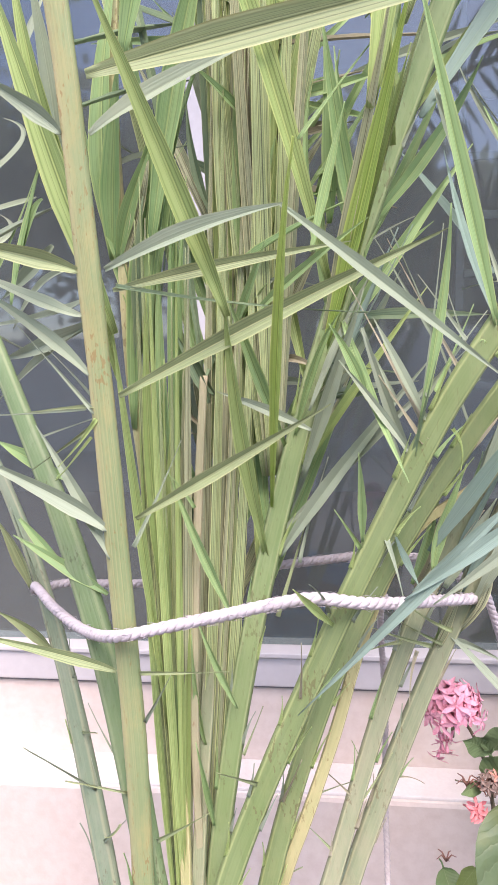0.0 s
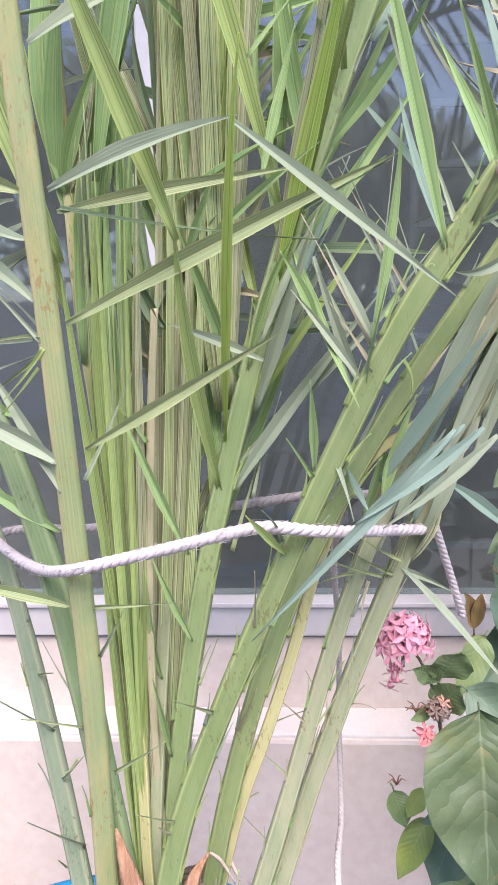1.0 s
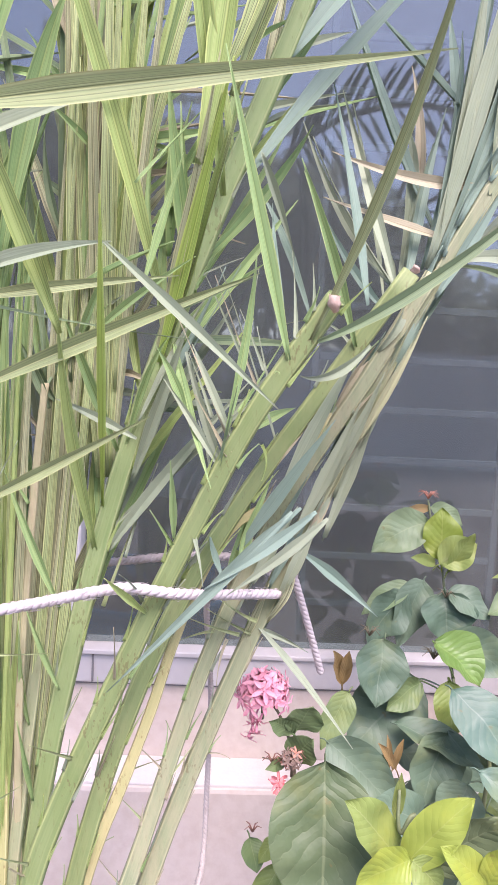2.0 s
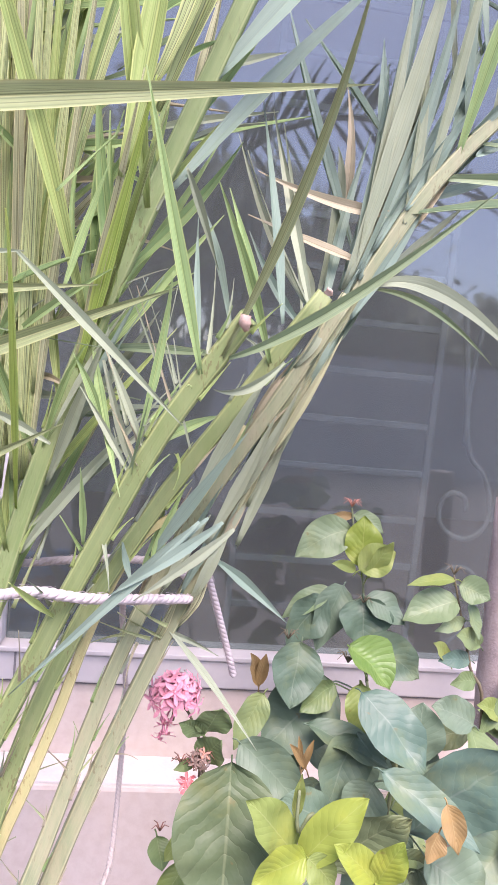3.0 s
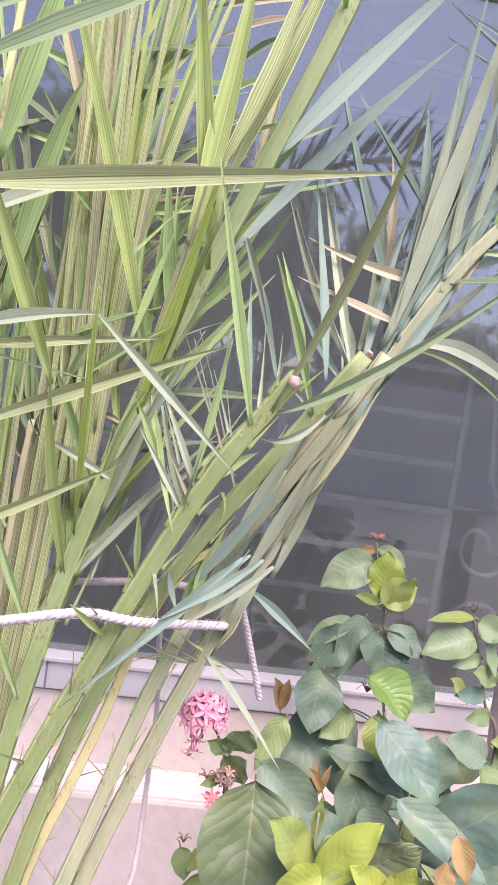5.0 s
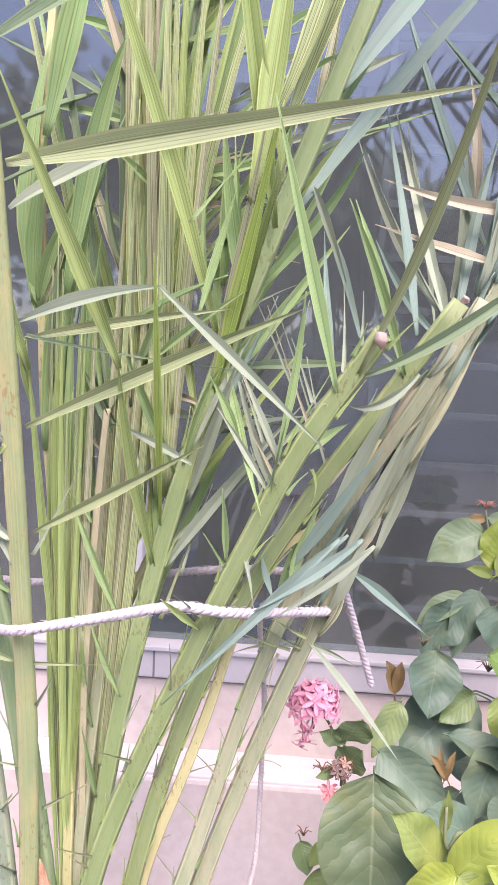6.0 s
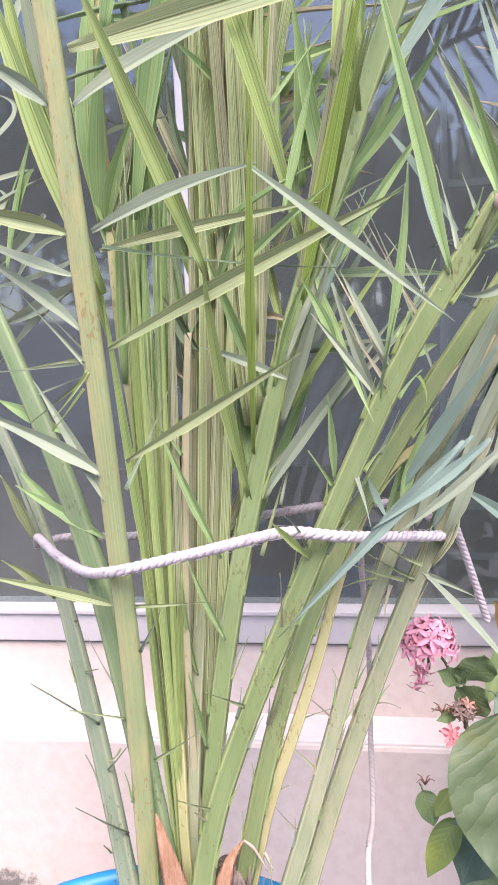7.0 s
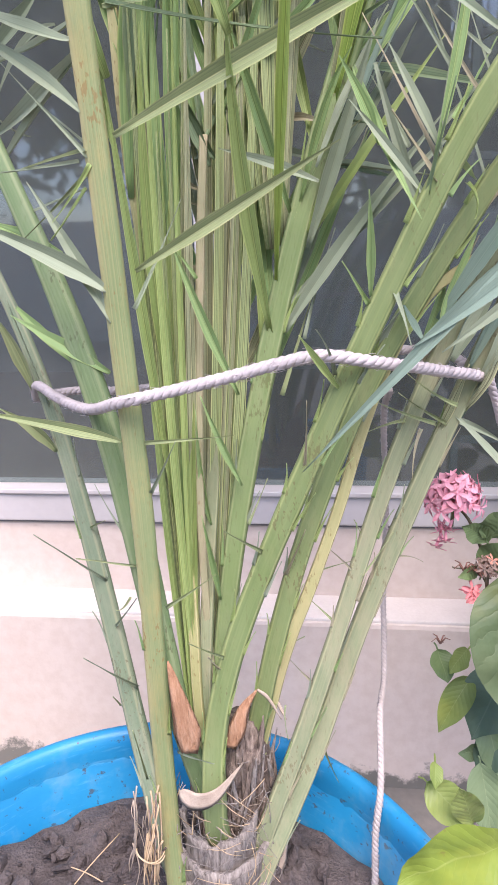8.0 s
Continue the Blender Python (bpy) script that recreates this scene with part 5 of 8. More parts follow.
leaflet(p11, 't', (0.069, 0.107, 0.726), (0.076, 0.116, 0.741), (0.082, 0.131, 0.768), 0.0052, -16, 0.55)
leaflet(p11, 'e', (0.025, 0.092, 0.636), (0.027, 0.099, 0.652), (0.018, 0.111, 0.680), 0.0040, 11, 0.55)
leaflet(p11, 'B', (0.201, 0.140, 1.351), (0.185, 0.368, 1.474), (0.157, 0.511, 1.572), 0.0130, -8, 0.55)
leaflet(p11, 'g', (0.238, 0.060, 1.311), (0.204, 0.020, 1.389), (0.169, -0.020, 1.456), 0.0110, 5, 0.55)
leaflet(p8, 'b', (0.270, 0.048, 1.365), (0.244, 0.238, 1.479), (0.203, 0.340, 1.618), 0.0113, 32, 0.55)
leaflet(p8, 'b', (0.270, 0.048, 1.365), (0.247, 0.262, 1.485), (0.217, 0.340, 1.599), 0.0066, -34, 0.55)
leaflet(p8, 'b', (0.270, 0.048, 1.365), (0.254, 0.124, 1.474), (0.232, 0.203, 1.603), 0.0123, 33, 0.55)
leaflet(p11, 'b', (0.274, 0.114, 1.362), (0.265, 0.168, 1.472), (0.247, 0.220, 1.597), 0.0072, -13, 0.55)
leaflet(p11, 'B', (0.329, 0.150, 1.448), (0.308, 0.300, 1.614), (0.264, 0.490, 1.883), 0.0133, 5, 0.55)
leaflet(p11, 'd', (0.328, 0.154, 1.451), (0.306, 0.315, 1.623), (0.272, 0.453, 1.824), 0.0073, 39, 0.55)
leaflet(p11, 'B', (0.347, 0.120, 1.553), (0.329, 0.249, 1.657), (0.286, 0.408, 1.810), 0.0136, 0, 0.55)
leaflet(p11, 'b', (0.347, 0.124, 1.556), (0.328, 0.262, 1.668), (0.287, 0.412, 1.813), 0.0115, -19, 0.55)
leaflet(p11, 'B', (0.344, 0.140, 1.544), (0.371, 0.255, 1.659), (0.390, 0.356, 1.775), 0.0133, 18, 0.55)
leaflet(p11, 'B', (0.320, 0.098, 1.404), (0.352, 0.130, 1.623), (0.388, 0.162, 1.855), 0.0143, -12, 0.55)
leaflet(p11, 'b', (0.311, 0.099, 1.397), (0.362, 0.110, 1.600), (0.404, 0.121, 1.814), 0.0205, 10, 0.55)
leaflet(p11, 'B', (0.309, 0.109, 1.397), (0.357, 0.144, 1.601), (0.380, 0.158, 1.734), 0.0117, 9, 0.55)
leaflet(p11, 'B', (0.322, 0.098, 1.411), (0.374, 0.109, 1.563), (0.408, 0.121, 1.736), 0.0179, -5, 0.55)
leaflet(p11, 'b', (0.321, 0.104, 1.409), (0.369, 0.128, 1.555), (0.396, 0.145, 1.704), 0.0141, 35, 0.55)
leaflet(p11, 'B', (0.337, 0.095, 1.439), (0.394, 0.108, 1.566), (0.452, 0.121, 1.703), 0.0152, 9, 0.55)
leaflet(p11, 'B', (0.333, 0.103, 1.438), (0.382, 0.135, 1.562), (0.428, 0.158, 1.681), 0.0113, -17, 0.55)
leaflet(p11, 'b', (0.321, 0.099, 1.398), (0.342, 0.110, 1.558), (0.356, 0.121, 1.706), 0.0161, -5, 0.55)
leaflet(p11, 'B', (0.321, 0.107, 1.395), (0.342, 0.138, 1.547), (0.353, 0.179, 1.661), 0.0103, 30, 0.55)
leaflet(p11, 'B', (0.315, 0.100, 1.378), (0.335, 0.112, 1.525), (0.353, 0.121, 1.628), 0.0180, -11, 0.55)
leaflet(p11, 'b', (0.317, 0.106, 1.379), (0.342, 0.131, 1.527), (0.358, 0.148, 1.596), 0.0129, -15, 0.55)
leaflet(p11, 'B', (0.436, 0.110, 1.651), (0.424, 0.133, 1.755), (0.405, 0.162, 1.891), 0.0119, -15, 0.55)
leaflet(p11, 'd', (0.433, 0.115, 1.653), (0.415, 0.149, 1.763), (0.394, 0.181, 1.885), 0.0081, 19, 0.55)
leaflet(p11, 'B', (0.422, 0.110, 1.584), (0.415, 0.114, 1.700), (0.407, 0.120, 1.862), 0.0134, -15, 0.55)
leaflet(p11, 'b', (0.419, 0.119, 1.586), (0.406, 0.143, 1.707), (0.400, 0.148, 1.817), 0.0071, 3, 0.55)
leaflet(p11, 'B', (0.515, 0.081, 1.649), (0.452, 0.190, 1.767), (0.384, 0.303, 1.896), 0.0115, -15, 0.55)
leaflet(p11, 'B', (0.515, 0.081, 1.649), (0.452, 0.206, 1.761), (0.394, 0.332, 1.867), 0.0070, 0, 0.55)
leaflet(p11, 't', (0.370, 0.098, 1.478), (0.298, 0.116, 1.486), (0.214, 0.130, 1.512), 0.0130, 20, 0.40)
leaflet(p11, 't', (0.340, 0.102, 1.424), (0.280, 0.116, 1.442), (0.208, 0.130, 1.467), 0.0120, -8, 0.40)
leaflet(p11, 'b', (0.290, 0.120, 1.394), (0.328, 0.242, 1.527), (0.332, 0.305, 1.608), 0.0148, 20, 0.55)
leaflet(p11, 't', (0.306, 0.150, 1.425), (0.350, 0.302, 1.589), (0.358, 0.408, 1.727), 0.0140, 25, 0.55)
leaflet(p11, 'B', (0.373, 0.090, 1.490), (0.428, 0.121, 1.518), (0.508, 0.162, 1.558), 0.0120, -9, 0.55)
leaflet(p11, 'B', (0.376, 0.098, 1.492), (0.439, 0.147, 1.525), (0.528, 0.212, 1.571), 0.0090, -24, 0.55)
leaflet(p11, 'b', (0.347, 0.096, 1.415), (0.405, 0.130, 1.466), (0.463, 0.162, 1.523), 0.0102, 20, 0.55)
leaflet(p11, 'b', (0.343, 0.098, 1.405), (0.426, 0.102, 1.402), (0.530, 0.098, 1.330), 0.0190, -16, 0.30)
leaflet(p11, 'd', (0.344, 0.107, 1.402), (0.425, 0.138, 1.391), (0.513, 0.164, 1.340), 0.0088, -22, 0.55)
leaflet(p11, 'B', (0.277, 0.110, 1.353), (0.245, 0.133, 1.395), (0.214, 0.162, 1.457), 0.0101, 16, 0.55)
leaflet(p8, 'b', (0.236, 0.062, 1.310), (0.225, 0.108, 1.357), (0.178, 0.162, 1.339), 0.0058, 13, 0.55)
leaflet(p11, 'b', (0.285, 0.110, 1.367), (0.283, 0.143, 1.408), (0.279, 0.161, 1.431), 0.0102, 19, 0.55)
leaflet(p11, 'B', (0.428, 0.084, 1.541), (0.462, 0.108, 1.564), (0.549, 0.162, 1.620), 0.0118, -3, 0.55)
leaflet(p11, 'd', (0.428, 0.094, 1.544), (0.461, 0.143, 1.572), (0.530, 0.227, 1.627), 0.0072, -5, 0.55)
leaflet(p11, 'B', (0.394, 0.088, 1.517), (0.425, 0.126, 1.628), (0.445, 0.162, 1.744), 0.0110, 2, 0.55)
leaflet(p11, 'd', (0.392, 0.094, 1.514), (0.420, 0.146, 1.620), (0.430, 0.194, 1.703), 0.0062, 23, 0.55)
leaflet(p11, 'b', (0.364, 0.091, 1.468), (0.374, 0.107, 1.562), (0.379, 0.121, 1.650), 0.0134, -16, 0.55)
leaflet(p11, 'B', (0.367, 0.095, 1.468), (0.383, 0.122, 1.562), (0.386, 0.132, 1.621), 0.0084, 35, 0.55)
leaflet(p11, 'B', (0.292, 0.103, 1.355), (0.309, 0.133, 1.465), (0.337, 0.162, 1.575), 0.0120, -11, 0.55)
leaflet(p11, 'b', (0.293, 0.112, 1.354), (0.313, 0.162, 1.462), (0.342, 0.217, 1.557), 0.0101, -3, 0.55)
leaflet(p6, 'g', (0.091, 0.150, 1.518), (0.185, 0.242, 1.584), (0.300, 0.335, 1.653), 0.0115, 15, 0.55)
leaflet(p7, 'b', (0.127, 0.010, 1.223), (0.105, 0.021, 1.268), (0.086, 0.031, 1.307), 0.0076, 0, 0.55)
leaflet(p7, 't', (0.151, 0.003, 1.257), (0.129, 0.046, 1.310), (0.102, 0.093, 1.377), 0.0050, 31, 0.55)
leaflet(p7, 'b', (0.159, 0.002, 1.258), (0.150, 0.024, 1.296), (0.143, 0.041, 1.327), 0.0049, 8, 0.55)
leaflet(p7, 'g', (0.161, -0.004, 1.287), (0.149, 0.018, 1.261), (0.126, 0.052, 1.219), 0.0065, 23, 0.55)
leaflet(p6, 'b', (0.141, 0.098, 1.496), (0.159, 0.117, 1.460), (0.183, 0.141, 1.408), 0.0097, -6, 0.55)
leaflet(p5, 't', (-0.045, 0.122, 1.319), (-0.046, 0.130, 1.399), (-0.054, 0.141, 1.488), 0.0062, 12, 0.55)
leaflet(p5, 't', (0.059, 0.150, 1.494), (0.024, 0.155, 1.491), (-0.014, 0.160, 1.492), 0.0076, -6, 0.55)
leaflet(p5, 'g', (0.058, 0.150, 1.519), (0.025, 0.150, 1.475), (-0.004, 0.150, 1.443), 0.0088, -3, 0.55)
leaflet(p5, 'd', (0.023, 0.150, 1.458), (0.019, 0.150, 1.530), (0.017, 0.150, 1.560), 0.0062, 10, 0.55)
leaflet(p6, 't', (0.042, 0.105, 1.269), (0.013, 0.129, 1.278), (-0.004, 0.150, 1.270), 0.0078, 8, 0.55)
leaflet(p4, 'g', (-0.144, 0.112, 1.372), (-0.139, 0.106, 1.449), (-0.127, 0.100, 1.546), 0.0211, 13, 0.55)
leaflet(p4, 'g', (-0.138, 0.112, 1.372), (-0.124, 0.102, 1.416), (-0.095, 0.089, 1.474), 0.0152, -16, 0.55)
leaflet(p4, 'g', (-0.099, 0.100, 1.357), (-0.089, 0.100, 1.444), (-0.076, 0.100, 1.542), 0.0149, -4, 0.55)
leaflet(p4, 'y', (-0.140, 0.107, 1.251), (-0.144, 0.087, 1.305), (-0.145, 0.069, 1.353), 0.0094, 8, 0.55)
leaflet(p4, 'd', (-0.123, 0.108, 1.283), (-0.117, 0.098, 1.358), (-0.108, 0.089, 1.421), 0.0118, 10, 0.55)
leaflet(p4, 'g', (-0.110, 0.107, 1.260), (-0.108, 0.104, 1.315), (-0.103, 0.100, 1.381), 0.0155, -3, 0.55)
leaflet(p4, 'd', (-0.056, 0.100, 1.239), (-0.069, 0.100, 1.270), (-0.087, 0.100, 1.305), 0.0107, 23, 0.55)
leaflet(p4, 'b', (-0.145, 0.114, 1.452), (-0.120, 0.129, 1.467), (-0.077, 0.151, 1.482), 0.0072, 9, 0.55)
leaflet(p2, 'g', (-0.204, 0.100, 1.426), (-0.217, 0.100, 1.406), (-0.234, 0.100, 1.357), 0.0083, -5, 0.55)
leaflet(p2, 'b', (-0.217, 0.150, 1.394), (-0.247, 0.155, 1.368), (-0.279, 0.160, 1.345), 0.0157, 13, 0.55)
leaflet(p2, 'b', (-0.201, 0.150, 1.370), (-0.235, 0.154, 1.356), (-0.269, 0.160, 1.315), 0.0091, -6, 0.55)
leaflet(p3, 'y', (-0.140, 0.020, 1.217), (-0.159, 0.026, 1.197), (-0.177, 0.030, 1.180), 0.0049, -16, 0.55)
leaflet(p3, 'b', (-0.151, 0.040, 1.239), (-0.196, 0.045, 1.235), (-0.246, 0.050, 1.234), 0.0051, -16, 0.55)
leaflet(p11, 'b', (0.212, 0.119, 1.148), (0.248, 0.109, 1.216), (0.277, 0.099, 1.293), 0.0154, 34, 0.22)
leaflet(p11, 'b', (0.215, 0.125, 1.146), (0.259, 0.128, 1.208), (0.284, 0.131, 1.258), 0.0095, -5, 0.22)
leaflet(p11, 'b', (0.230, 0.120, 1.115), (0.260, 0.120, 1.209), (0.282, 0.120, 1.295), 0.0158, 34, 0.22)
leaflet(p8, 'b', (0.175, 0.070, 1.164), (0.207, 0.065, 1.238), (0.244, 0.060, 1.317), 0.0159, 34, 0.22)
leaflet(p11, 'b', (0.277, 0.109, 1.285), (0.316, 0.104, 1.372), (0.363, 0.100, 1.448), 0.0134, 34, 0.22)
leaflet(p11, 'b', (0.277, 0.118, 1.286), (0.315, 0.134, 1.376), (0.351, 0.144, 1.432), 0.0102, 12, 0.22)
leaflet(p11, 'b', (0.237, 0.118, 1.159), (0.264, 0.114, 1.244), (0.300, 0.110, 1.334), 0.0118, 34, 0.22)
leaflet(p11, 'd', (0.236, 0.127, 1.162), (0.260, 0.145, 1.253), (0.280, 0.179, 1.320), 0.0081, 27, 0.22)
leaflet(p10, 'b', (0.195, 0.100, 1.119), (0.230, 0.100, 1.196), (0.255, 0.100, 1.262), 0.0154, 34, 0.22)
leaflet(p10, 'e', (0.145, 0.111, 1.008), (0.111, 0.099, 1.020), (0.086, 0.089, 1.035), 0.0066, -2, 0.55)
leaflet(p10, 't', (0.132, 0.111, 1.003), (0.123, 0.102, 0.986), (0.123, 0.089, 0.961), 0.006, -2, 0.55)
leaflet(p10, 'e', (0.162, 0.100, 1.028), (0.142, 0.096, 1.034), (0.113, 0.090, 1.061), 0.0066, -3, 0.55)
leaflet(p8, 'g', (0.095, 0.060, 1.131), (0.113, 0.056, 1.166), (0.135, 0.050, 1.213), 0.0087, 15, 0.55)
leaflet(p8, 'g', (0.141, 0.080, 1.091), (0.148, 0.080, 1.129), (0.168, 0.080, 1.185), 0.0113, -5, 0.55)
leaflet(p11, 'b', (0.155, 0.100, 1.068), (0.175, 0.095, 1.108), (0.196, 0.090, 1.153), 0.0137, 31, 0.55)
leaflet(p10, 'g', (0.127, 0.113, 1.067), (0.139, 0.107, 1.108), (0.150, 0.100, 1.163), 0.0098, -4, 0.55)
leaflet(p5, 'p', (-0.079, 0.148, 1.279), (-0.127, 0.156, 1.505), (-0.210, 0.169, 1.832), 0.0122, 8, 0.45)
leaflet(p5, 'g', (-0.059, 0.117, 1.201), (-0.113, 0.126, 1.499), (-0.187, 0.137, 1.854), 0.0078, -2, 0.45)
leaflet(p5, 'd', (-0.065, 0.119, 1.257), (-0.102, 0.139, 1.504), (-0.186, 0.170, 1.895), 0.0098, -9, 0.45)
leaflet(p5, 'd', (-0.040, 0.119, 1.266), (-0.058, 0.139, 1.512), (-0.069, 0.174, 1.941), 0.0106, 2, 0.45)
leaflet(p5, 'P', (-0.042, 0.115, 1.311), (-0.047, 0.122, 1.509), (-0.067, 0.135, 1.903), 0.0107, -15, 0.45)
leaflet(p5, 'g', (-0.036, 0.119, 1.266), (-0.056, 0.145, 1.514), (-0.058, 0.185, 1.913), 0.0085, 2, 0.45)
leaflet(p5, 'p', (-0.035, 0.109, 1.297), (-0.044, 0.117, 1.508), (-0.036, 0.129, 1.851), 0.0088, 18, 0.45)
leaflet(p5, 'y', (-0.040, 0.122, 1.327), (-0.035, 0.132, 1.514), (-0.031, 0.149, 1.845), 0.0081, -11, 0.45)
leaflet(p5, 'y', (-0.035, 0.121, 1.306), (-0.045, 0.138, 1.514), (-0.027, 0.166, 1.856), 0.0092, 18, 0.45)
leaflet(p5, 'p', (-0.029, 0.123, 1.269), (-0.035, 0.131, 1.513), (-0.008, 0.143, 1.851), 0.0086, 7, 0.45)
leaflet(p5, 'g', (-0.031, 0.121, 1.303), (-0.029, 0.140, 1.517), (-0.015, 0.174, 1.904), 0.0118, 23, 0.45)
leaflet(p5, 'g', (-0.024, 0.119, 1.266), (-0.026, 0.120, 1.512), (0.009, 0.121, 1.898), 0.0084, 23, 0.45)
leaflet(p5, 'y', (-0.026, 0.149, 1.243), (-0.033, 0.157, 1.520), (0.005, 0.169, 1.895), 0.0096, 32, 0.45)
leaflet(p5, 'g', (-0.028, 0.156, 1.266), (-0.019, 0.164, 1.525), (0.021, 0.177, 1.920), 0.0083, 27, 0.45)
leaflet(p5, 'g', (-0.023, 0.121, 1.296), (-0.008, 0.129, 1.517), (0.037, 0.142, 1.898), 0.0079, 29, 0.45)
leaflet(p5, 'y', (-0.016, 0.125, 1.247), (0.002, 0.134, 1.520), (0.052, 0.145, 1.859), 0.0081, -16, 0.45)
leaflet(p5, 'd', (-0.024, 0.122, 1.332), (-0.004, 0.139, 1.521), (0.039, 0.178, 1.964), 0.0115, 13, 0.45)
leaflet(p5, 'g', (-0.020, 0.122, 1.319), (-0.007, 0.135, 1.519), (0.060, 0.157, 1.857), 0.0113, 6, 0.45)
leaflet(p5, 'p', (-0.023, 0.149, 1.311), (0.002, 0.157, 1.526), (0.058, 0.170, 1.911), 0.0092, -13, 0.45)
leaflet(p5, 'g', (-0.016, 0.116, 1.325), (0.011, 0.124, 1.519), (0.076, 0.137, 1.848), 0.0085, 9, 0.45)
leaflet(p5, 'y', (-0.045, 0.124, 1.308), (-0.002, 0.150, 1.532), (0.079, 0.183, 1.958), 0.0119, -5, 0.45)
leaflet(p5, 'g', (-0.048, 0.121, 1.246), (-0.007, 0.151, 1.529), (0.078, 0.185, 1.968), 0.0136, 18, 0.45)
leaflet(p5, 'y', (-0.010, 0.114, 1.321), (0.023, 0.122, 1.521), (0.099, 0.135, 1.857), 0.0085, -8, 0.45)
leaflet(p5, 'p', (-0.008, 0.126, 1.304), (0.032, 0.133, 1.525), (0.102, 0.147, 1.959), 0.0086, 3, 0.45)
leaflet(p5, 'g', (-0.004, 0.123, 1.291), (0.029, 0.131, 1.524), (0.114, 0.144, 1.885), 0.0129, 0, 0.45)
leaflet(p5, 'y', (-0.044, 0.125, 1.329), (0.019, 0.152, 1.534), (0.125, 0.187, 1.942), 0.0094, 24, 0.45)
leaflet(p5, 'p', (0.006, 0.111, 1.261), (0.037, 0.119, 1.522), (0.138, 0.132, 1.902), 0.0112, 12, 0.45)
leaflet(p5, 't', (-0.026, 0.131, 1.554), (-0.044, 0.166, 1.592), (-0.064, 0.201, 1.624), 0.0076, 33, 0.55)
leaflet(p5, 'g', (-0.026, 0.131, 1.554), (-0.105, 0.166, 1.582), (-0.186, 0.201, 1.602), 0.0099, 23, 0.55)
leaflet(p5, 'd', (-0.018, 0.136, 1.675), (0.050, 0.168, 1.710), (0.121, 0.201, 1.738), 0.0074, 2, 0.55)
leaflet(p5, 'g', (-0.052, 0.126, 1.492), (-0.018, 0.163, 1.522), (0.019, 0.202, 1.546), 0.0083, 34, 0.55)
leaflet(p5, 'g', (-0.021, 0.135, 1.635), (0.066, 0.167, 1.671), (0.156, 0.201, 1.701), 0.0109, 8, 0.55)
leaflet(p5, 'g', (-0.031, 0.129, 1.489), (0.012, 0.165, 1.525), (0.058, 0.201, 1.556), 0.0091, 15, 0.55)
leaflet(p5, 't', (-0.018, 0.136, 1.675), (-0.026, 0.168, 1.698), (-0.035, 0.201, 1.712), 0.0122, -5, 0.55)
leaflet(p5, 'g', (-0.021, 0.135, 1.635), (-0.091, 0.167, 1.671), (-0.165, 0.201, 1.701), 0.0118, 23, 0.55)
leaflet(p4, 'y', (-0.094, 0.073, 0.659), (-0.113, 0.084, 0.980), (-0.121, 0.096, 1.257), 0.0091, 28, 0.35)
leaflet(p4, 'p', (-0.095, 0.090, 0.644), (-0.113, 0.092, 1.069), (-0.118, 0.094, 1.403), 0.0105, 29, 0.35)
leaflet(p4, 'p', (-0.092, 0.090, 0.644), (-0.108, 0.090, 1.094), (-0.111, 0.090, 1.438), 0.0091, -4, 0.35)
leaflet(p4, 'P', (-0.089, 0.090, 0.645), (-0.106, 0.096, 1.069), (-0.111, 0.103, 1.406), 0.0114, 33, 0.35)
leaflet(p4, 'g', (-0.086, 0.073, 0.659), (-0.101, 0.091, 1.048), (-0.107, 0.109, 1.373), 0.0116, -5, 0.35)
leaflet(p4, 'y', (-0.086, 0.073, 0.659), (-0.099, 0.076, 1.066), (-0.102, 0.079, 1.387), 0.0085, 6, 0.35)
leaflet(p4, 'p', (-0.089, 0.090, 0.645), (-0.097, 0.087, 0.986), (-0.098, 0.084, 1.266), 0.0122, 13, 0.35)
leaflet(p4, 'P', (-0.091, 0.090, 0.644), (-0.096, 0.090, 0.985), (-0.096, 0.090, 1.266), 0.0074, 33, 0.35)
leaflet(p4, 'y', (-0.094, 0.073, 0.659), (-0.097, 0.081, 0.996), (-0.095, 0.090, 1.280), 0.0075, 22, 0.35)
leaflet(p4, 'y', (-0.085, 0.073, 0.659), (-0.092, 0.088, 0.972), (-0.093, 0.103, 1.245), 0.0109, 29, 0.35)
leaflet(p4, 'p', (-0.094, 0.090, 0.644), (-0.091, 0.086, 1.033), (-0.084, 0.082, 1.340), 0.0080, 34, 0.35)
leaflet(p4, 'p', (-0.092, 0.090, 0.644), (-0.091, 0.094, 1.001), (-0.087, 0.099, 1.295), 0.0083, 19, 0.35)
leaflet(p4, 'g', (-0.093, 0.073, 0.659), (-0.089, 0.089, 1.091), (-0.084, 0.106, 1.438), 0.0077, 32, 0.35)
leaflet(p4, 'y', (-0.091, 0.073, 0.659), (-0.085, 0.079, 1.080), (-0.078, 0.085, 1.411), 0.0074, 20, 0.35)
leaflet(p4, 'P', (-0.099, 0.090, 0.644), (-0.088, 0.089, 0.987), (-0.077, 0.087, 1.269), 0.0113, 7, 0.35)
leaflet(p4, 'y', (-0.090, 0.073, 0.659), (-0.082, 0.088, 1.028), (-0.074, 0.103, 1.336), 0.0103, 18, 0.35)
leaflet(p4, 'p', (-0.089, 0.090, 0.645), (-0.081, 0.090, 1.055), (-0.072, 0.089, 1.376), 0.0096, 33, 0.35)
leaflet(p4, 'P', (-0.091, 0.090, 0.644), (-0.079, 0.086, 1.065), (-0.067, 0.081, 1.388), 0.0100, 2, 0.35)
leaflet(p6, 'b', (0.129, 0.100, 1.515), (0.174, 0.159, 1.557), (0.227, 0.219, 1.593), 0.0111, 33, 0.55)
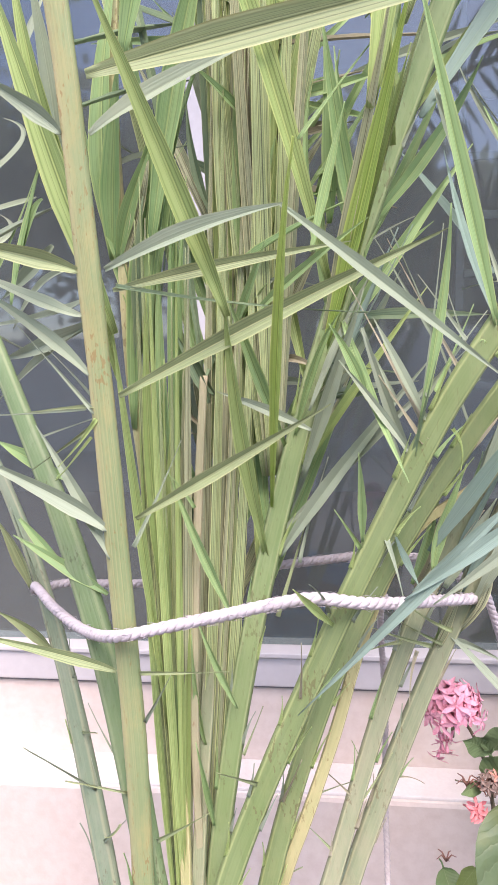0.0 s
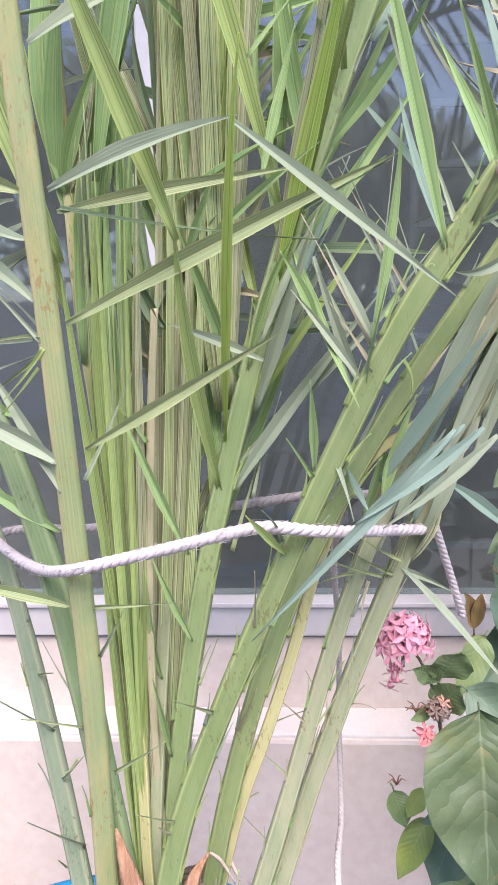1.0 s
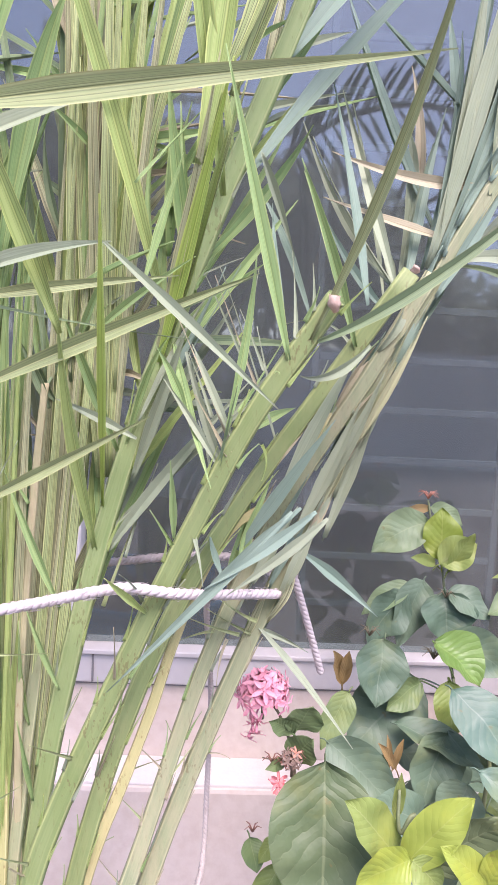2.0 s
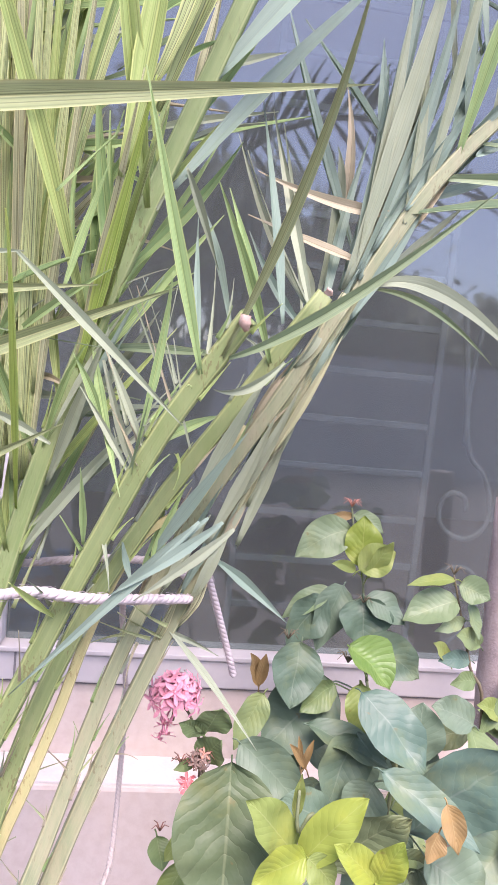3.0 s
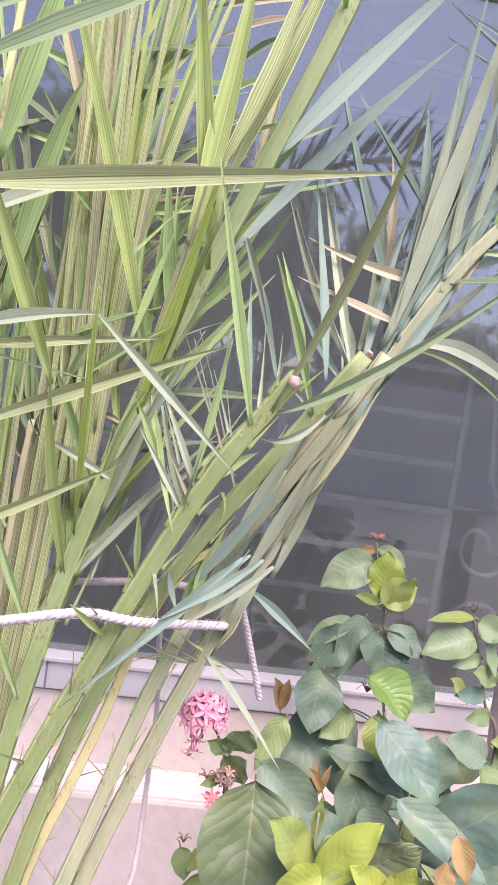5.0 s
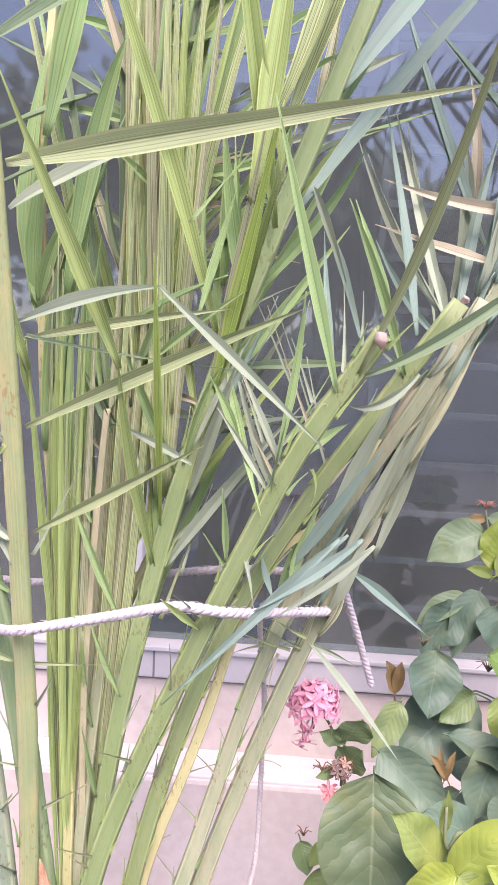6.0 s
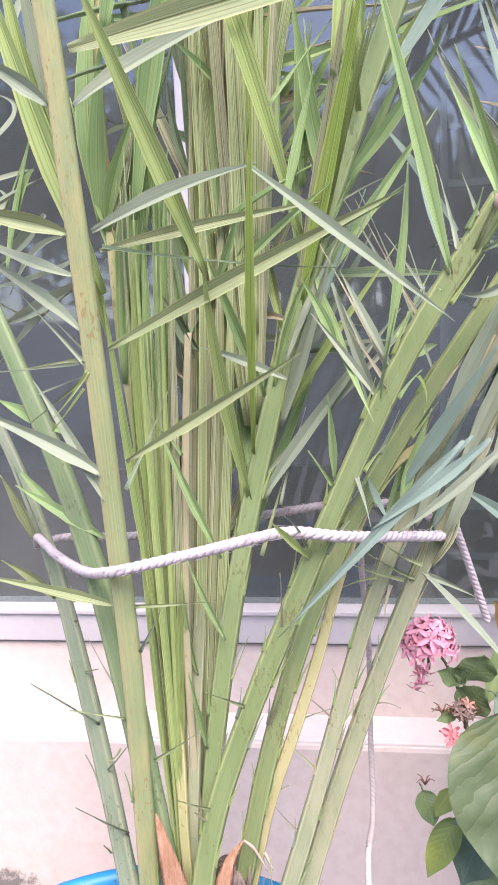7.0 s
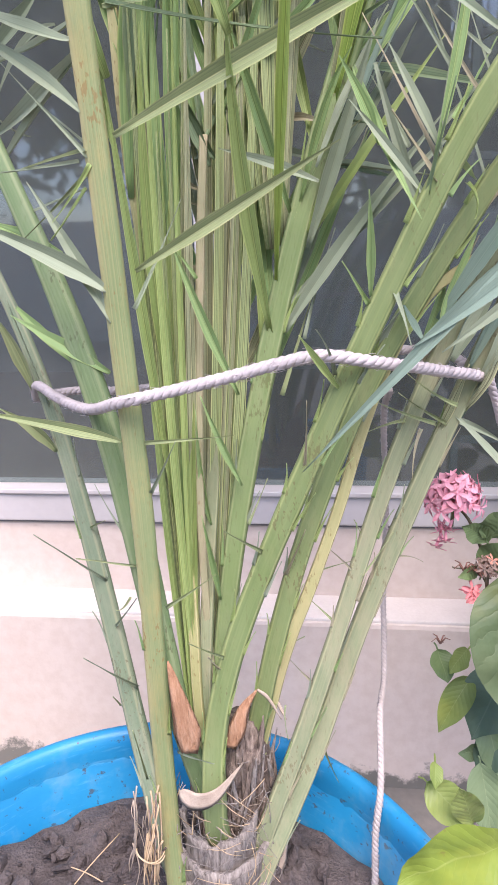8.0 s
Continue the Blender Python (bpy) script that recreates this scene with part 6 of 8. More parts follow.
leaflet(p5, 't', (-0.031, 0.129, 1.489), (0.027, 0.167, 1.528), (0.090, 0.206, 1.560), 0.0108, 25, 0.55)
leaflet(p5, 'd', (-0.048, 0.127, 1.525), (-0.034, 0.219, 1.568), (-0.010, 0.311, 1.609), 0.0093, 33, 0.55)
leaflet(p5, 'b', (-0.050, 0.121, 1.313), (-0.032, 0.207, 1.356), (-0.004, 0.294, 1.405), 0.0085, -1, 0.55)
leaflet(p5, 't', (-0.035, 0.128, 1.435), (0.045, 0.226, 1.450), (0.135, 0.327, 1.453), 0.0117, 3, 0.55)
leaflet(p6, 'g', (0.113, 0.102, 1.472), (0.045, 0.166, 1.513), (-0.024, 0.231, 1.557), 0.0077, 7, 0.55)
leaflet(p1, 'd', (-0.133, -0.011, 1.458), (-0.114, 0.123, 1.524), (-0.089, 0.258, 1.584), 0.0079, 13, 0.55)
leaflet(p5, 'd', (-0.026, 0.131, 1.554), (-0.144, 0.207, 1.637), (-0.265, 0.282, 1.713), 0.0095, -14, 0.55)
leaflet(p5, 'd', (-0.032, 0.130, 1.593), (-0.088, 0.203, 1.663), (-0.154, 0.279, 1.742), 0.0082, -1, 0.55)
leaflet(p5, 'g', (-0.018, 0.127, 1.501), (-0.071, 0.189, 1.581), (-0.131, 0.249, 1.664), 0.0099, 22, 0.55)
leaflet(p5, 'd', (-0.050, 0.125, 1.444), (-0.027, 0.222, 1.461), (0.009, 0.327, 1.474), 0.0102, 24, 0.55)
leaflet(p5, 'b', (0.080, 0.206, 1.558), (0.157, 0.226, 1.588), (0.243, 0.247, 1.618), 0.0114, -6, 0.55)
leaflet(p5, 'g', (-0.021, 0.128, 1.543), (-0.003, 0.228, 1.597), (0.027, 0.325, 1.647), 0.0081, -16, 0.55)
leaflet(p5, 'd', (-0.035, 0.128, 1.435), (-0.071, 0.174, 1.467), (-0.111, 0.221, 1.496), 0.0108, 7, 0.55)
leaflet(p5, 'g', (-0.022, 0.134, 1.615), (0.047, 0.183, 1.656), (0.123, 0.233, 1.700), 0.0070, 21, 0.55)
leaflet(p7, 'g', (0.134, 0.011, 1.229), (0.170, 0.170, 1.236), (0.214, 0.328, 1.241), 0.0128, -10, 0.55)
leaflet(p5, 't', (-0.024, 0.130, 1.590), (-0.069, 0.170, 1.656), (-0.118, 0.209, 1.722), 0.0069, 31, 0.55)
leaflet(p6, 'g', (0.057, 0.104, 1.312), (0.104, 0.160, 1.363), (0.160, 0.217, 1.414), 0.0101, -1, 0.55)
leaflet(p6, 'b', (0.034, 0.105, 1.240), (0.092, 0.218, 1.245), (0.162, 0.332, 1.249), 0.0112, 24, 0.55)
leaflet(p5, 'g', (-0.036, 0.120, 1.282), (-0.028, 0.196, 1.297), (-0.014, 0.275, 1.315), 0.0070, -15, 0.55)
leaflet(p5, 'g', (-0.040, 0.126, 1.382), (0.015, 0.171, 1.460), (0.074, 0.215, 1.535), 0.0082, -8, 0.55)
leaflet(p5, 'b', (-0.029, 0.121, 1.307), (-0.016, 0.179, 1.350), (0.002, 0.238, 1.399), 0.0080, 26, 0.55)
leaflet(p5, 't', (-0.026, 0.131, 1.554), (0.082, 0.214, 1.594), (0.203, 0.298, 1.628), 0.0084, 22, 0.55)
leaflet(p5, 'b', (-0.041, 0.130, 1.586), (-0.027, 0.228, 1.660), (-0.001, 0.320, 1.733), 0.0098, 11, 0.55)
leaflet(p5, 'b', (-0.024, 0.133, 1.585), (0.029, 0.228, 1.660), (0.089, 0.323, 1.727), 0.0125, 18, 0.55)
leaflet(p5, 'g', (-0.035, 0.128, 1.435), (0.023, 0.204, 1.512), (0.087, 0.280, 1.585), 0.0120, 12, 0.55)
leaflet(p12, 't', (-0.064, 0.094, 1.219), (-0.116, 0.177, 1.244), (-0.170, 0.256, 1.265), 0.0089, 29, 0.55)
leaflet(p1, 'd', (-0.135, -0.015, 1.500), (-0.119, 0.139, 1.581), (-0.098, 0.293, 1.661), 0.0110, 7, 0.55)
leaflet(p5, 'd', (-0.047, 0.123, 1.277), (-0.058, 0.196, 1.327), (-0.067, 0.271, 1.380), 0.0101, 6, 0.55)
leaflet(p6, 'd', (0.057, 0.104, 1.312), (0.139, 0.189, 1.319), (0.230, 0.273, 1.322), 0.0123, -5, 0.55)
leaflet(p5, 'b', (-0.048, 0.121, 1.246), (-0.101, 0.195, 1.265), (-0.158, 0.270, 1.278), 0.0116, 33, 0.55)
leaflet(p5, 'g', (-0.031, 0.129, 1.489), (0.042, 0.232, 1.595), (0.121, 0.335, 1.707), 0.0087, -18, 0.55)
leaflet(p6, 'd', (0.034, 0.105, 1.240), (0.079, 0.195, 1.240), (0.128, 0.286, 1.241), 0.0078, -5, 0.55)
leaflet(p5, 'b', (-0.022, 0.122, 1.350), (0.005, 0.175, 1.355), (0.041, 0.232, 1.356), 0.0075, -8, 0.55)
leaflet(p6, 'b', (0.157, 0.098, 1.588), (0.198, 0.182, 1.641), (0.248, 0.268, 1.696), 0.0107, -18, 0.55)
leaflet(p12, 'd', (-0.061, 0.099, 1.257), (-0.039, 0.172, 1.329), (-0.011, 0.246, 1.406), 0.0089, 21, 0.55)
leaflet(p5, 'g', (-0.015, 0.124, 1.413), (-0.005, 0.222, 1.464), (0.015, 0.314, 1.516), 0.0097, -2, 0.55)
leaflet(p5, 'b', (-0.025, 0.119, 1.259), (0.010, 0.166, 1.256), (0.053, 0.215, 1.249), 0.0096, -11, 0.55)
leaflet(p5, 'g', (0.038, 0.059, 1.363), (0.052, 0.074, 1.423), (0.067, 0.090, 1.489), 0.0091, 7, 0.55)
leaflet(p5, 'b', (0.035, 0.080, 1.232), (0.062, 0.096, 1.294), (0.092, 0.111, 1.355), 0.0078, 33, 0.55)
leaflet(p5, 'g', (-0.052, 0.122, 1.351), (0.006, 0.092, 1.379), (0.064, 0.060, 1.401), 0.0098, 31, 0.55)
leaflet(p5, 'g', (-0.052, 0.120, 1.276), (-0.028, 0.112, 1.312), (-0.003, 0.105, 1.345), 0.0068, 32, 0.55)
leaflet(p5, 'b', (0.037, 0.051, 1.218), (-0.003, 0.066, 1.235), (-0.046, 0.082, 1.250), 0.0093, 6, 0.55)
leaflet(p5, 'g', (-0.030, 0.121, 1.306), (0.027, 0.090, 1.351), (0.084, 0.058, 1.388), 0.0088, -4, 0.55)
leaflet(p5, 'g', (0.030, 0.038, 1.444), (0.060, 0.053, 1.487), (0.093, 0.069, 1.531), 0.0058, 17, 0.55)
leaflet(p5, 'b', (-0.057, 0.120, 1.290), (-0.024, 0.114, 1.326), (0.012, 0.108, 1.355), 0.0097, -15, 0.55)
leaflet(p5, 'g', (-0.017, 0.126, 1.488), (-0.039, 0.104, 1.508), (-0.060, 0.084, 1.524), 0.0093, -6, 0.55)
leaflet(p5, 'g', (-0.037, 0.121, 1.301), (-0.018, 0.099, 1.340), (-0.000, 0.078, 1.378), 0.0083, -8, 0.55)
leaflet(p7, 'b', (0.135, 0.050, 1.291), (0.115, 0.075, 1.334), (0.090, 0.101, 1.383), 0.0058, 24, 0.55)
leaflet(p7, 'b', (0.149, -0.002, 1.287), (0.141, 0.044, 1.314), (0.128, 0.093, 1.346), 0.0050, 20, 0.55)
leaflet(p7, 'B', (0.167, -0.006, 1.304), (0.161, 0.069, 1.374), (0.157, 0.144, 1.461), 0.0074, 3, 0.55)
leaflet(p7, 'b', (0.174, -0.009, 1.315), (0.179, 0.051, 1.354), (0.179, 0.124, 1.410), 0.0066, 34, 0.55)
leaflet(p7, 'b', (0.187, -0.013, 1.338), (0.194, 0.043, 1.364), (0.198, 0.103, 1.396), 0.0054, 17, 0.55)
leaflet(p7, 'g', (0.130, 0.005, 1.250), (0.151, 0.043, 1.282), (0.172, 0.082, 1.319), 0.0061, 31, 0.55)
leaflet(p6, 'B', (0.049, 0.102, 1.238), (0.077, 0.101, 1.303), (0.112, 0.100, 1.387), 0.0079, 32, 0.55)
leaflet(p7, 'b', (0.106, 0.060, 1.241), (0.096, 0.079, 1.268), (0.079, 0.101, 1.302), 0.0065, 12, 0.55)
leaflet(p6, 'g', (0.083, 0.050, 1.242), (0.070, 0.050, 1.274), (0.052, 0.050, 1.305), 0.0091, 15, 0.55)
leaflet(p7, 'g', (0.221, 0.060, 1.362), (0.210, 0.086, 1.413), (0.186, 0.122, 1.489), 0.0103, 10, 0.55)
leaflet(p8, 'B', (0.244, 0.050, 1.352), (0.234, 0.100, 1.453), (0.216, 0.163, 1.594), 0.0116, -17, 0.55)
leaflet(p7, 'b', (0.123, 0.007, 1.247), (0.150, 0.051, 1.278), (0.188, 0.103, 1.315), 0.0062, -13, 0.55)
leaflet(p6, 'd', (0.069, 0.101, 1.343), (0.101, 0.083, 1.357), (0.140, 0.059, 1.373), 0.0065, -16, 0.55)
leaflet(p6, 'g', (0.054, 0.120, 1.397), (0.056, 0.125, 1.470), (0.050, 0.130, 1.555), 0.0161, 26, 0.55)
leaflet(p6, 'g', (0.069, 0.101, 1.394), (0.068, 0.112, 1.451), (0.059, 0.131, 1.551), 0.0121, 20, 0.55)
leaflet(p5, 'p', (-0.055, 0.118, 1.121), (-0.055, 0.124, 1.256), (-0.054, 0.130, 1.382), 0.0085, 6, 0.4)
leaflet(p5, 'g', (-0.065, 0.130, 1.101), (-0.064, 0.135, 1.212), (-0.061, 0.140, 1.320), 0.0075, 12, 0.4)
slivers(p6, RUN_MID, 0.020, 0.10, 0.50, 18, "gyb")
slivers(p7, RUN_CUT, 0.022, 0.12, 0.95, 22, "gyyb")
slivers(p8, RUN_CUT_BACK, 0.019, 0.12, 0.95, 22, "gyb")
slivers(p10, RUN_DULL, 0.018, 0.14, 0.9, 20, "gbt")
slivers(p11, RUN_LEANING, 0.018, 0.10, 0.55, 20, "gbbt")
slivers(p1, RUN_FRONT, 0.020, 0.10, 0.40, 5, "gy")
slivers(p3, RUN_GREY, 0.020, 0.20, 0.60, 6, "gb")
fanned(p5, RUN_CENTRE, 0.36, 0.92, 34, "ggypPPbg", 0.26, 30)
fanned(p6, RUN_MID, 0.22, 0.55, 22, "ggyPbg", 0.22, 34)
clinging(p11, RUN_LEANING, 0.36, 0.52, 14, "bPbBt")
clinging(p10, RUN_DULL, 0.62, 0.95, 11, "bPBtb")
clinging(p11, RUN_LEANING, 0.54, 0.76, 18, "BbBBt", 0.13)
clinging(p8, RUN_CUT_BACK, 0.60, 0.92, 2, "bt", 0.09)
for k in range(34):
    q, t = along(RUN_LEANING, 0.64 + 0.0105 * k)
    up = 1 if k % 2 else -1
    d = (t * 0.75 + Vector((-0.35, 0.10, 0.62)) * up + Vector((random.uniform(-0.12, 0.12), random.uniform(-0.35, 0.35), random.uniform(-0.1, 0.1)))).normalized() * random.uniform(0.20, 0.30)
    leaflet(p11, random.choice("bbgd"), q, q + d * 0.5 + Vector((0, 0, 0.006)), q + d, random.uniform(0.012, 0.018), random.randint(-30, 30), 0.5)
for k in range(44):
    q, t = along(RUN_MID, 0.70 + 0.0067 * k)
    up = 1 if k % 3 else -1
    d = (t * 0.55 + Vector((0, 0.06, 0.8)) * up + Vector((random.uniform(-0.12, 0.12), random.uniform(-0.4, 0.4), random.uniform(-0.1, 0.1)))).normalized() * random.uniform(0.14, 0.24)
    leaflet(p6, random.choice("bgdd"), q, q + d * 0.5 + Vector((0, 0, 0.006)), q + d, random.uniform(0.012, 0.018), random.randint(-30, 30), 0.5)
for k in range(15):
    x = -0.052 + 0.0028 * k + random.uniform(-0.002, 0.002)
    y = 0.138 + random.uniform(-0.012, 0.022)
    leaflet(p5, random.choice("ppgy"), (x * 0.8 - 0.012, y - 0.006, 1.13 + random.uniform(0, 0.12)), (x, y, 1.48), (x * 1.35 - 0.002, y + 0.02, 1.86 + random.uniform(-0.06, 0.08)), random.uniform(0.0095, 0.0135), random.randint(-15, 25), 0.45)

# ---- trunk with husks and fibre ----
def trunk_mesh():
    bm = bmesh.new()
    path = spline([(-0.066, 0.116, EARTH - 0.03), (-0.062, 0.116, 0.54), (-0.055, 0.112, 0.60), (-0.047, 0.102, 0.655), (-0.043, 0.096, 0.690)], 24)
    rings = []
    for i, q in enumerate(path):
        f = i / 24
        ring = []
        for k in range(28):
            a = 2 * math.pi * k / 28
            r = (0.047 - 0.018 * f - 0.014 * max(0.0, (f - 0.6) / 0.4)) * (1 + 0.22 * noise.noise((math.cos(a) * 2, math.sin(a) * 2, q.z * 26)) + 0.16 * noise.noise((k * 0.9, q.z * 70, 1)))
            ring.append(bm.verts.new(q + Vector((r * math.cos(a), r * math.sin(a), 0))))
        rings.append(ring)
    for a, b in zip(rings, rings[1:]):
        for k in range(28):
            bm.faces.new((a[k], a[(k + 1) % 28], b[(k + 1) % 28], b[k]))
    bm.faces.new(rings[-1])
    return bm


trunk = part("trunk", trunk_mesh(), FIBRE, palm, "short fibrous trunk wrapped in dry sheaths", True)


def husk(points, width, mat, name="husk", cup=0.25, pointed=False):
    """A dry sheath strip: a cupped band with thickness and torn, narrowed ends."""
    path = spline(points, 16)
    bm = bmesh.new()
    rings = []
    for i, (q, t, s, o) in enumerate(frames_along(path, Vector((0.1, -1, 0.15)))):
        f = i / 16
        if pointed:
            w = 0.5 * width * (0.04 + (1 - f) ** 0.8 * min(1.0, 0.4 + 2.0 * f)) if name == 'bract' else 0.5 * width * (0.04 + math.sin(math.pi * f ** 0.62))
        else:
            w = 0.5 * width * (1 - abs(2 * f - 0.8) ** 3 * 0.7) * (1 + 0.3 * noise.noise(q * 150))
        w = max(w, 0.0008)
        ring = [q - s * w - o * w * cup, q - s * w * 0.5, q + o * w * cup * 0.4, q + s * w * 0.5, q + s * w - o * w * cup]
        ring += [q + s * w * 0.5 - o * 0.0009, q - o * 0.0009, q - s * w * 0.5 - o * 0.0009]
        rings.append([bm.verts.new(v) for v in ring])
    for a, b in zip(rings, rings[1:]):
        for k in range(8):
            bm.faces.new((a[k], a[(k + 1) % 8], b[(k + 1) % 8], b[k]))
    bm.faces.new(rings[0][::-1])
    bm.faces.new(rings[-1])
    return part(name, bm, mat, trunk, "", True)


def collar(x, y, z, radius, height, start, end, mat):
    """A torn papery sheath hugging the foot of a stalk, higher at its two ends than in front."""
    bm = bmesh.new()
    rows = []
    for i in range(25):
        f = i / 24
        a = radians(start + (end - start) * f)
        d = Vector((math.cos(a), math.sin(a), 0))
        top = height * (0.78 + 0.22 * abs(2 * f - 1) ** 1.6) + 0.007 * noise.noise((i * 0.55, z * 50, 2)) + 0.003 * noise.noise((i * 1.7, z, 8))
        rows.append([bm.verts.new(Vector((x, y, z + top * g)) + d * (radius * (1 + 0.10 * g) + 0.005 * noise.noise((i * 0.8, g * 2, z * 40)) + 0.002 * noise.noise((i * 2.3, g, z * 90)))) for g in (0, 0.25, 0.5, 0.75, 1)] + [bm.verts.new(Vector((x, y, z + top * g)) + d * (radius * (1 + 0.10 * g) - 0.0045)) for g in (1, 0)])
    for a, b in zip(rows, rows[1:]):
        for k in range(7):
            bm.faces.new((a[k], b[k], b[(k + 1) % 7], a[(k + 1) % 7]))
    bm.faces.new(rows[0])
    bm.faces.new(rows[-1][::-1])
    return part("sheath", bm, mat, trunk, "", True)


collar(-0.071, 0.080, 0.510, 0.040, 0.080, -182, -10, SHEATH)
collar(-0.069, 0.086, 0.480, 0.050, 0.078, -178, -6, SHEATH)
collar(-0.066, 0.092, 0.450, 0.055, 0.066, -172, -4, SHEATH)
collar(-0.066, 0.094, 0.430, 0.063, 0.050, -175, 0, SHEATH)
for k in range(150):
    a, z = radians(random.uniform(-178, -5)), random.uniform(0.47, 0.63)
    r = 0.056 + 0.05 * (0.56 - z) if z < 0.56 else 0.050
    q = Vector((-0.068 + r * math.cos(a), 0.088 + r * math.sin(a), z))
    d = Vector((-math.sin(a) * random.uniform(-1, 1), math.cos(a) * random.uniform(-1, 1), random.uniform(-0.7, 0.7))).normalized() * random.uniform(0.010, 0.028)
    bow = Vector((math.cos(a), math.sin(a), 0)) * random.uniform(0.001, 0.006)
    part("fibre", tube(bmesh.new(), spline([q - d, q + bow, q + d], 6), lambda f: 0.0005 * (1 - 0.4 * f), 4), STRAW if k % 3 == 0 else SHEATH, trunk, "", True)
husk([(-0.101, 0.025, 0.652), (-0.085, 0.020, 0.645), (-0.063, 0.025, 0.650), (-0.041, 0.065, 0.655)], 0.019, HUSK, 'sheath_strip', -0.06, True)
husk([(-0.024, 0.045, 0.491), (-0.010, 0.075, 0.501), (0.003, 0.095, 0.540)], 0.016, HUSK, 'husk')
husk([(-0.092, 0.042, 0.682), (-0.093, 0.040, 0.714), (-0.100, 0.040, 0.750), (-0.109, 0.045, 0.786)], 0.0348, BRACT, 'bract', -0.10, True)
husk([(-0.054, 0.062, 0.674), (-0.046, 0.062, 0.699), (-0.039, 0.066, 0.720), (-0.026, 0.074, 0.737)], 0.024, BRACT, 'bract', -0.06, True)
husk([(-0.025, 0.070, 0.740), (-0.014, 0.070, 0.730), (-0.001, 0.070, 0.706)], 0.004, HUSK, 'husk')
husk([(-0.027, 0.105, 0.714), (-0.011, 0.095, 0.714), (0.003, 0.085, 0.694)], 0.006, HUSK, 'husk')
part("straw", tube(bmesh.new(), spline([(-0.166, 0.065, 0.536), (-0.173, 0.059, 0.518), (-0.176, 0.065, 0.486)], 7), lambda f: 0.0011 * (1 - 0.5 * f), 5), HUSK, trunk, "", True)
part("straw", tube(bmesh.new(), spline([(-0.159, 0.053, 0.577), (-0.160, 0.047, 0.550), (-0.172, 0.053, 0.508)], 7), lambda f: 0.0010 * (1 - 0.5 * f), 5), HUSK, trunk, "", True)
part("straw", tube(bmesh.new(), spline([(-0.156, 0.043, 0.619), (-0.157, 0.037, 0.606), (-0.150, 0.043, 0.582)], 7), lambda f: 0.0007 * (1 - 0.5 * f), 5), HUSK, trunk, "", True)
part("straw", tube(bmesh.new(), spline([(-0.152, 0.033, 0.628), (-0.152, 0.027, 0.587), (-0.163, 0.033, 0.531)], 7), lambda f: 0.0009 * (1 - 0.5 * f), 5), HUSK, trunk, "", True)
part("straw", tube(bmesh.new(), spline([(-0.160, 0.062, 0.562), (-0.153, 0.056, 0.534), (-0.164, 0.062, 0.491)], 7), lambda f: 0.0005 * (1 - 0.5 * f), 5), HUSK, trunk, "", True)
part("straw", tube(bmesh.new(), spline([(-0.160, 0.040, 0.565), (-0.153, 0.034, 0.538), (-0.164, 0.040, 0.495)], 7), lambda f: 0.0009 * (1 - 0.5 * f), 5), HUSK, trunk, "", True)
part("straw", tube(bmesh.new(), spline([(-0.148, 0.074, 0.586), (-0.154, 0.068, 0.561), (-0.146, 0.074, 0.525)], 7), lambda f: 0.0005 * (1 - 0.5 * f), 5), HUSK, trunk, "", True)
part("straw", tube(bmesh.new(), spline([(-0.154, 0.072, 0.552), (-0.156, 0.066, 0.508), (-0.169, 0.072, 0.448)], 7), lambda f: 0.0005 * (1 - 0.5 * f), 5), HUSK, trunk, "", True)
part("straw", tube(bmesh.new(), spline([(-0.158, 0.075, 0.565), (-0.158, 0.069, 0.549), (-0.157, 0.075, 0.521)], 7), lambda f: 0.0006 * (1 - 0.5 * f), 5), HUSK, trunk, "", True)
part("straw", tube(bmesh.new(), spline([(-0.151, 0.043, 0.637), (-0.153, 0.037, 0.615), (-0.158, 0.043, 0.580)], 7), lambda f: 0.0010 * (1 - 0.5 * f), 5), HUSK, trunk, "", True)
part("straw", tube(bmesh.new(), spline([(-0.135, 0.038, 0.631), (-0.132, 0.032, 0.607), (-0.129, 0.038, 0.572)], 7), lambda f: 0.0005 * (1 - 0.5 * f), 5), HUSK, trunk, "", True)
part("straw", tube(bmesh.new(), spline([(-0.149, 0.068, 0.590), (-0.151, 0.062, 0.577), (-0.159, 0.068, 0.550)], 7), lambda f: 0.0007 * (1 - 0.5 * f), 5), HUSK, trunk, "", True)
part("straw", tube(bmesh.new(), spline([(-0.157, 0.051, 0.598), (-0.156, 0.045, 0.572), (-0.167, 0.051, 0.532)], 7), lambda f: 0.0005 * (1 - 0.5 * f), 5), HUSK, trunk, "", True)
part("straw", tube(bmesh.new(), spline([(-0.157, 0.048, 0.625), (-0.153, 0.042, 0.598), (-0.163, 0.048, 0.556)], 7), lambda f: 0.0009 * (1 - 0.5 * f), 5), HUSK, trunk, "", True)
for k in range(22):
    top = Vector((-0.134, 0.035, 0.630)) + Vector((random.uniform(-0.007, 0.010), random.uniform(-0.008, 0.012), random.uniform(-0.07, 0.012)))
    foot = Vector((-0.138, 0.030, 0.527)) + Vector((random.uniform(-0.010, 0.012), random.uniform(-0.012, 0.014), random.uniform(-0.03, 0.02)))
    bow = Vector((random.uniform(-0.007, 0.007), random.uniform(-0.006, 0.004), 0))
    part("straw", tube(bmesh.new(), spline([top, (top + foot) / 2 + bow, foot], 7), lambda f: 0.0011 * (1 - 0.4 * f), 5), STRAW if k % 4 else FIBRE, trunk, "", True)
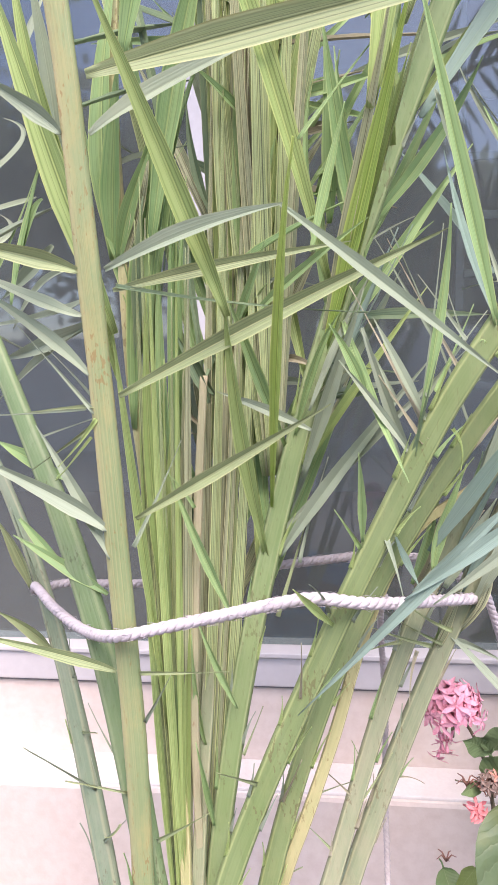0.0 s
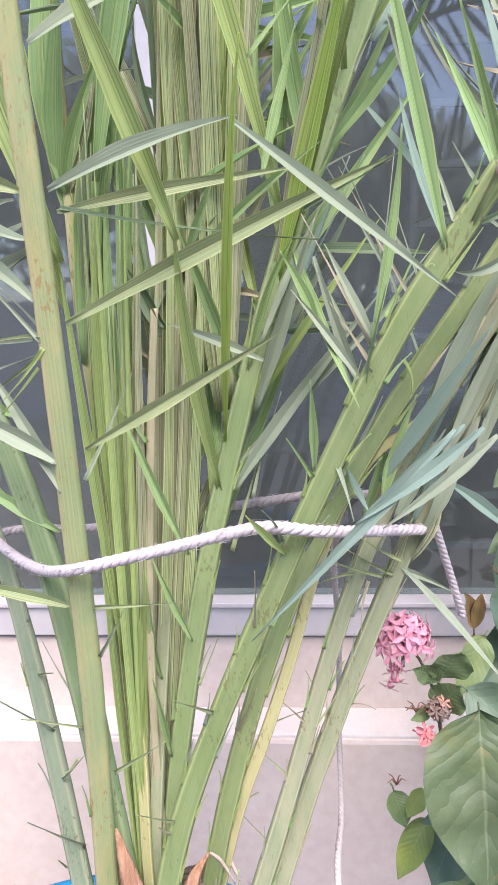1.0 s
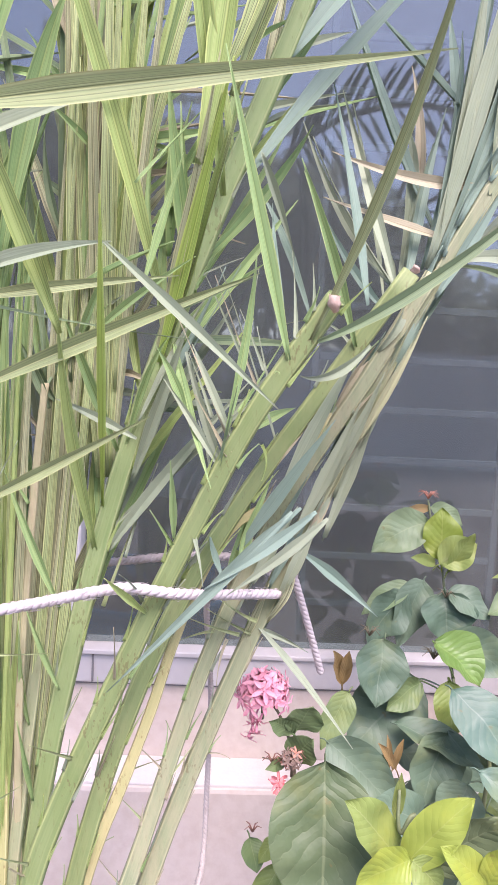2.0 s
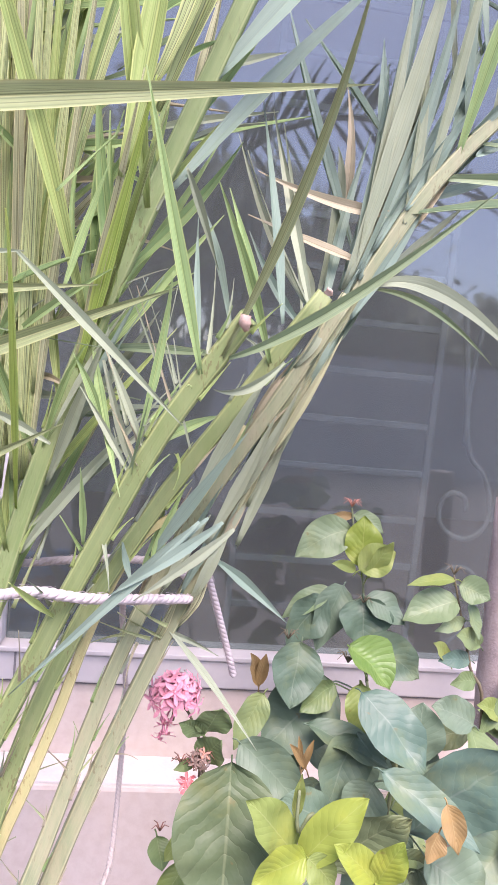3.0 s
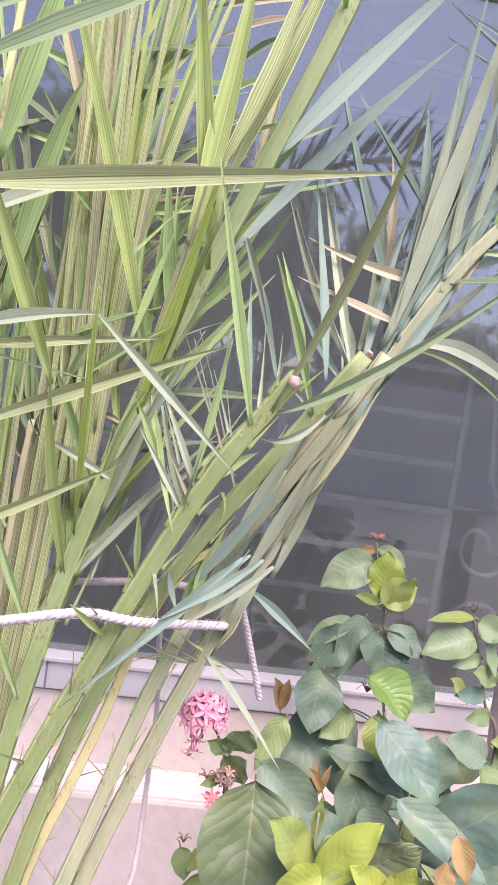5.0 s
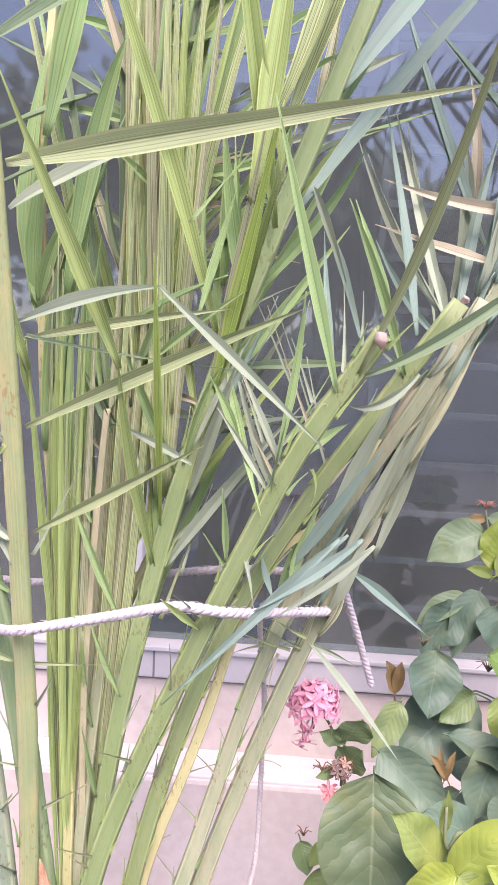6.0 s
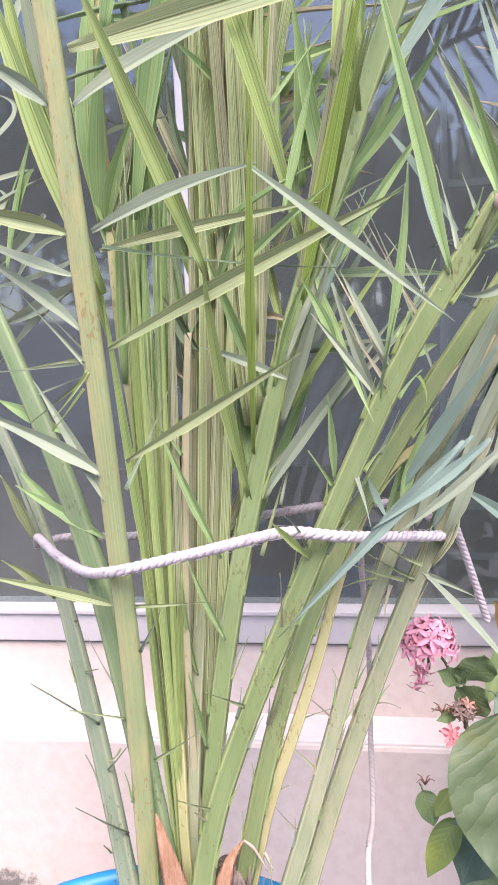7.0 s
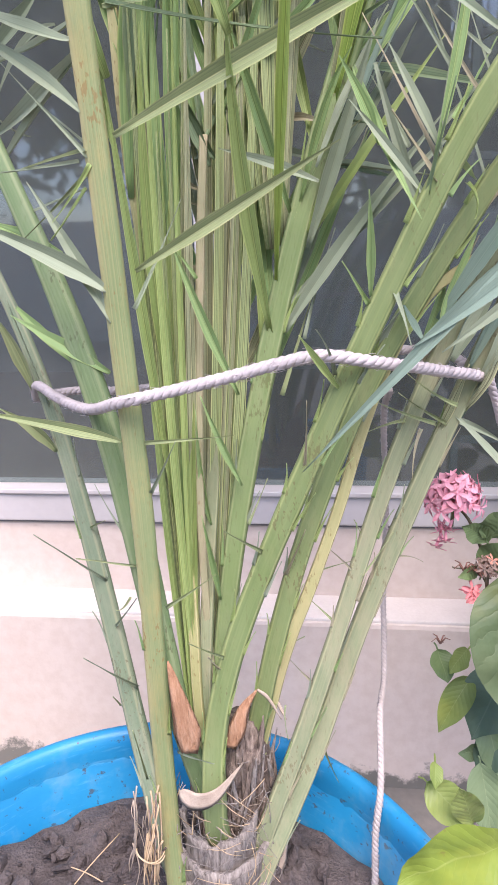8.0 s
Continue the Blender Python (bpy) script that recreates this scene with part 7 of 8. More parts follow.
for k in range(2):
    ring = [Vector((-0.138, 0.032, 0.563)) + Vector((0.015 * math.cos(a), 0.012 * math.sin(a), 0.0022 * k + 0.003 * math.sin(a * 2 + k))) for a in [radians(185 + 17 * j) for j in range(11)]]
    part("straw", tube(bmesh.new(), spline(ring, 20), 0.0009, 5), STRAW, trunk, "", True)
husk([(-0.029, 0.085, 0.540), (-0.033, 0.075, 0.554), (-0.026, 0.075, 0.562), (-0.020, 0.075, 0.552)], 0.003, HUSK, 'husk')
for k in range(40):
    a = random.uniform(2.7, 6.5)
    z = random.uniform(0.49, 0.66)
    g = (z - 0.47) / 0.19
    r = 0.050 - 0.015 * g
    c, lean = Vector((-0.068 + 0.020 * g, 0.115 - 0.008 * g, 0)), random.uniform(-0.35, 0.35)
    line = [c + Vector(((r + flare) * math.cos(a + lean * f), (r + flare) * math.sin(a + lean * f), z + f * 0.055)) for f, flare in ((0, 0.001), (0.5, random.uniform(0.001, 0.005)), (1, random.uniform(0.002, 0.010)))]
    husk(line, random.uniform(0.002, 0.007), FIBRE if k % 3 else SHEATH, "husk_strip", 0.1, k % 2 == 0)
for k in range(300):
    a = random.uniform(2.6, 6.6)
    z = random.uniform(0.48, 0.67)
    g = (z - 0.47) / 0.19
    r = 0.049 - 0.015 * g - 0.012 * max(0.0, g - 0.6) / 0.4
    q = Vector((-0.068 + 0.018 * g + r * math.cos(a), 0.115 + r * math.sin(a), z))
    up = Vector((random.uniform(-1.2, 1.2) * -math.sin(a), random.uniform(-1.2, 1.2) * math.cos(a), random.uniform(-1, 1))).normalized() * random.uniform(0.015, 0.04)
    out = Vector((math.cos(a), math.sin(a), 0)) * random.uniform(0.001, 0.008)
    part("fibre", tube(bmesh.new(), spline([q, q + up * 0.5 + out, q + up + out * 0.3], 5), lambda f: 0.0008 * (1 - 0.6 * f), 4), HUSK if k % 3 == 0 else SHEATH if k % 3 == 1 else FIBRE, trunk, "", True)
for x, y, z, size in ((0.201, -0.028, 1.344, 0.0062), (0.283, 0.040, 1.385, 0.0036)):
    bm = bmesh.new()
    bmesh.ops.create_icosphere(bm, subdivisions=2, radius=size)
    for v in bm.verts:
        v.co = Vector((x + v.co.x, y + v.co.y * 0.9, z + v.co.z * 1.1)) + 0.0030 * Vector((noise.noise(v.co * 260), noise.noise(v.co * 260 + Vector((4, 0, 0))), noise.noise(v.co * 260 + Vector((9, 0, 0)))))
    part("cut_end", bm, CUT, palm, "pale pink cut end of a frond", True)

# ---- rope ----
rope = tagged(new("rope"), "white twisted cotton rope tied round the palm fronds", "rope")
rope.location = (0, -0.02, 1.07)
bpy.context.view_layer.update()


def twisted(name, points, radius, count):
    """Three strands laid round each other along the line."""
    path = spline(points, count)
    rows = frames_along(path, Vector((0.2, -0.6, 0.8)))
    run = 0.0
    turns = []
    for i, q in enumerate(path):
        run += (q - path[i - 1]).length if i else 0
        turns.append(run / (radius * 4.4) * 2 * math.pi)
    bm = bmesh.new()
    for strand in range(3):
        line = []
        for (q, t, s, o), a in zip(rows, turns):
            b = a + strand * 2 * math.pi / 3
            line.append(q + radius * 0.40 * (s * math.cos(b) + o * math.sin(b)))
        tube(bm, line, radius * 0.64, 8)
    for k in range(int(len(path) * 0.6)):
        i = random.randrange(len(path))
        q, t, s, o = rows[i]
        a = random.uniform(0, 6.3)
        d = s * math.cos(a) + o * math.sin(a)
        tube(bm, [q + d * radius * 0.9, q + d * radius * 1.15 + t * radius * random.uniform(-1, 1), q + d * radius * 1.3 + t * radius * random.uniform(-2, 2)], radius * 0.04, 3, False)
    return part(name, bm, ROPE if radius > 0.004 else TAIL_ROPE, rope, "", True)


twisted("rope_loop", [(-0.307, 0.250, 1.005), (-0.271, 0.180, 1.034), (-0.223, 0.120, 1.032), (-0.174, 0.070, 1.032), (-0.128, 0.020, 1.049), (-0.081, 0.020, 1.059), (-0.034, 0.020, 1.070), (0.008, 0.018, 1.081), (0.040, 0.015, 1.087), (0.081, 0.025, 1.080), (0.124, 0.060, 1.069), (0.146, 0.084, 1.062), (0.174, 0.108, 1.055), (0.191, 0.132, 1.048), (0.197, 0.166, 1.044)], 0.0052, 420)
twisted("rope_back", [(0.197, 0.166, 1.044), (0.160, 0.205, 1.062), (0.088, 0.220, 1.061), (0.037, 0.225, 1.054), (-0.020, 0.235, 1.043), (-0.175, 0.250, 1.016), (-0.263, 0.260, 1.012), (-0.307, 0.250, 1.005)], 0.0050, 300)
twisted("rope_tail", [(0.196, 0.160, 1.040), (0.198, 0.176, 1.058), (0.203, 0.196, 1.066), (0.212, 0.208, 1.042), (0.230, 0.218, 0.990), (0.248, 0.226, 0.936), (0.255, 0.230, 0.914)], 0.0046, 130)
twisted("rope_tail", [(0.111, 0.200, 1.023), (0.108, 0.230, 0.985), (0.118, 0.280, 0.857), (0.119, 0.290, 0.731), (0.118, 0.240, 0.650), (0.108, 0.175, 0.641), (0.105, 0.110, 0.597), (0.099, 0.090, 0.546), (0.099, 0.080, 0.502), (0.098, 0.075, 0.475)], 0.0039, 300)

# ---- flowering shrubs ----
def broad_leaf(plant, colour, base, tip, width, turn, droop, fold=0.30, joint=None, stalk=0.012):
    """A shrub leaf: oval, pointed, cupped along a sunken midrib, bent along its length, on a short stalk."""
    b, t = Vector(base), Vector(tip)
    d = t - b
    length = d.length
    path = []
    rows = 12
    bend = Vector((0.0, -0.5, 1.0)).normalized()
    for i in range(rows + 1):
        f = i / rows
        path.append(b + d * f + bend * (droop * length * 4 * f * (1 - f)))
    bm = bmesh.new()
    uvl = bm.loops.layers.uv.new("UVMap")
    rings = []
    for i, (q, tan, s, o) in enumerate(frames_along(path, Vector((0.0, -1, 0.45)))):
        f = i / rows
        w = 0.5 * width * 2.75 * f ** 0.66 * (1 - f) ** 0.84 * (1 - 0.30 * max(0.0, (f - 0.72) / 0.28)) if 0 < f < 1 else 0.0006
        a = radians(turn)
        s2, o2 = s * math.cos(a) + o * math.sin(a), o * math.cos(a) - s * math.sin(a)
        ring = []
        for k in range(7):
            u = k / 3 - 1
            wave = 0.050 * width * math.sin(f * 15 + 2.2 * u + length * 900) * abs(u) ** 1.5 + 0.11 * width * noise.noise((q + s2 * w * u) * 34)
            ring.append(q + s2 * w * u + o2 * (fold * w * abs(u) ** 1.2 + wave - 0.08 * w))
        rings.append([bm.verts.new(v) for v in ring] + [bm.verts.new(v - o2 * 0.0004) for v in ring[1:-1][::-1]])
    across = (0, 1 / 6, 2 / 6, 0.5, 4 / 6, 5 / 6, 1, 5 / 6, 4 / 6, 0.5, 2 / 6, 1 / 6)
    for i, (ra, rb) in enumerate(zip(rings, rings[1:])):
        for k in range(12):
            j = (k + 1) % 12
            va, vb, vc, vd = (ra[k], k, i), (ra[j], j, i), (rb[j], j, i + 1), (rb[k], k, i + 1)
            for three in (((va, vb, vc), (va, vc, vd)) if k < 6 else ((va, vb, vd), (vb, vc, vd))):
                face = bm.faces.new([v for v, _, _ in three])
                for loop, (_, u, row) in zip(face.loops, three):
                    loop[uvl].uv = (across[u], row / rows)
    crisp(bm, rings, (0, 6))
    if joint:
        j = Vector(joint)
        tube(bm, spline([j, j.lerp(b, 0.5) + Vector((0, 0, 0.006)), b - d.normalized() * 0.004, b + d * 0.03], 9), 0.0014, 5)
    elif stalk:
        tube(bm, [b - d.normalized() * stalk - Vector((0, 0, stalk * 0.4)), b - d.normalized() * stalk * 0.4, b + d * 0.03], 0.0011, 5)
    return part("leaf", bm, SHRUB[colour], plant, "", True)


def stem(plant, points, low, high, mat=None):
    return part("stem", tube(bmesh.new(), spline(points, 24), lambda f: low + (high - low) * f, 7), mat or TWIG, plant, "", True)


def floret(parent, at, facing, size, mat):
    """A small star flower: a thin tube and five narrow petals."""
    n = Vector(facing).normalized()
    s = n.orthogonal().normalized()
    o = n.cross(s)
    bm = bmesh.new()
    c = Vector(at)
    tube(bm, [c - n * size * 1.6, c - n * size * 0.7, c], lambda f: size * (0.09 + 0.1 * f), 5)
    spin = random.uniform(0, 6)
    for k in range(5):
        a = spin + 2 * math.pi * k / 5 + random.uniform(-0.15, 0.15)
        d = s * math.cos(a) + o * math.sin(a)
        e = n.cross(d)
        curl = random.uniform(-0.25, 0.25)
        mid = [c + d * size * 0.12, c + d * size * 0.5 + n * size * 0.10, c + d * size * 0.85 + n * size * curl * 0.6, c + d * size * 1.12 + n * size * curl]
        wide = (0.07, 0.17, 0.17, 0.02)
        rows = [[bm.verts.new(q - e * size * w + n * size * 0.05), bm.verts.new(q), bm.verts.new(q + e * size * w + n * size * 0.05)] for q, w in zip(mid, wide)]
        for ra, rb in zip(rows, rows[1:]):
            bm.faces.new((ra[0], ra[1], rb[1], rb[0]))
            bm.faces.new((ra[1], ra[2], rb[2], rb[1]))
    return part("floret", bm, mat, parent, "", True)


def plant_root(name, x, y, label, category):
    ob = tagged(new(name), label, category)
    ob.location = (x, y, GROUND)
    bpy.context.view_layer.update()
    return ob


shrub = plant_root("shrub", 0.48, 0.42, "leafy shrub with large dark and lime-green leaves below a window", "shrub")
stem(shrub, [(0.520, 0.450, 0.090), (0.543, 0.360, 0.713), (0.516, 0.440, 0.781), (0.518, 0.520, 0.877), (0.513, 0.550, 0.962), (0.496, 0.570, 1.031), (0.491, 0.590, 1.075)], 0.0034, 0.0018, GREEN_TWIG)
stem(shrub, [(0.420, 0.200, 0.090), (0.355, 0.100, 0.763), (0.324, 0.080, 0.811), (0.323, 0.090, 0.852)], 0.0034, 0.0018, GREEN_TWIG)
broad_leaf(shrub, 'm', (0.490, 0.574, 1.038), (0.386, 0.552, 0.986), 0.075, 3, 0.11)
broad_leaf(shrub, 'o', (0.496, 0.589, 1.061), (0.427, 0.567, 1.047), 0.020, 24, 0.07)
broad_leaf(shrub, 'm', (0.496, 0.590, 1.063), (0.549, 0.568, 1.037), 0.032, 7, 0.11)
broad_leaf(shrub, 'Y', (0.506, 0.535, 0.978), (0.508, 0.562, 1.068), 0.070, 8, 0.02, 0.15)
broad_leaf(shrub, 'y', (0.499, 0.528, 0.976), (0.562, 0.530, 1.014), 0.062, 7, 0.05)
broad_leaf(shrub, 'y', (0.495, 0.533, 0.972), (0.444, 0.511, 0.990), 0.021, 14, 0.10)
broad_leaf(shrub, 'y', (0.516, 0.528, 0.965), (0.548, 0.506, 1.037), 0.035, -19, 0.07)
broad_leaf(shrub, 'm', (0.449, 0.519, 0.943), (0.364, 0.497, 0.893), 0.042, -16, 0.04)
broad_leaf(shrub, 'd', (0.440, 0.506, 0.928), (0.373, 0.484, 0.848), 0.076, 19, 0.09)
broad_leaf(shrub, 'd', (0.472, 0.521, 0.949), (0.428, 0.499, 0.838), 0.072, 13, 0.12)
broad_leaf(shrub, 'd', (0.505, 0.506, 0.935), (0.509, 0.484, 0.851), 0.097, 3, 0.09)
broad_leaf(shrub, 'd', (0.510, 0.506, 0.936), (0.576, 0.484, 0.897), 0.055, 14, 0.09)
broad_leaf(shrub, 'd', (0.380, 0.400, 0.893), (0.363, 0.360, 0.802), 0.084, 8, 0.05, 0.25)
broad_leaf(shrub, 'd', (0.446, 0.420, 0.818), (0.330, 0.380, 0.717), 0.117, -6, 0.05, 0.35, (0.516, 0.440, 0.781))
broad_leaf(shrub, 'g', (0.440, 0.400, 0.824), (0.381, 0.370, 0.792), 0.048, 20, 0.06, 0.5, (0.519, 0.430, 0.773))
broad_leaf(shrub, 'd', (0.505, 0.470, 0.872), (0.606, 0.460, 0.812), 0.078, -12, 0.06, 0.3, (0.517, 0.480, 0.829))
broad_leaf(shrub, 'v', (0.461, 0.410, 0.884), (0.521, 0.370, 0.835), 0.080, 26, 0.1, 0.7, (0.516, 0.460, 0.805))
broad_leaf(shrub, 'y', (0.473, 0.370, 0.843), (0.474, 0.340, 0.767), 0.052, -14, 0.05, 0.4, (0.523, 0.420, 0.764))
broad_leaf(shrub, 'b', (0.455, 0.310, 0.859), (0.539, 0.240, 0.772), 0.080, 10, 0.07, 0.22)
broad_leaf(shrub, 'd', (0.394, 0.360, 0.779), (0.513, 0.300, 0.745), 0.051, 34, 0.05, 0.5, (0.530, 0.400, 0.747))
broad_leaf(shrub, 'd', (0.494, 0.400, 0.732), (0.467, 0.370, 0.646), 0.082, -10, 0.04, 0.4, (0.536, 0.380, 0.730))
broad_leaf(shrub, 'd', (0.601, 0.420, 0.684), (0.614, 0.450, 0.776), 0.085, 14, 0.06, 0.3, (0.543, 0.360, 0.642))
broad_leaf(shrub, 'd', (0.710, 0.450, 0.738), (0.630, 0.450, 0.770), 0.062, -8, 0.08, 0.3)
broad_leaf(shrub, 'd', (0.688, 0.330, 0.744), (0.558, 0.300, 0.747), 0.058, 30, 0.1, 0.4)
broad_leaf(shrub, 'b', (0.531, 0.260, 0.678), (0.665, 0.220, 0.821), 0.119, -6, 0.08, 0.22, (0.543, 0.360, 0.642))
broad_leaf(shrub, 'b', (0.472, 0.240, 0.783), (0.591, 0.170, 0.717), 0.054, 16, 0.04, 0.4)
broad_leaf(shrub, 'o', (0.532, 0.160, 0.791), (0.544, 0.140, 0.739), 0.031, -12, 0.1, 0.5)
broad_leaf(shrub, 'o', (0.521, 0.150, 0.759), (0.506, 0.140, 0.726), 0.031, 10, 0.1, 0.5)
broad_leaf(shrub, 'q', (0.253, 0.150, 0.845), (0.248, 0.080, 0.687), 0.127, -4, 0.05, 0.2)
broad_leaf(shrub, 'd', (0.282, 0.300, 0.782), (0.376, 0.260, 0.707), 0.078, -12, 0.05, 0.35)
broad_leaf(shrub, 'y', (0.322, 0.085, 0.780), (0.262, 0.070, 0.852), 0.050, -18, 0.08, 0.30)
broad_leaf(shrub, 'Y', (0.326, 0.070, 0.778), (0.390, 0.055, 0.868), 0.047, 22, 0.08, 0.40)
broad_leaf(shrub, 'y', (0.324, 0.100, 0.813), (0.324, 0.090, 0.871), 0.014, 0, 0.02, 0.6)
broad_leaf(shrub, 'Y', (0.332, 0.060, 0.795), (0.272, 0.045, 0.776), 0.048, 10, 0.1, 0.3)
broad_leaf(shrub, 'y', (0.332, 0.060, 0.795), (0.362, 0.050, 0.769), 0.035, -10, 0.1, 0.3)
broad_leaf(shrub, 'Y', (0.408, 0.050, 0.773), (0.353, 0.040, 0.826), 0.036, -10, 0.08, 0.4)
broad_leaf(shrub, 'Y', (0.408, 0.050, 0.773), (0.429, 0.040, 0.830), 0.037, 12, 0.08, 0.4)
broad_leaf(shrub, 'q', (0.403, 0.220, 0.652), (0.499, 0.180, 0.755), 0.086, -10, 0.06, 0.25)
broad_leaf(shrub, 'd', (0.464, 0.330, 0.783), (0.420, 0.300, 0.685), 0.082, 8, 0.05, 0.3, (0.540, 0.370, 0.721))
broad_leaf(shrub, 'd', (0.487, 0.300, 0.723), (0.451, 0.270, 0.674), 0.069, -20, 0.05, 0.4, (0.543, 0.360, 0.685))
broad_leaf(shrub, 'g', (0.322, 0.360, 0.826), (0.279, 0.330, 0.752), 0.049, 12, 0.06, 0.35)
broad_leaf(shrub, 'd', (0.408, 0.240, 0.704), (0.329, 0.220, 0.749), 0.061, -18, 0.05, 0.4)
broad_leaf(shrub, 'd', (0.551, 0.220, 0.664), (0.615, 0.180, 0.632), 0.092, 10, 0.05, 0.3, (0.543, 0.360, 0.628))
broad_leaf(shrub, 'q', (0.512, 0.200, 0.663), (0.418, 0.150, 0.628), 0.088, -8, 0.06, 0.3)
broad_leaf(shrub, 'd', (0.674, 0.240, 0.683), (0.596, 0.200, 0.631), 0.086, -12, 0.06, 0.3)
broad_leaf(shrub, 'd', (0.663, 0.240, 0.700), (0.725, 0.200, 0.648), 0.095, 14, 0.06, 0.3)
broad_leaf(shrub, 'd', (0.412, 0.220, 0.630), (0.378, 0.180, 0.585), 0.082, 6, 0.05, 0.3)
broad_leaf(shrub, 'g', (0.843, 0.560, 0.662), (0.769, 0.550, 0.715), 0.037, -10, 0.08, 0.4)
broad_leaf(shrub, 'g', (0.855, 0.560, 0.663), (0.788, 0.550, 0.675), 0.033, 10, 0.08, 0.4)
broad_leaf(shrub, 'o', (0.318, 0.400, 0.818), (0.298, 0.380, 0.879), 0.024, -20, 0.08, 0.5)
broad_leaf(shrub, 'o', (0.320, 0.400, 0.818), (0.322, 0.380, 0.879), 0.019, 10, 0.08, 0.5)
broad_leaf(shrub, 'o', (0.391, 0.330, 0.725), (0.360, 0.320, 0.770), 0.013, 0, 0.08, 0.5)
broad_leaf(shrub, 'o', (0.386, 0.330, 0.723), (0.396, 0.320, 0.777), 0.011, 20, 0.08, 0.5)
broad_leaf(shrub, 'o', (0.385, 0.340, 0.722), (0.375, 0.330, 0.777), 0.009, 0, 0.08, 0.5)
for k in range(34):
    b = Vector((random.uniform(0.36, 0.84), random.uniform(0.40, 0.60), random.uniform(0.50, 0.73)))
    d = Vector((random.uniform(-1, 1), random.uniform(-0.5, 0.1), random.uniform(-1.0, 0.1))).normalized() * random.uniform(0.07, 0.12)
    broad_leaf(shrub, random.choice("ddqg"), b, b + d, random.uniform(0.05, 0.075), random.randint(-30, 30), 0.06, 0.35)
broad_leaf(shrub, 'Y', (0.219, 0.020, 0.616), (0.112, -0.002, 0.586), 0.071, 9, 0.12)
broad_leaf(shrub, 'y', (0.156, 0.120, 0.594), (0.204, 0.098, 0.555), 0.044, -5, 0.05)
broad_leaf(shrub, 'y', (0.164, 0.120, 0.621), (0.162, 0.098, 0.604), 0.017, 20, 0.11)
broad_leaf(shrub, 'd', (0.257, 0.200, 0.692), (0.216, 0.178, 0.606), 0.067, -23, 0.07)
broad_leaf(shrub, 'y', (0.203, 0.100, 0.560), (0.182, 0.078, 0.627), 0.035, 10, 0.07)
broad_leaf(shrub, 'm', (0.220, 0.150, 0.598), (0.234, 0.128, 0.509), 0.043, -8, 0.07)
broad_leaf(shrub, 'd', (0.266, 0.200, 0.615), (0.226, 0.178, 0.552), 0.046, -24, 0.05)
for k in range(11):
    a = 2.4 * k
    c = Vector((0.491, 0.590, 1.078))
    part("withered_flower", tube(bmesh.new(), [c, c + Vector((0.5 * math.cos(a), 0.5 * math.sin(a), 0.7)) * 0.018, c + Vector((math.cos(a), math.sin(a), 0.5 + 0.3 * math.sin(k))) * 0.018], lambda f: 0.0012 * (1 - 0.6 * f), 4), FADED_RED, shrub, "", True)
for k in range(9):
    a = 2.4 * k
    c = Vector((0.371, 0.460, 0.872))
    part("withered_flower", tube(bmesh.new(), [c, c + Vector((0.5 * math.cos(a), 0.5 * math.sin(a), 0.7)) * 0.018, c + Vector((math.cos(a), math.sin(a), 0.5 + 0.3 * math.sin(k))) * 0.018], lambda f: 0.0012 * (1 - 0.6 * f), 4), TWIG, shrub, "", True)
for k in range(12):
    a = 2.4 * k
    c = Vector((0.465, 0.420, 0.854))
    part("withered_flower", tube(bmesh.new(), [c, c + Vector((0.5 * math.cos(a), 0.5 * math.sin(a), 0.7)) * 0.020, c + Vector((math.cos(a), math.sin(a), 0.5 + 0.3 * math.sin(k))) * 0.020], lambda f: 0.0012 * (1 - 0.6 * f), 4), TWIG, shrub, "", True)
for k in range(6):
    a = 2.4 * k
    c = Vector((0.505, 0.500, 0.927))
    part("withered_flower", tube(bmesh.new(), [c, c + Vector((0.5 * math.cos(a), 0.5 * math.sin(a), 0.7)) * 0.016, c + Vector((math.cos(a), math.sin(a), 0.5 + 0.3 * math.sin(k))) * 0.016], lambda f: 0.0012 * (1 - 0.6 * f), 4), TWIG, shrub, "", True)
side_shrub = plant_root("shrub", 0.72, 0.5, "thin upright shrub with a few pale green leaves beside a post", "shrub")
stem(side_shrub, [(0.740, 0.500, 0.090), (0.753, 0.500, 0.694), (0.715, 0.500, 0.821), (0.685, 0.500, 0.915), (0.662, 0.500, 0.987)], 0.0040, 0.0016)
broad_leaf(side_shrub, 'm', (0.676, 0.500, 0.941), (0.570, 0.478, 0.907), 0.067, -21, 0.07)
broad_leaf(side_shrub, 'y', (0.667, 0.500, 0.979), (0.571, 0.478, 0.970), 0.023, -23, 0.05)
broad_leaf(side_shrub, 'm', (0.674, 0.500, 0.969), (0.723, 0.478, 0.952), 0.053, -4, 0.09)
broad_leaf(side_shrub, 'y', (0.676, 0.500, 0.826), (0.632, 0.478, 0.871), 0.030, -17, 0.07)
broad_leaf(side_shrub, 'g', (0.727, 0.500, 0.860), (0.670, 0.478, 0.887), 0.040, 8, 0.11)
broad_leaf(side_shrub, 'g', (0.731, 0.500, 0.793), (0.672, 0.478, 0.796), 0.035, 8, 0.11)
broad_leaf(side_shrub, 'm', (0.695, 0.500, 0.905), (0.631, 0.478, 0.891), 0.028, 19, 0.07)
broad_leaf(side_shrub, 'b', (0.713, 0.500, 0.832), (0.645, 0.478, 0.838), 0.033, 6, 0.08)
broad_leaf(side_shrub, 'm', (0.698, 0.500, 0.938), (0.713, 0.478, 0.880), 0.028, 19, 0.04)
broad_leaf(side_shrub, 'y', (0.791, 0.500, 0.731), (0.726, 0.478, 0.761), 0.040, -11, 0.07)
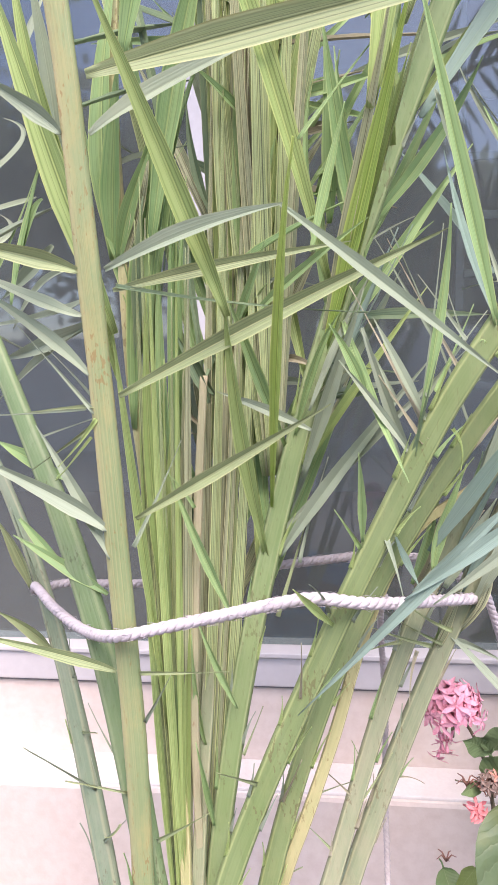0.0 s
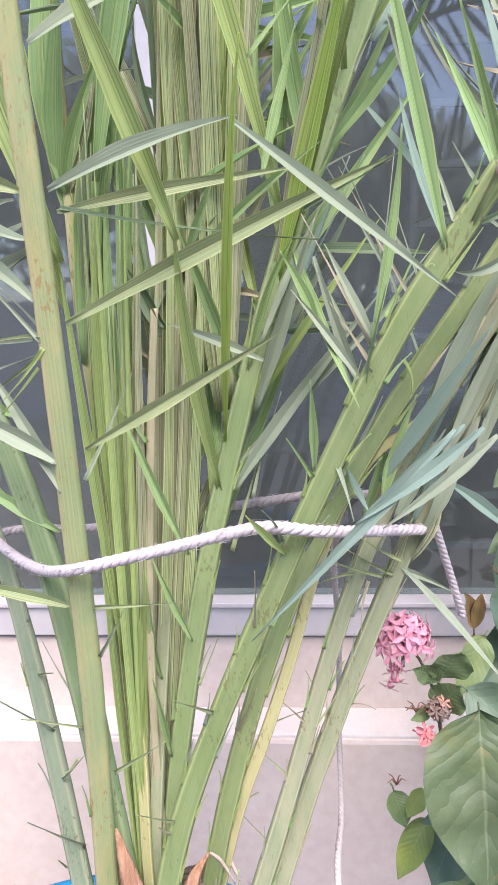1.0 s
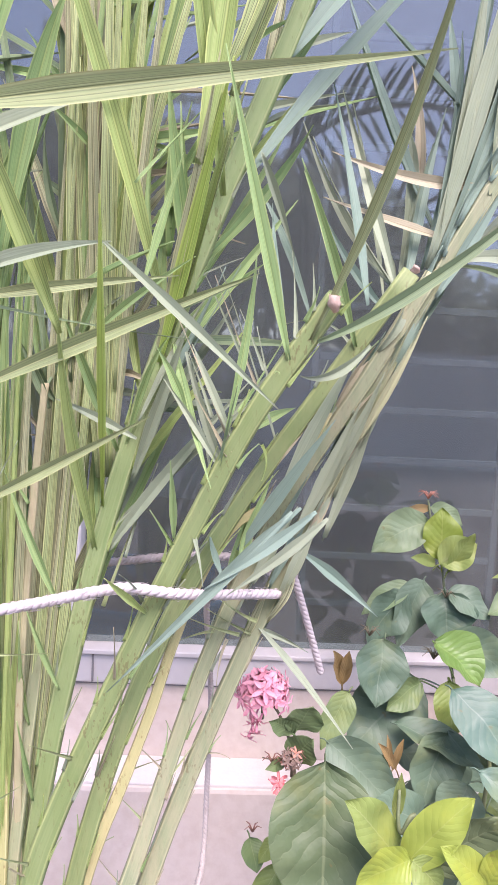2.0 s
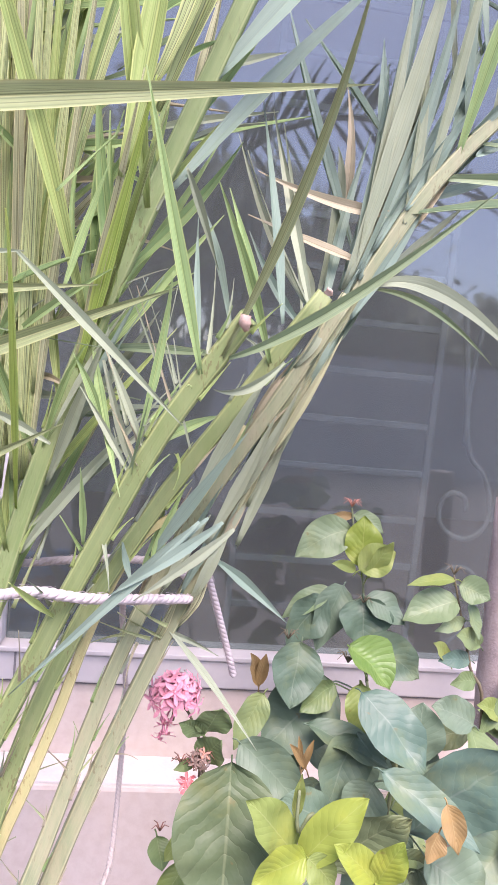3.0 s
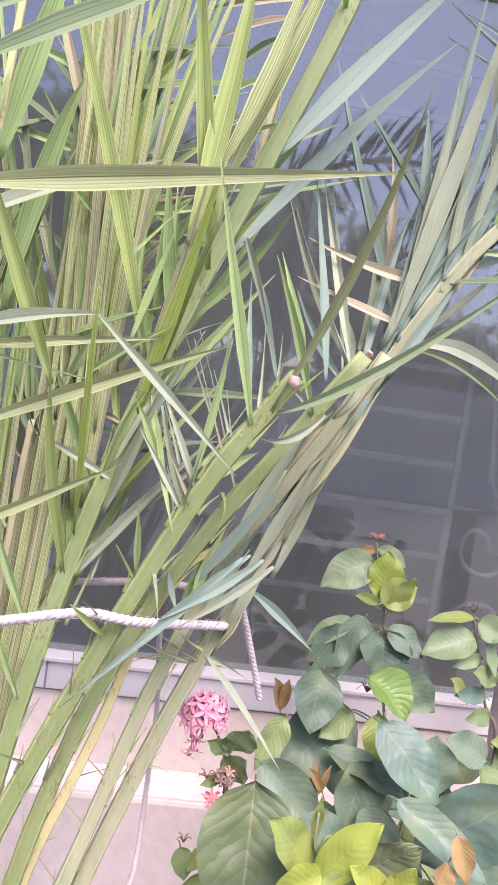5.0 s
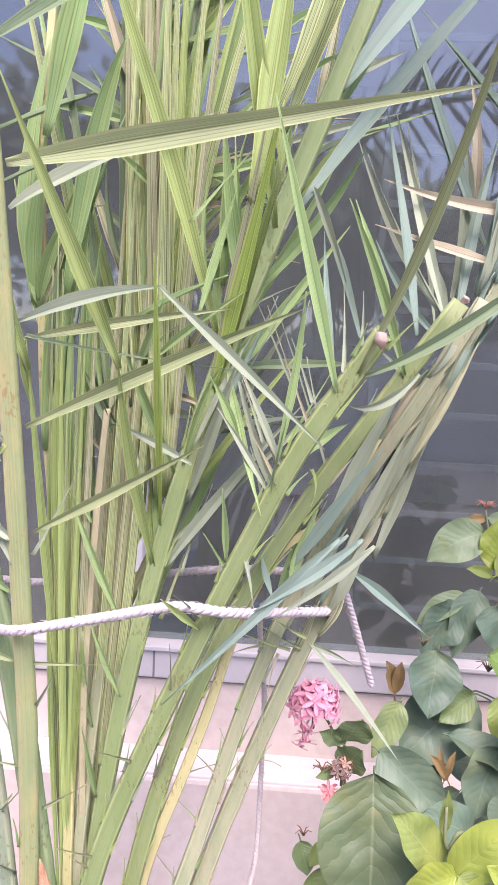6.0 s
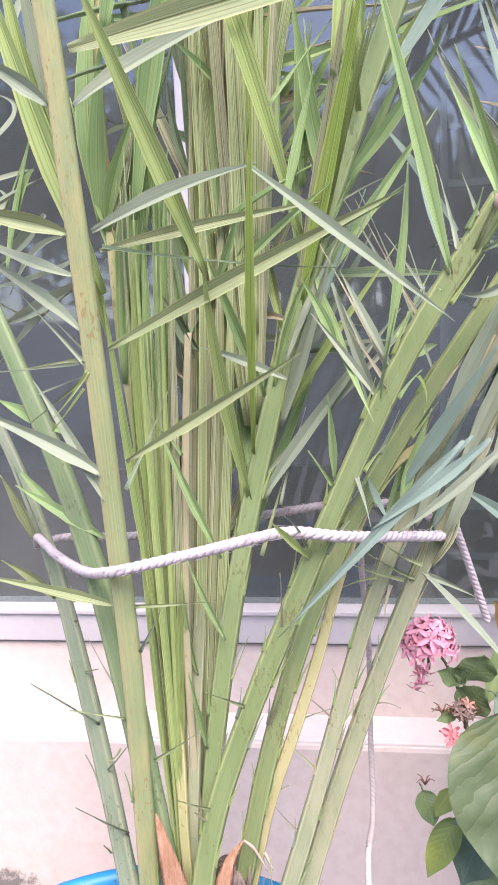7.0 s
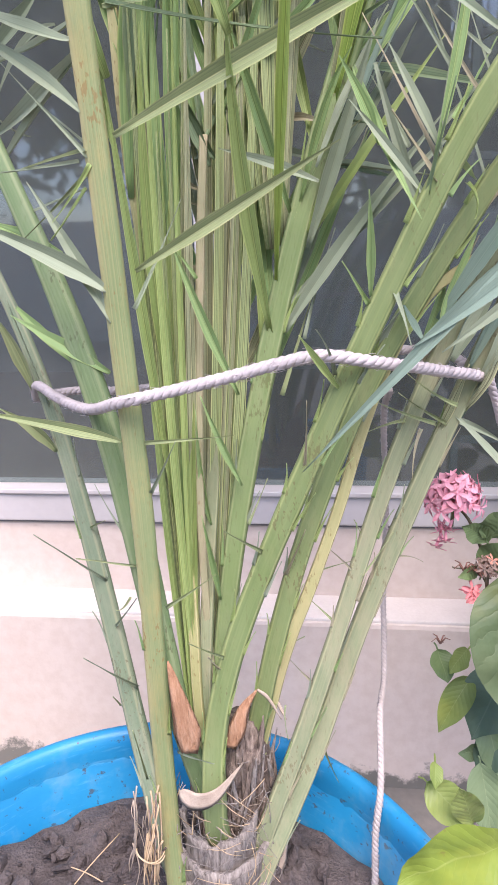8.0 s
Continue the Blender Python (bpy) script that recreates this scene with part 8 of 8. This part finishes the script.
broad_leaf(side_shrub, 'g', (0.780, 0.500, 0.763), (0.739, 0.478, 0.701), 0.035, 10, 0.06)
for k in range(7):
    a = 2.4 * k
    c = Vector((0.662, 0.500, 0.989))
    part("withered_flower", tube(bmesh.new(), [c, c + Vector((0.5 * math.cos(a), 0.5 * math.sin(a), 0.7)) * 0.020, c + Vector((math.cos(a), math.sin(a), 0.5 + 0.3 * math.sin(k))) * 0.020], lambda f: 0.0012 * (1 - 0.6 * f), 4), TWIG, side_shrub, "", True)
pink_plant = plant_root("flowering_plant", 0.30, 0.24, "slender plant with a round pink flower cluster and withered heads", "flowering plant")
stem(pink_plant, [(0.300, 0.260, 0.090), (0.251, 0.220, 0.556), (0.239, 0.210, 0.685), (0.223, 0.200, 0.815), (0.204, 0.200, 0.870), (0.185, 0.195, 0.895)], 0.0035, 0.0014)
stem(pink_plant, [(0.330, 0.280, 0.090), (0.256, 0.200, 0.515), (0.242, 0.200, 0.621), (0.215, 0.200, 0.636)], 0.0030, 0.0010)
stem(pink_plant, [(0.310, 0.260, 0.090), (0.245, 0.200, 0.676), (0.221, 0.190, 0.806), (0.184, 0.190, 0.823)], 0.0020, 0.0008)
broad_leaf(pink_plant, 'g', (0.219, 0.190, 0.854), (0.188, 0.168, 0.881), 0.024, 21, 0.08)
broad_leaf(pink_plant, 'g', (0.223, 0.190, 0.858), (0.238, 0.168, 0.902), 0.049, -15, 0.08)
broad_leaf(pink_plant, 'g', (0.223, 0.200, 0.815), (0.241, 0.178, 0.855), 0.043, 10, 0.05)
broad_leaf(pink_plant, 'g', (0.175, 0.200, 0.711), (0.185, 0.178, 0.681), 0.033, 17, 0.06)
broad_leaf(pink_plant, 'y', (0.210, 0.200, 0.713), (0.185, 0.178, 0.694), 0.025, 14, 0.05)
broad_leaf(pink_plant, 'y', (0.216, 0.200, 0.675), (0.177, 0.178, 0.613), 0.035, -16, 0.12)
broad_leaf(pink_plant, 'm', (0.236, 0.200, 0.572), (0.202, 0.178, 0.584), 0.023, 8, 0.05)
broad_leaf(pink_plant, 'm', (0.235, 0.200, 0.629), (0.253, 0.178, 0.552), 0.046, 6, 0.05)
broad_leaf(pink_plant, 'g', (0.214, 0.190, 0.820), (0.187, 0.168, 0.821), 0.016, 9, 0.04)
broad_leaf(pink_plant, 'g', (0.233, 0.200, 0.751), (0.242, 0.178, 0.795), 0.036, -25, 0.08)
cluster = part("flower_cluster", tube(bmesh.new(), [Vector((0.181, 0.190, 0.902)) - Vector((0, 0, 0.03)), Vector((0.181, 0.190, 0.904))], 0.002, 6), GREEN_TWIG, pink_plant, "domed cluster of pink star flowers", True)
for k in range(44):
    z = 1 - 1.25 * (k + 0.5) / 44
    a = k * 2.39996
    d = Vector((math.sqrt(1 - z * z) * math.cos(a), math.sqrt(1 - z * z) * math.sin(a) * 0.8, z * 0.72))
    floret(cluster, Vector((0.181, 0.190, 0.904)) + d * (0.0299 * random.uniform(0.7, 1.1)) + Vector((random.uniform(-1, 1), random.uniform(-1, 1), random.uniform(-1, 1))) * 0.003, d + Vector((0, -0.25, 0)), 0.0145, PINK)
withered = part("flower_cluster", tube(bmesh.new(), [Vector((0.218, 0.170, 0.832)) - Vector((0, 0, 0.02)), Vector((0.218, 0.170, 0.832))], 0.0018, 6), TWIG, pink_plant, "withered rust-brown flower head", True)
for k in range(16):
    z = 1 - 1.3 * (k + 0.5) / 16
    a = k * 2.39996
    d = Vector((math.sqrt(1 - z * z) * math.cos(a), math.sqrt(1 - z * z) * math.sin(a) * 0.8, z * 0.7))
    floret(withered, Vector((0.218, 0.170, 0.832)) + d * (0.014 * random.uniform(0.5, 1.2)), d + Vector((0, -0.3, 0)), 0.0080, FADED_RED if k % 6 == 0 else FADED)
far_flower = part("flower_cluster", tube(bmesh.new(), [Vector((0.833, 0.545, 0.774)) - Vector((0, 0, 0.03)), Vector((0.833, 0.545, 0.774))], 0.0018, 6), GREEN_TWIG, side_shrub, "small pink flower head", True)
for k in range(16):
    z = 1 - 1.2 * (k + 0.5) / 16
    a = k * 2.39996
    d = Vector((math.sqrt(1 - z * z) * math.cos(a), math.sqrt(1 - z * z) * math.sin(a) * 0.8, z * 0.8))
    floret(far_flower, Vector((0.833, 0.545, 0.774)) + d * 0.016, d + Vector((0, -0.25, 0)), 0.013, PINK)
for k in range(6):
    floret(pink_plant, Vector((0.173, 0.185, 0.854)) + Vector((random.uniform(-0.008, 0.008), random.uniform(-0.006, 0.006), random.uniform(-0.02, 0.02))), (random.uniform(-0.6, 0.6), -0.6, -0.8), 0.011, PINK)
for k in range(5):
    floret(pink_plant, Vector((0.202, 0.175, 0.798)) + Vector((random.uniform(-0.016, 0.016), random.uniform(-0.006, 0.006), random.uniform(-0.01, 0.01))), (random.uniform(-0.6, 0.6), -0.8, 0.3), 0.011, RED)
for k in range(9):
    a = 2.4 * k
    c = Vector((0.212, 0.180, 0.818))
    part("withered_flower", tube(bmesh.new(), [c, c + Vector((0.5 * math.cos(a), 0.5 * math.sin(a), 0.7)) * 0.015, c + Vector((math.cos(a), math.sin(a), 0.5 + 0.3 * math.sin(k))) * 0.015], lambda f: 0.0012 * (1 - 0.6 * f), 4), RUST, pink_plant, "", True)
for k in range(8):
    a = 2.4 * k
    c = Vector((0.225, 0.190, 0.824))
    part("withered_flower", tube(bmesh.new(), [c, c + Vector((0.5 * math.cos(a), 0.5 * math.sin(a), 0.7)) * 0.013, c + Vector((math.cos(a), math.sin(a), 0.5 + 0.3 * math.sin(k))) * 0.013], lambda f: 0.0012 * (1 - 0.6 * f), 4), RUST, pink_plant, "", True)
for k in range(5):
    a = 2.4 * k
    c = Vector((0.178, 0.200, 0.719))
    part("withered_flower", tube(bmesh.new(), [c, c + Vector((0.5 * math.cos(a), 0.5 * math.sin(a), 0.7)) * 0.011, c + Vector((math.cos(a), math.sin(a), 0.5 + 0.3 * math.sin(k))) * 0.011], lambda f: 0.0012 * (1 - 0.6 * f), 4), RUST, pink_plant, "", True)
for k in range(6):
    a = 2.4 * k
    c = Vector((0.195, 0.180, 0.823))
    part("withered_flower", tube(bmesh.new(), [c, c + Vector((0.5 * math.cos(a), 0.5 * math.sin(a), 0.7)) * 0.012, c + Vector((math.cos(a), math.sin(a), 0.5 + 0.3 * math.sin(k))) * 0.012], lambda f: 0.0012 * (1 - 0.6 * f), 4), RUST, pink_plant, "", True)
post = tagged(part("post", tube(bmesh.new(), [Vector((0.852 - 0.0034 * k + 0.008 * noise.noise((0, 0, k)), 0.61 + 0.01 * noise.noise((5, 0, k)), GROUND - 0.02 + k * 0.0877)) for k in range(13)], lambda f: 0.035 - 0.004 * f + 0.002 * math.sin(f * 31), 14), POST, None, "", True), "rough grey-brown wooden post standing in the bed", "post")

# ---- behind the camera: yard wall and trees, seen in the glass ----
tagged(boxed("yard_wall", (-14, -7.2, GROUND - 0.02), (14, -7.0, 1.7), RENDER_WALL, None, 0.01), "grey rendered boundary wall across the yard", "wall", kind="structure")


def tree(x, y, height, spread):
    root = tagged(new("tree"), "dense dark green tree beyond the yard wall", "tree", "trees beyond the wall")
    root.location = (x, y, GROUND)
    bpy.context.view_layer.update()
    bm = bmesh.new()
    tube(bm, spline([(x, y, GROUND), (x + 0.1, y, height * 0.3), (x - 0.1, y + 0.1, height * 0.6)], 10), lambda f: 0.16 - 0.07 * f, 8)
    for k in range(6):
        a = k * 1.1
        tube(bm, spline([(x, y, height * 0.45), (x + spread * 0.3 * math.cos(a), y + spread * 0.3 * math.sin(a), height * 0.65), (x + spread * 0.6 * math.cos(a), y + spread * 0.6 * math.sin(a), height * 0.82)], 6), lambda f: 0.06 - 0.045 * f, 5)
    part("trunk", bm, BARK, root, "", True)
    bm = bmesh.new()
    for k in range(1500):
        u, v, w = random.gauss(0, 0.42), random.gauss(0, 0.42), random.gauss(0, 0.36)
        c = Vector((x + u * spread, y + v * spread, height * 0.68 + w * height * 0.36))
        size = random.uniform(0.10, 0.24)
        d = Vector((random.gauss(0, 1), random.gauss(0, 1), random.gauss(0, 1))).normalized()
        e = d.orthogonal().normalized() * size * 0.45
        quad = [bm.verts.new(p) for p in (c - d * size, c + e, c + d * size, c - e)]
        bm.faces.new(quad)
    part("crown", bm, CROWN, root)


for tx, ty, th, ts in ((-7.0, -9.8, 6.2, 2.2), (-5.2, -9.2, 6.6, 2.2), (-3.4, -9.0, 6.0, 1.9), (-1.9, -9.4, 5.7, 1.6), (-0.4, -8.7, 5.3, 1.4), (1.1, -9.3, 5.0, 1.4), (2.6, -8.9, 4.1, 1.3), (4.2, -9.5, 3.1, 1.5), (6.0, -9.0, 2.9, 1.5), (7.8, -9.2, 3.6, 1.6)):
    tree(tx, ty, th, ts)
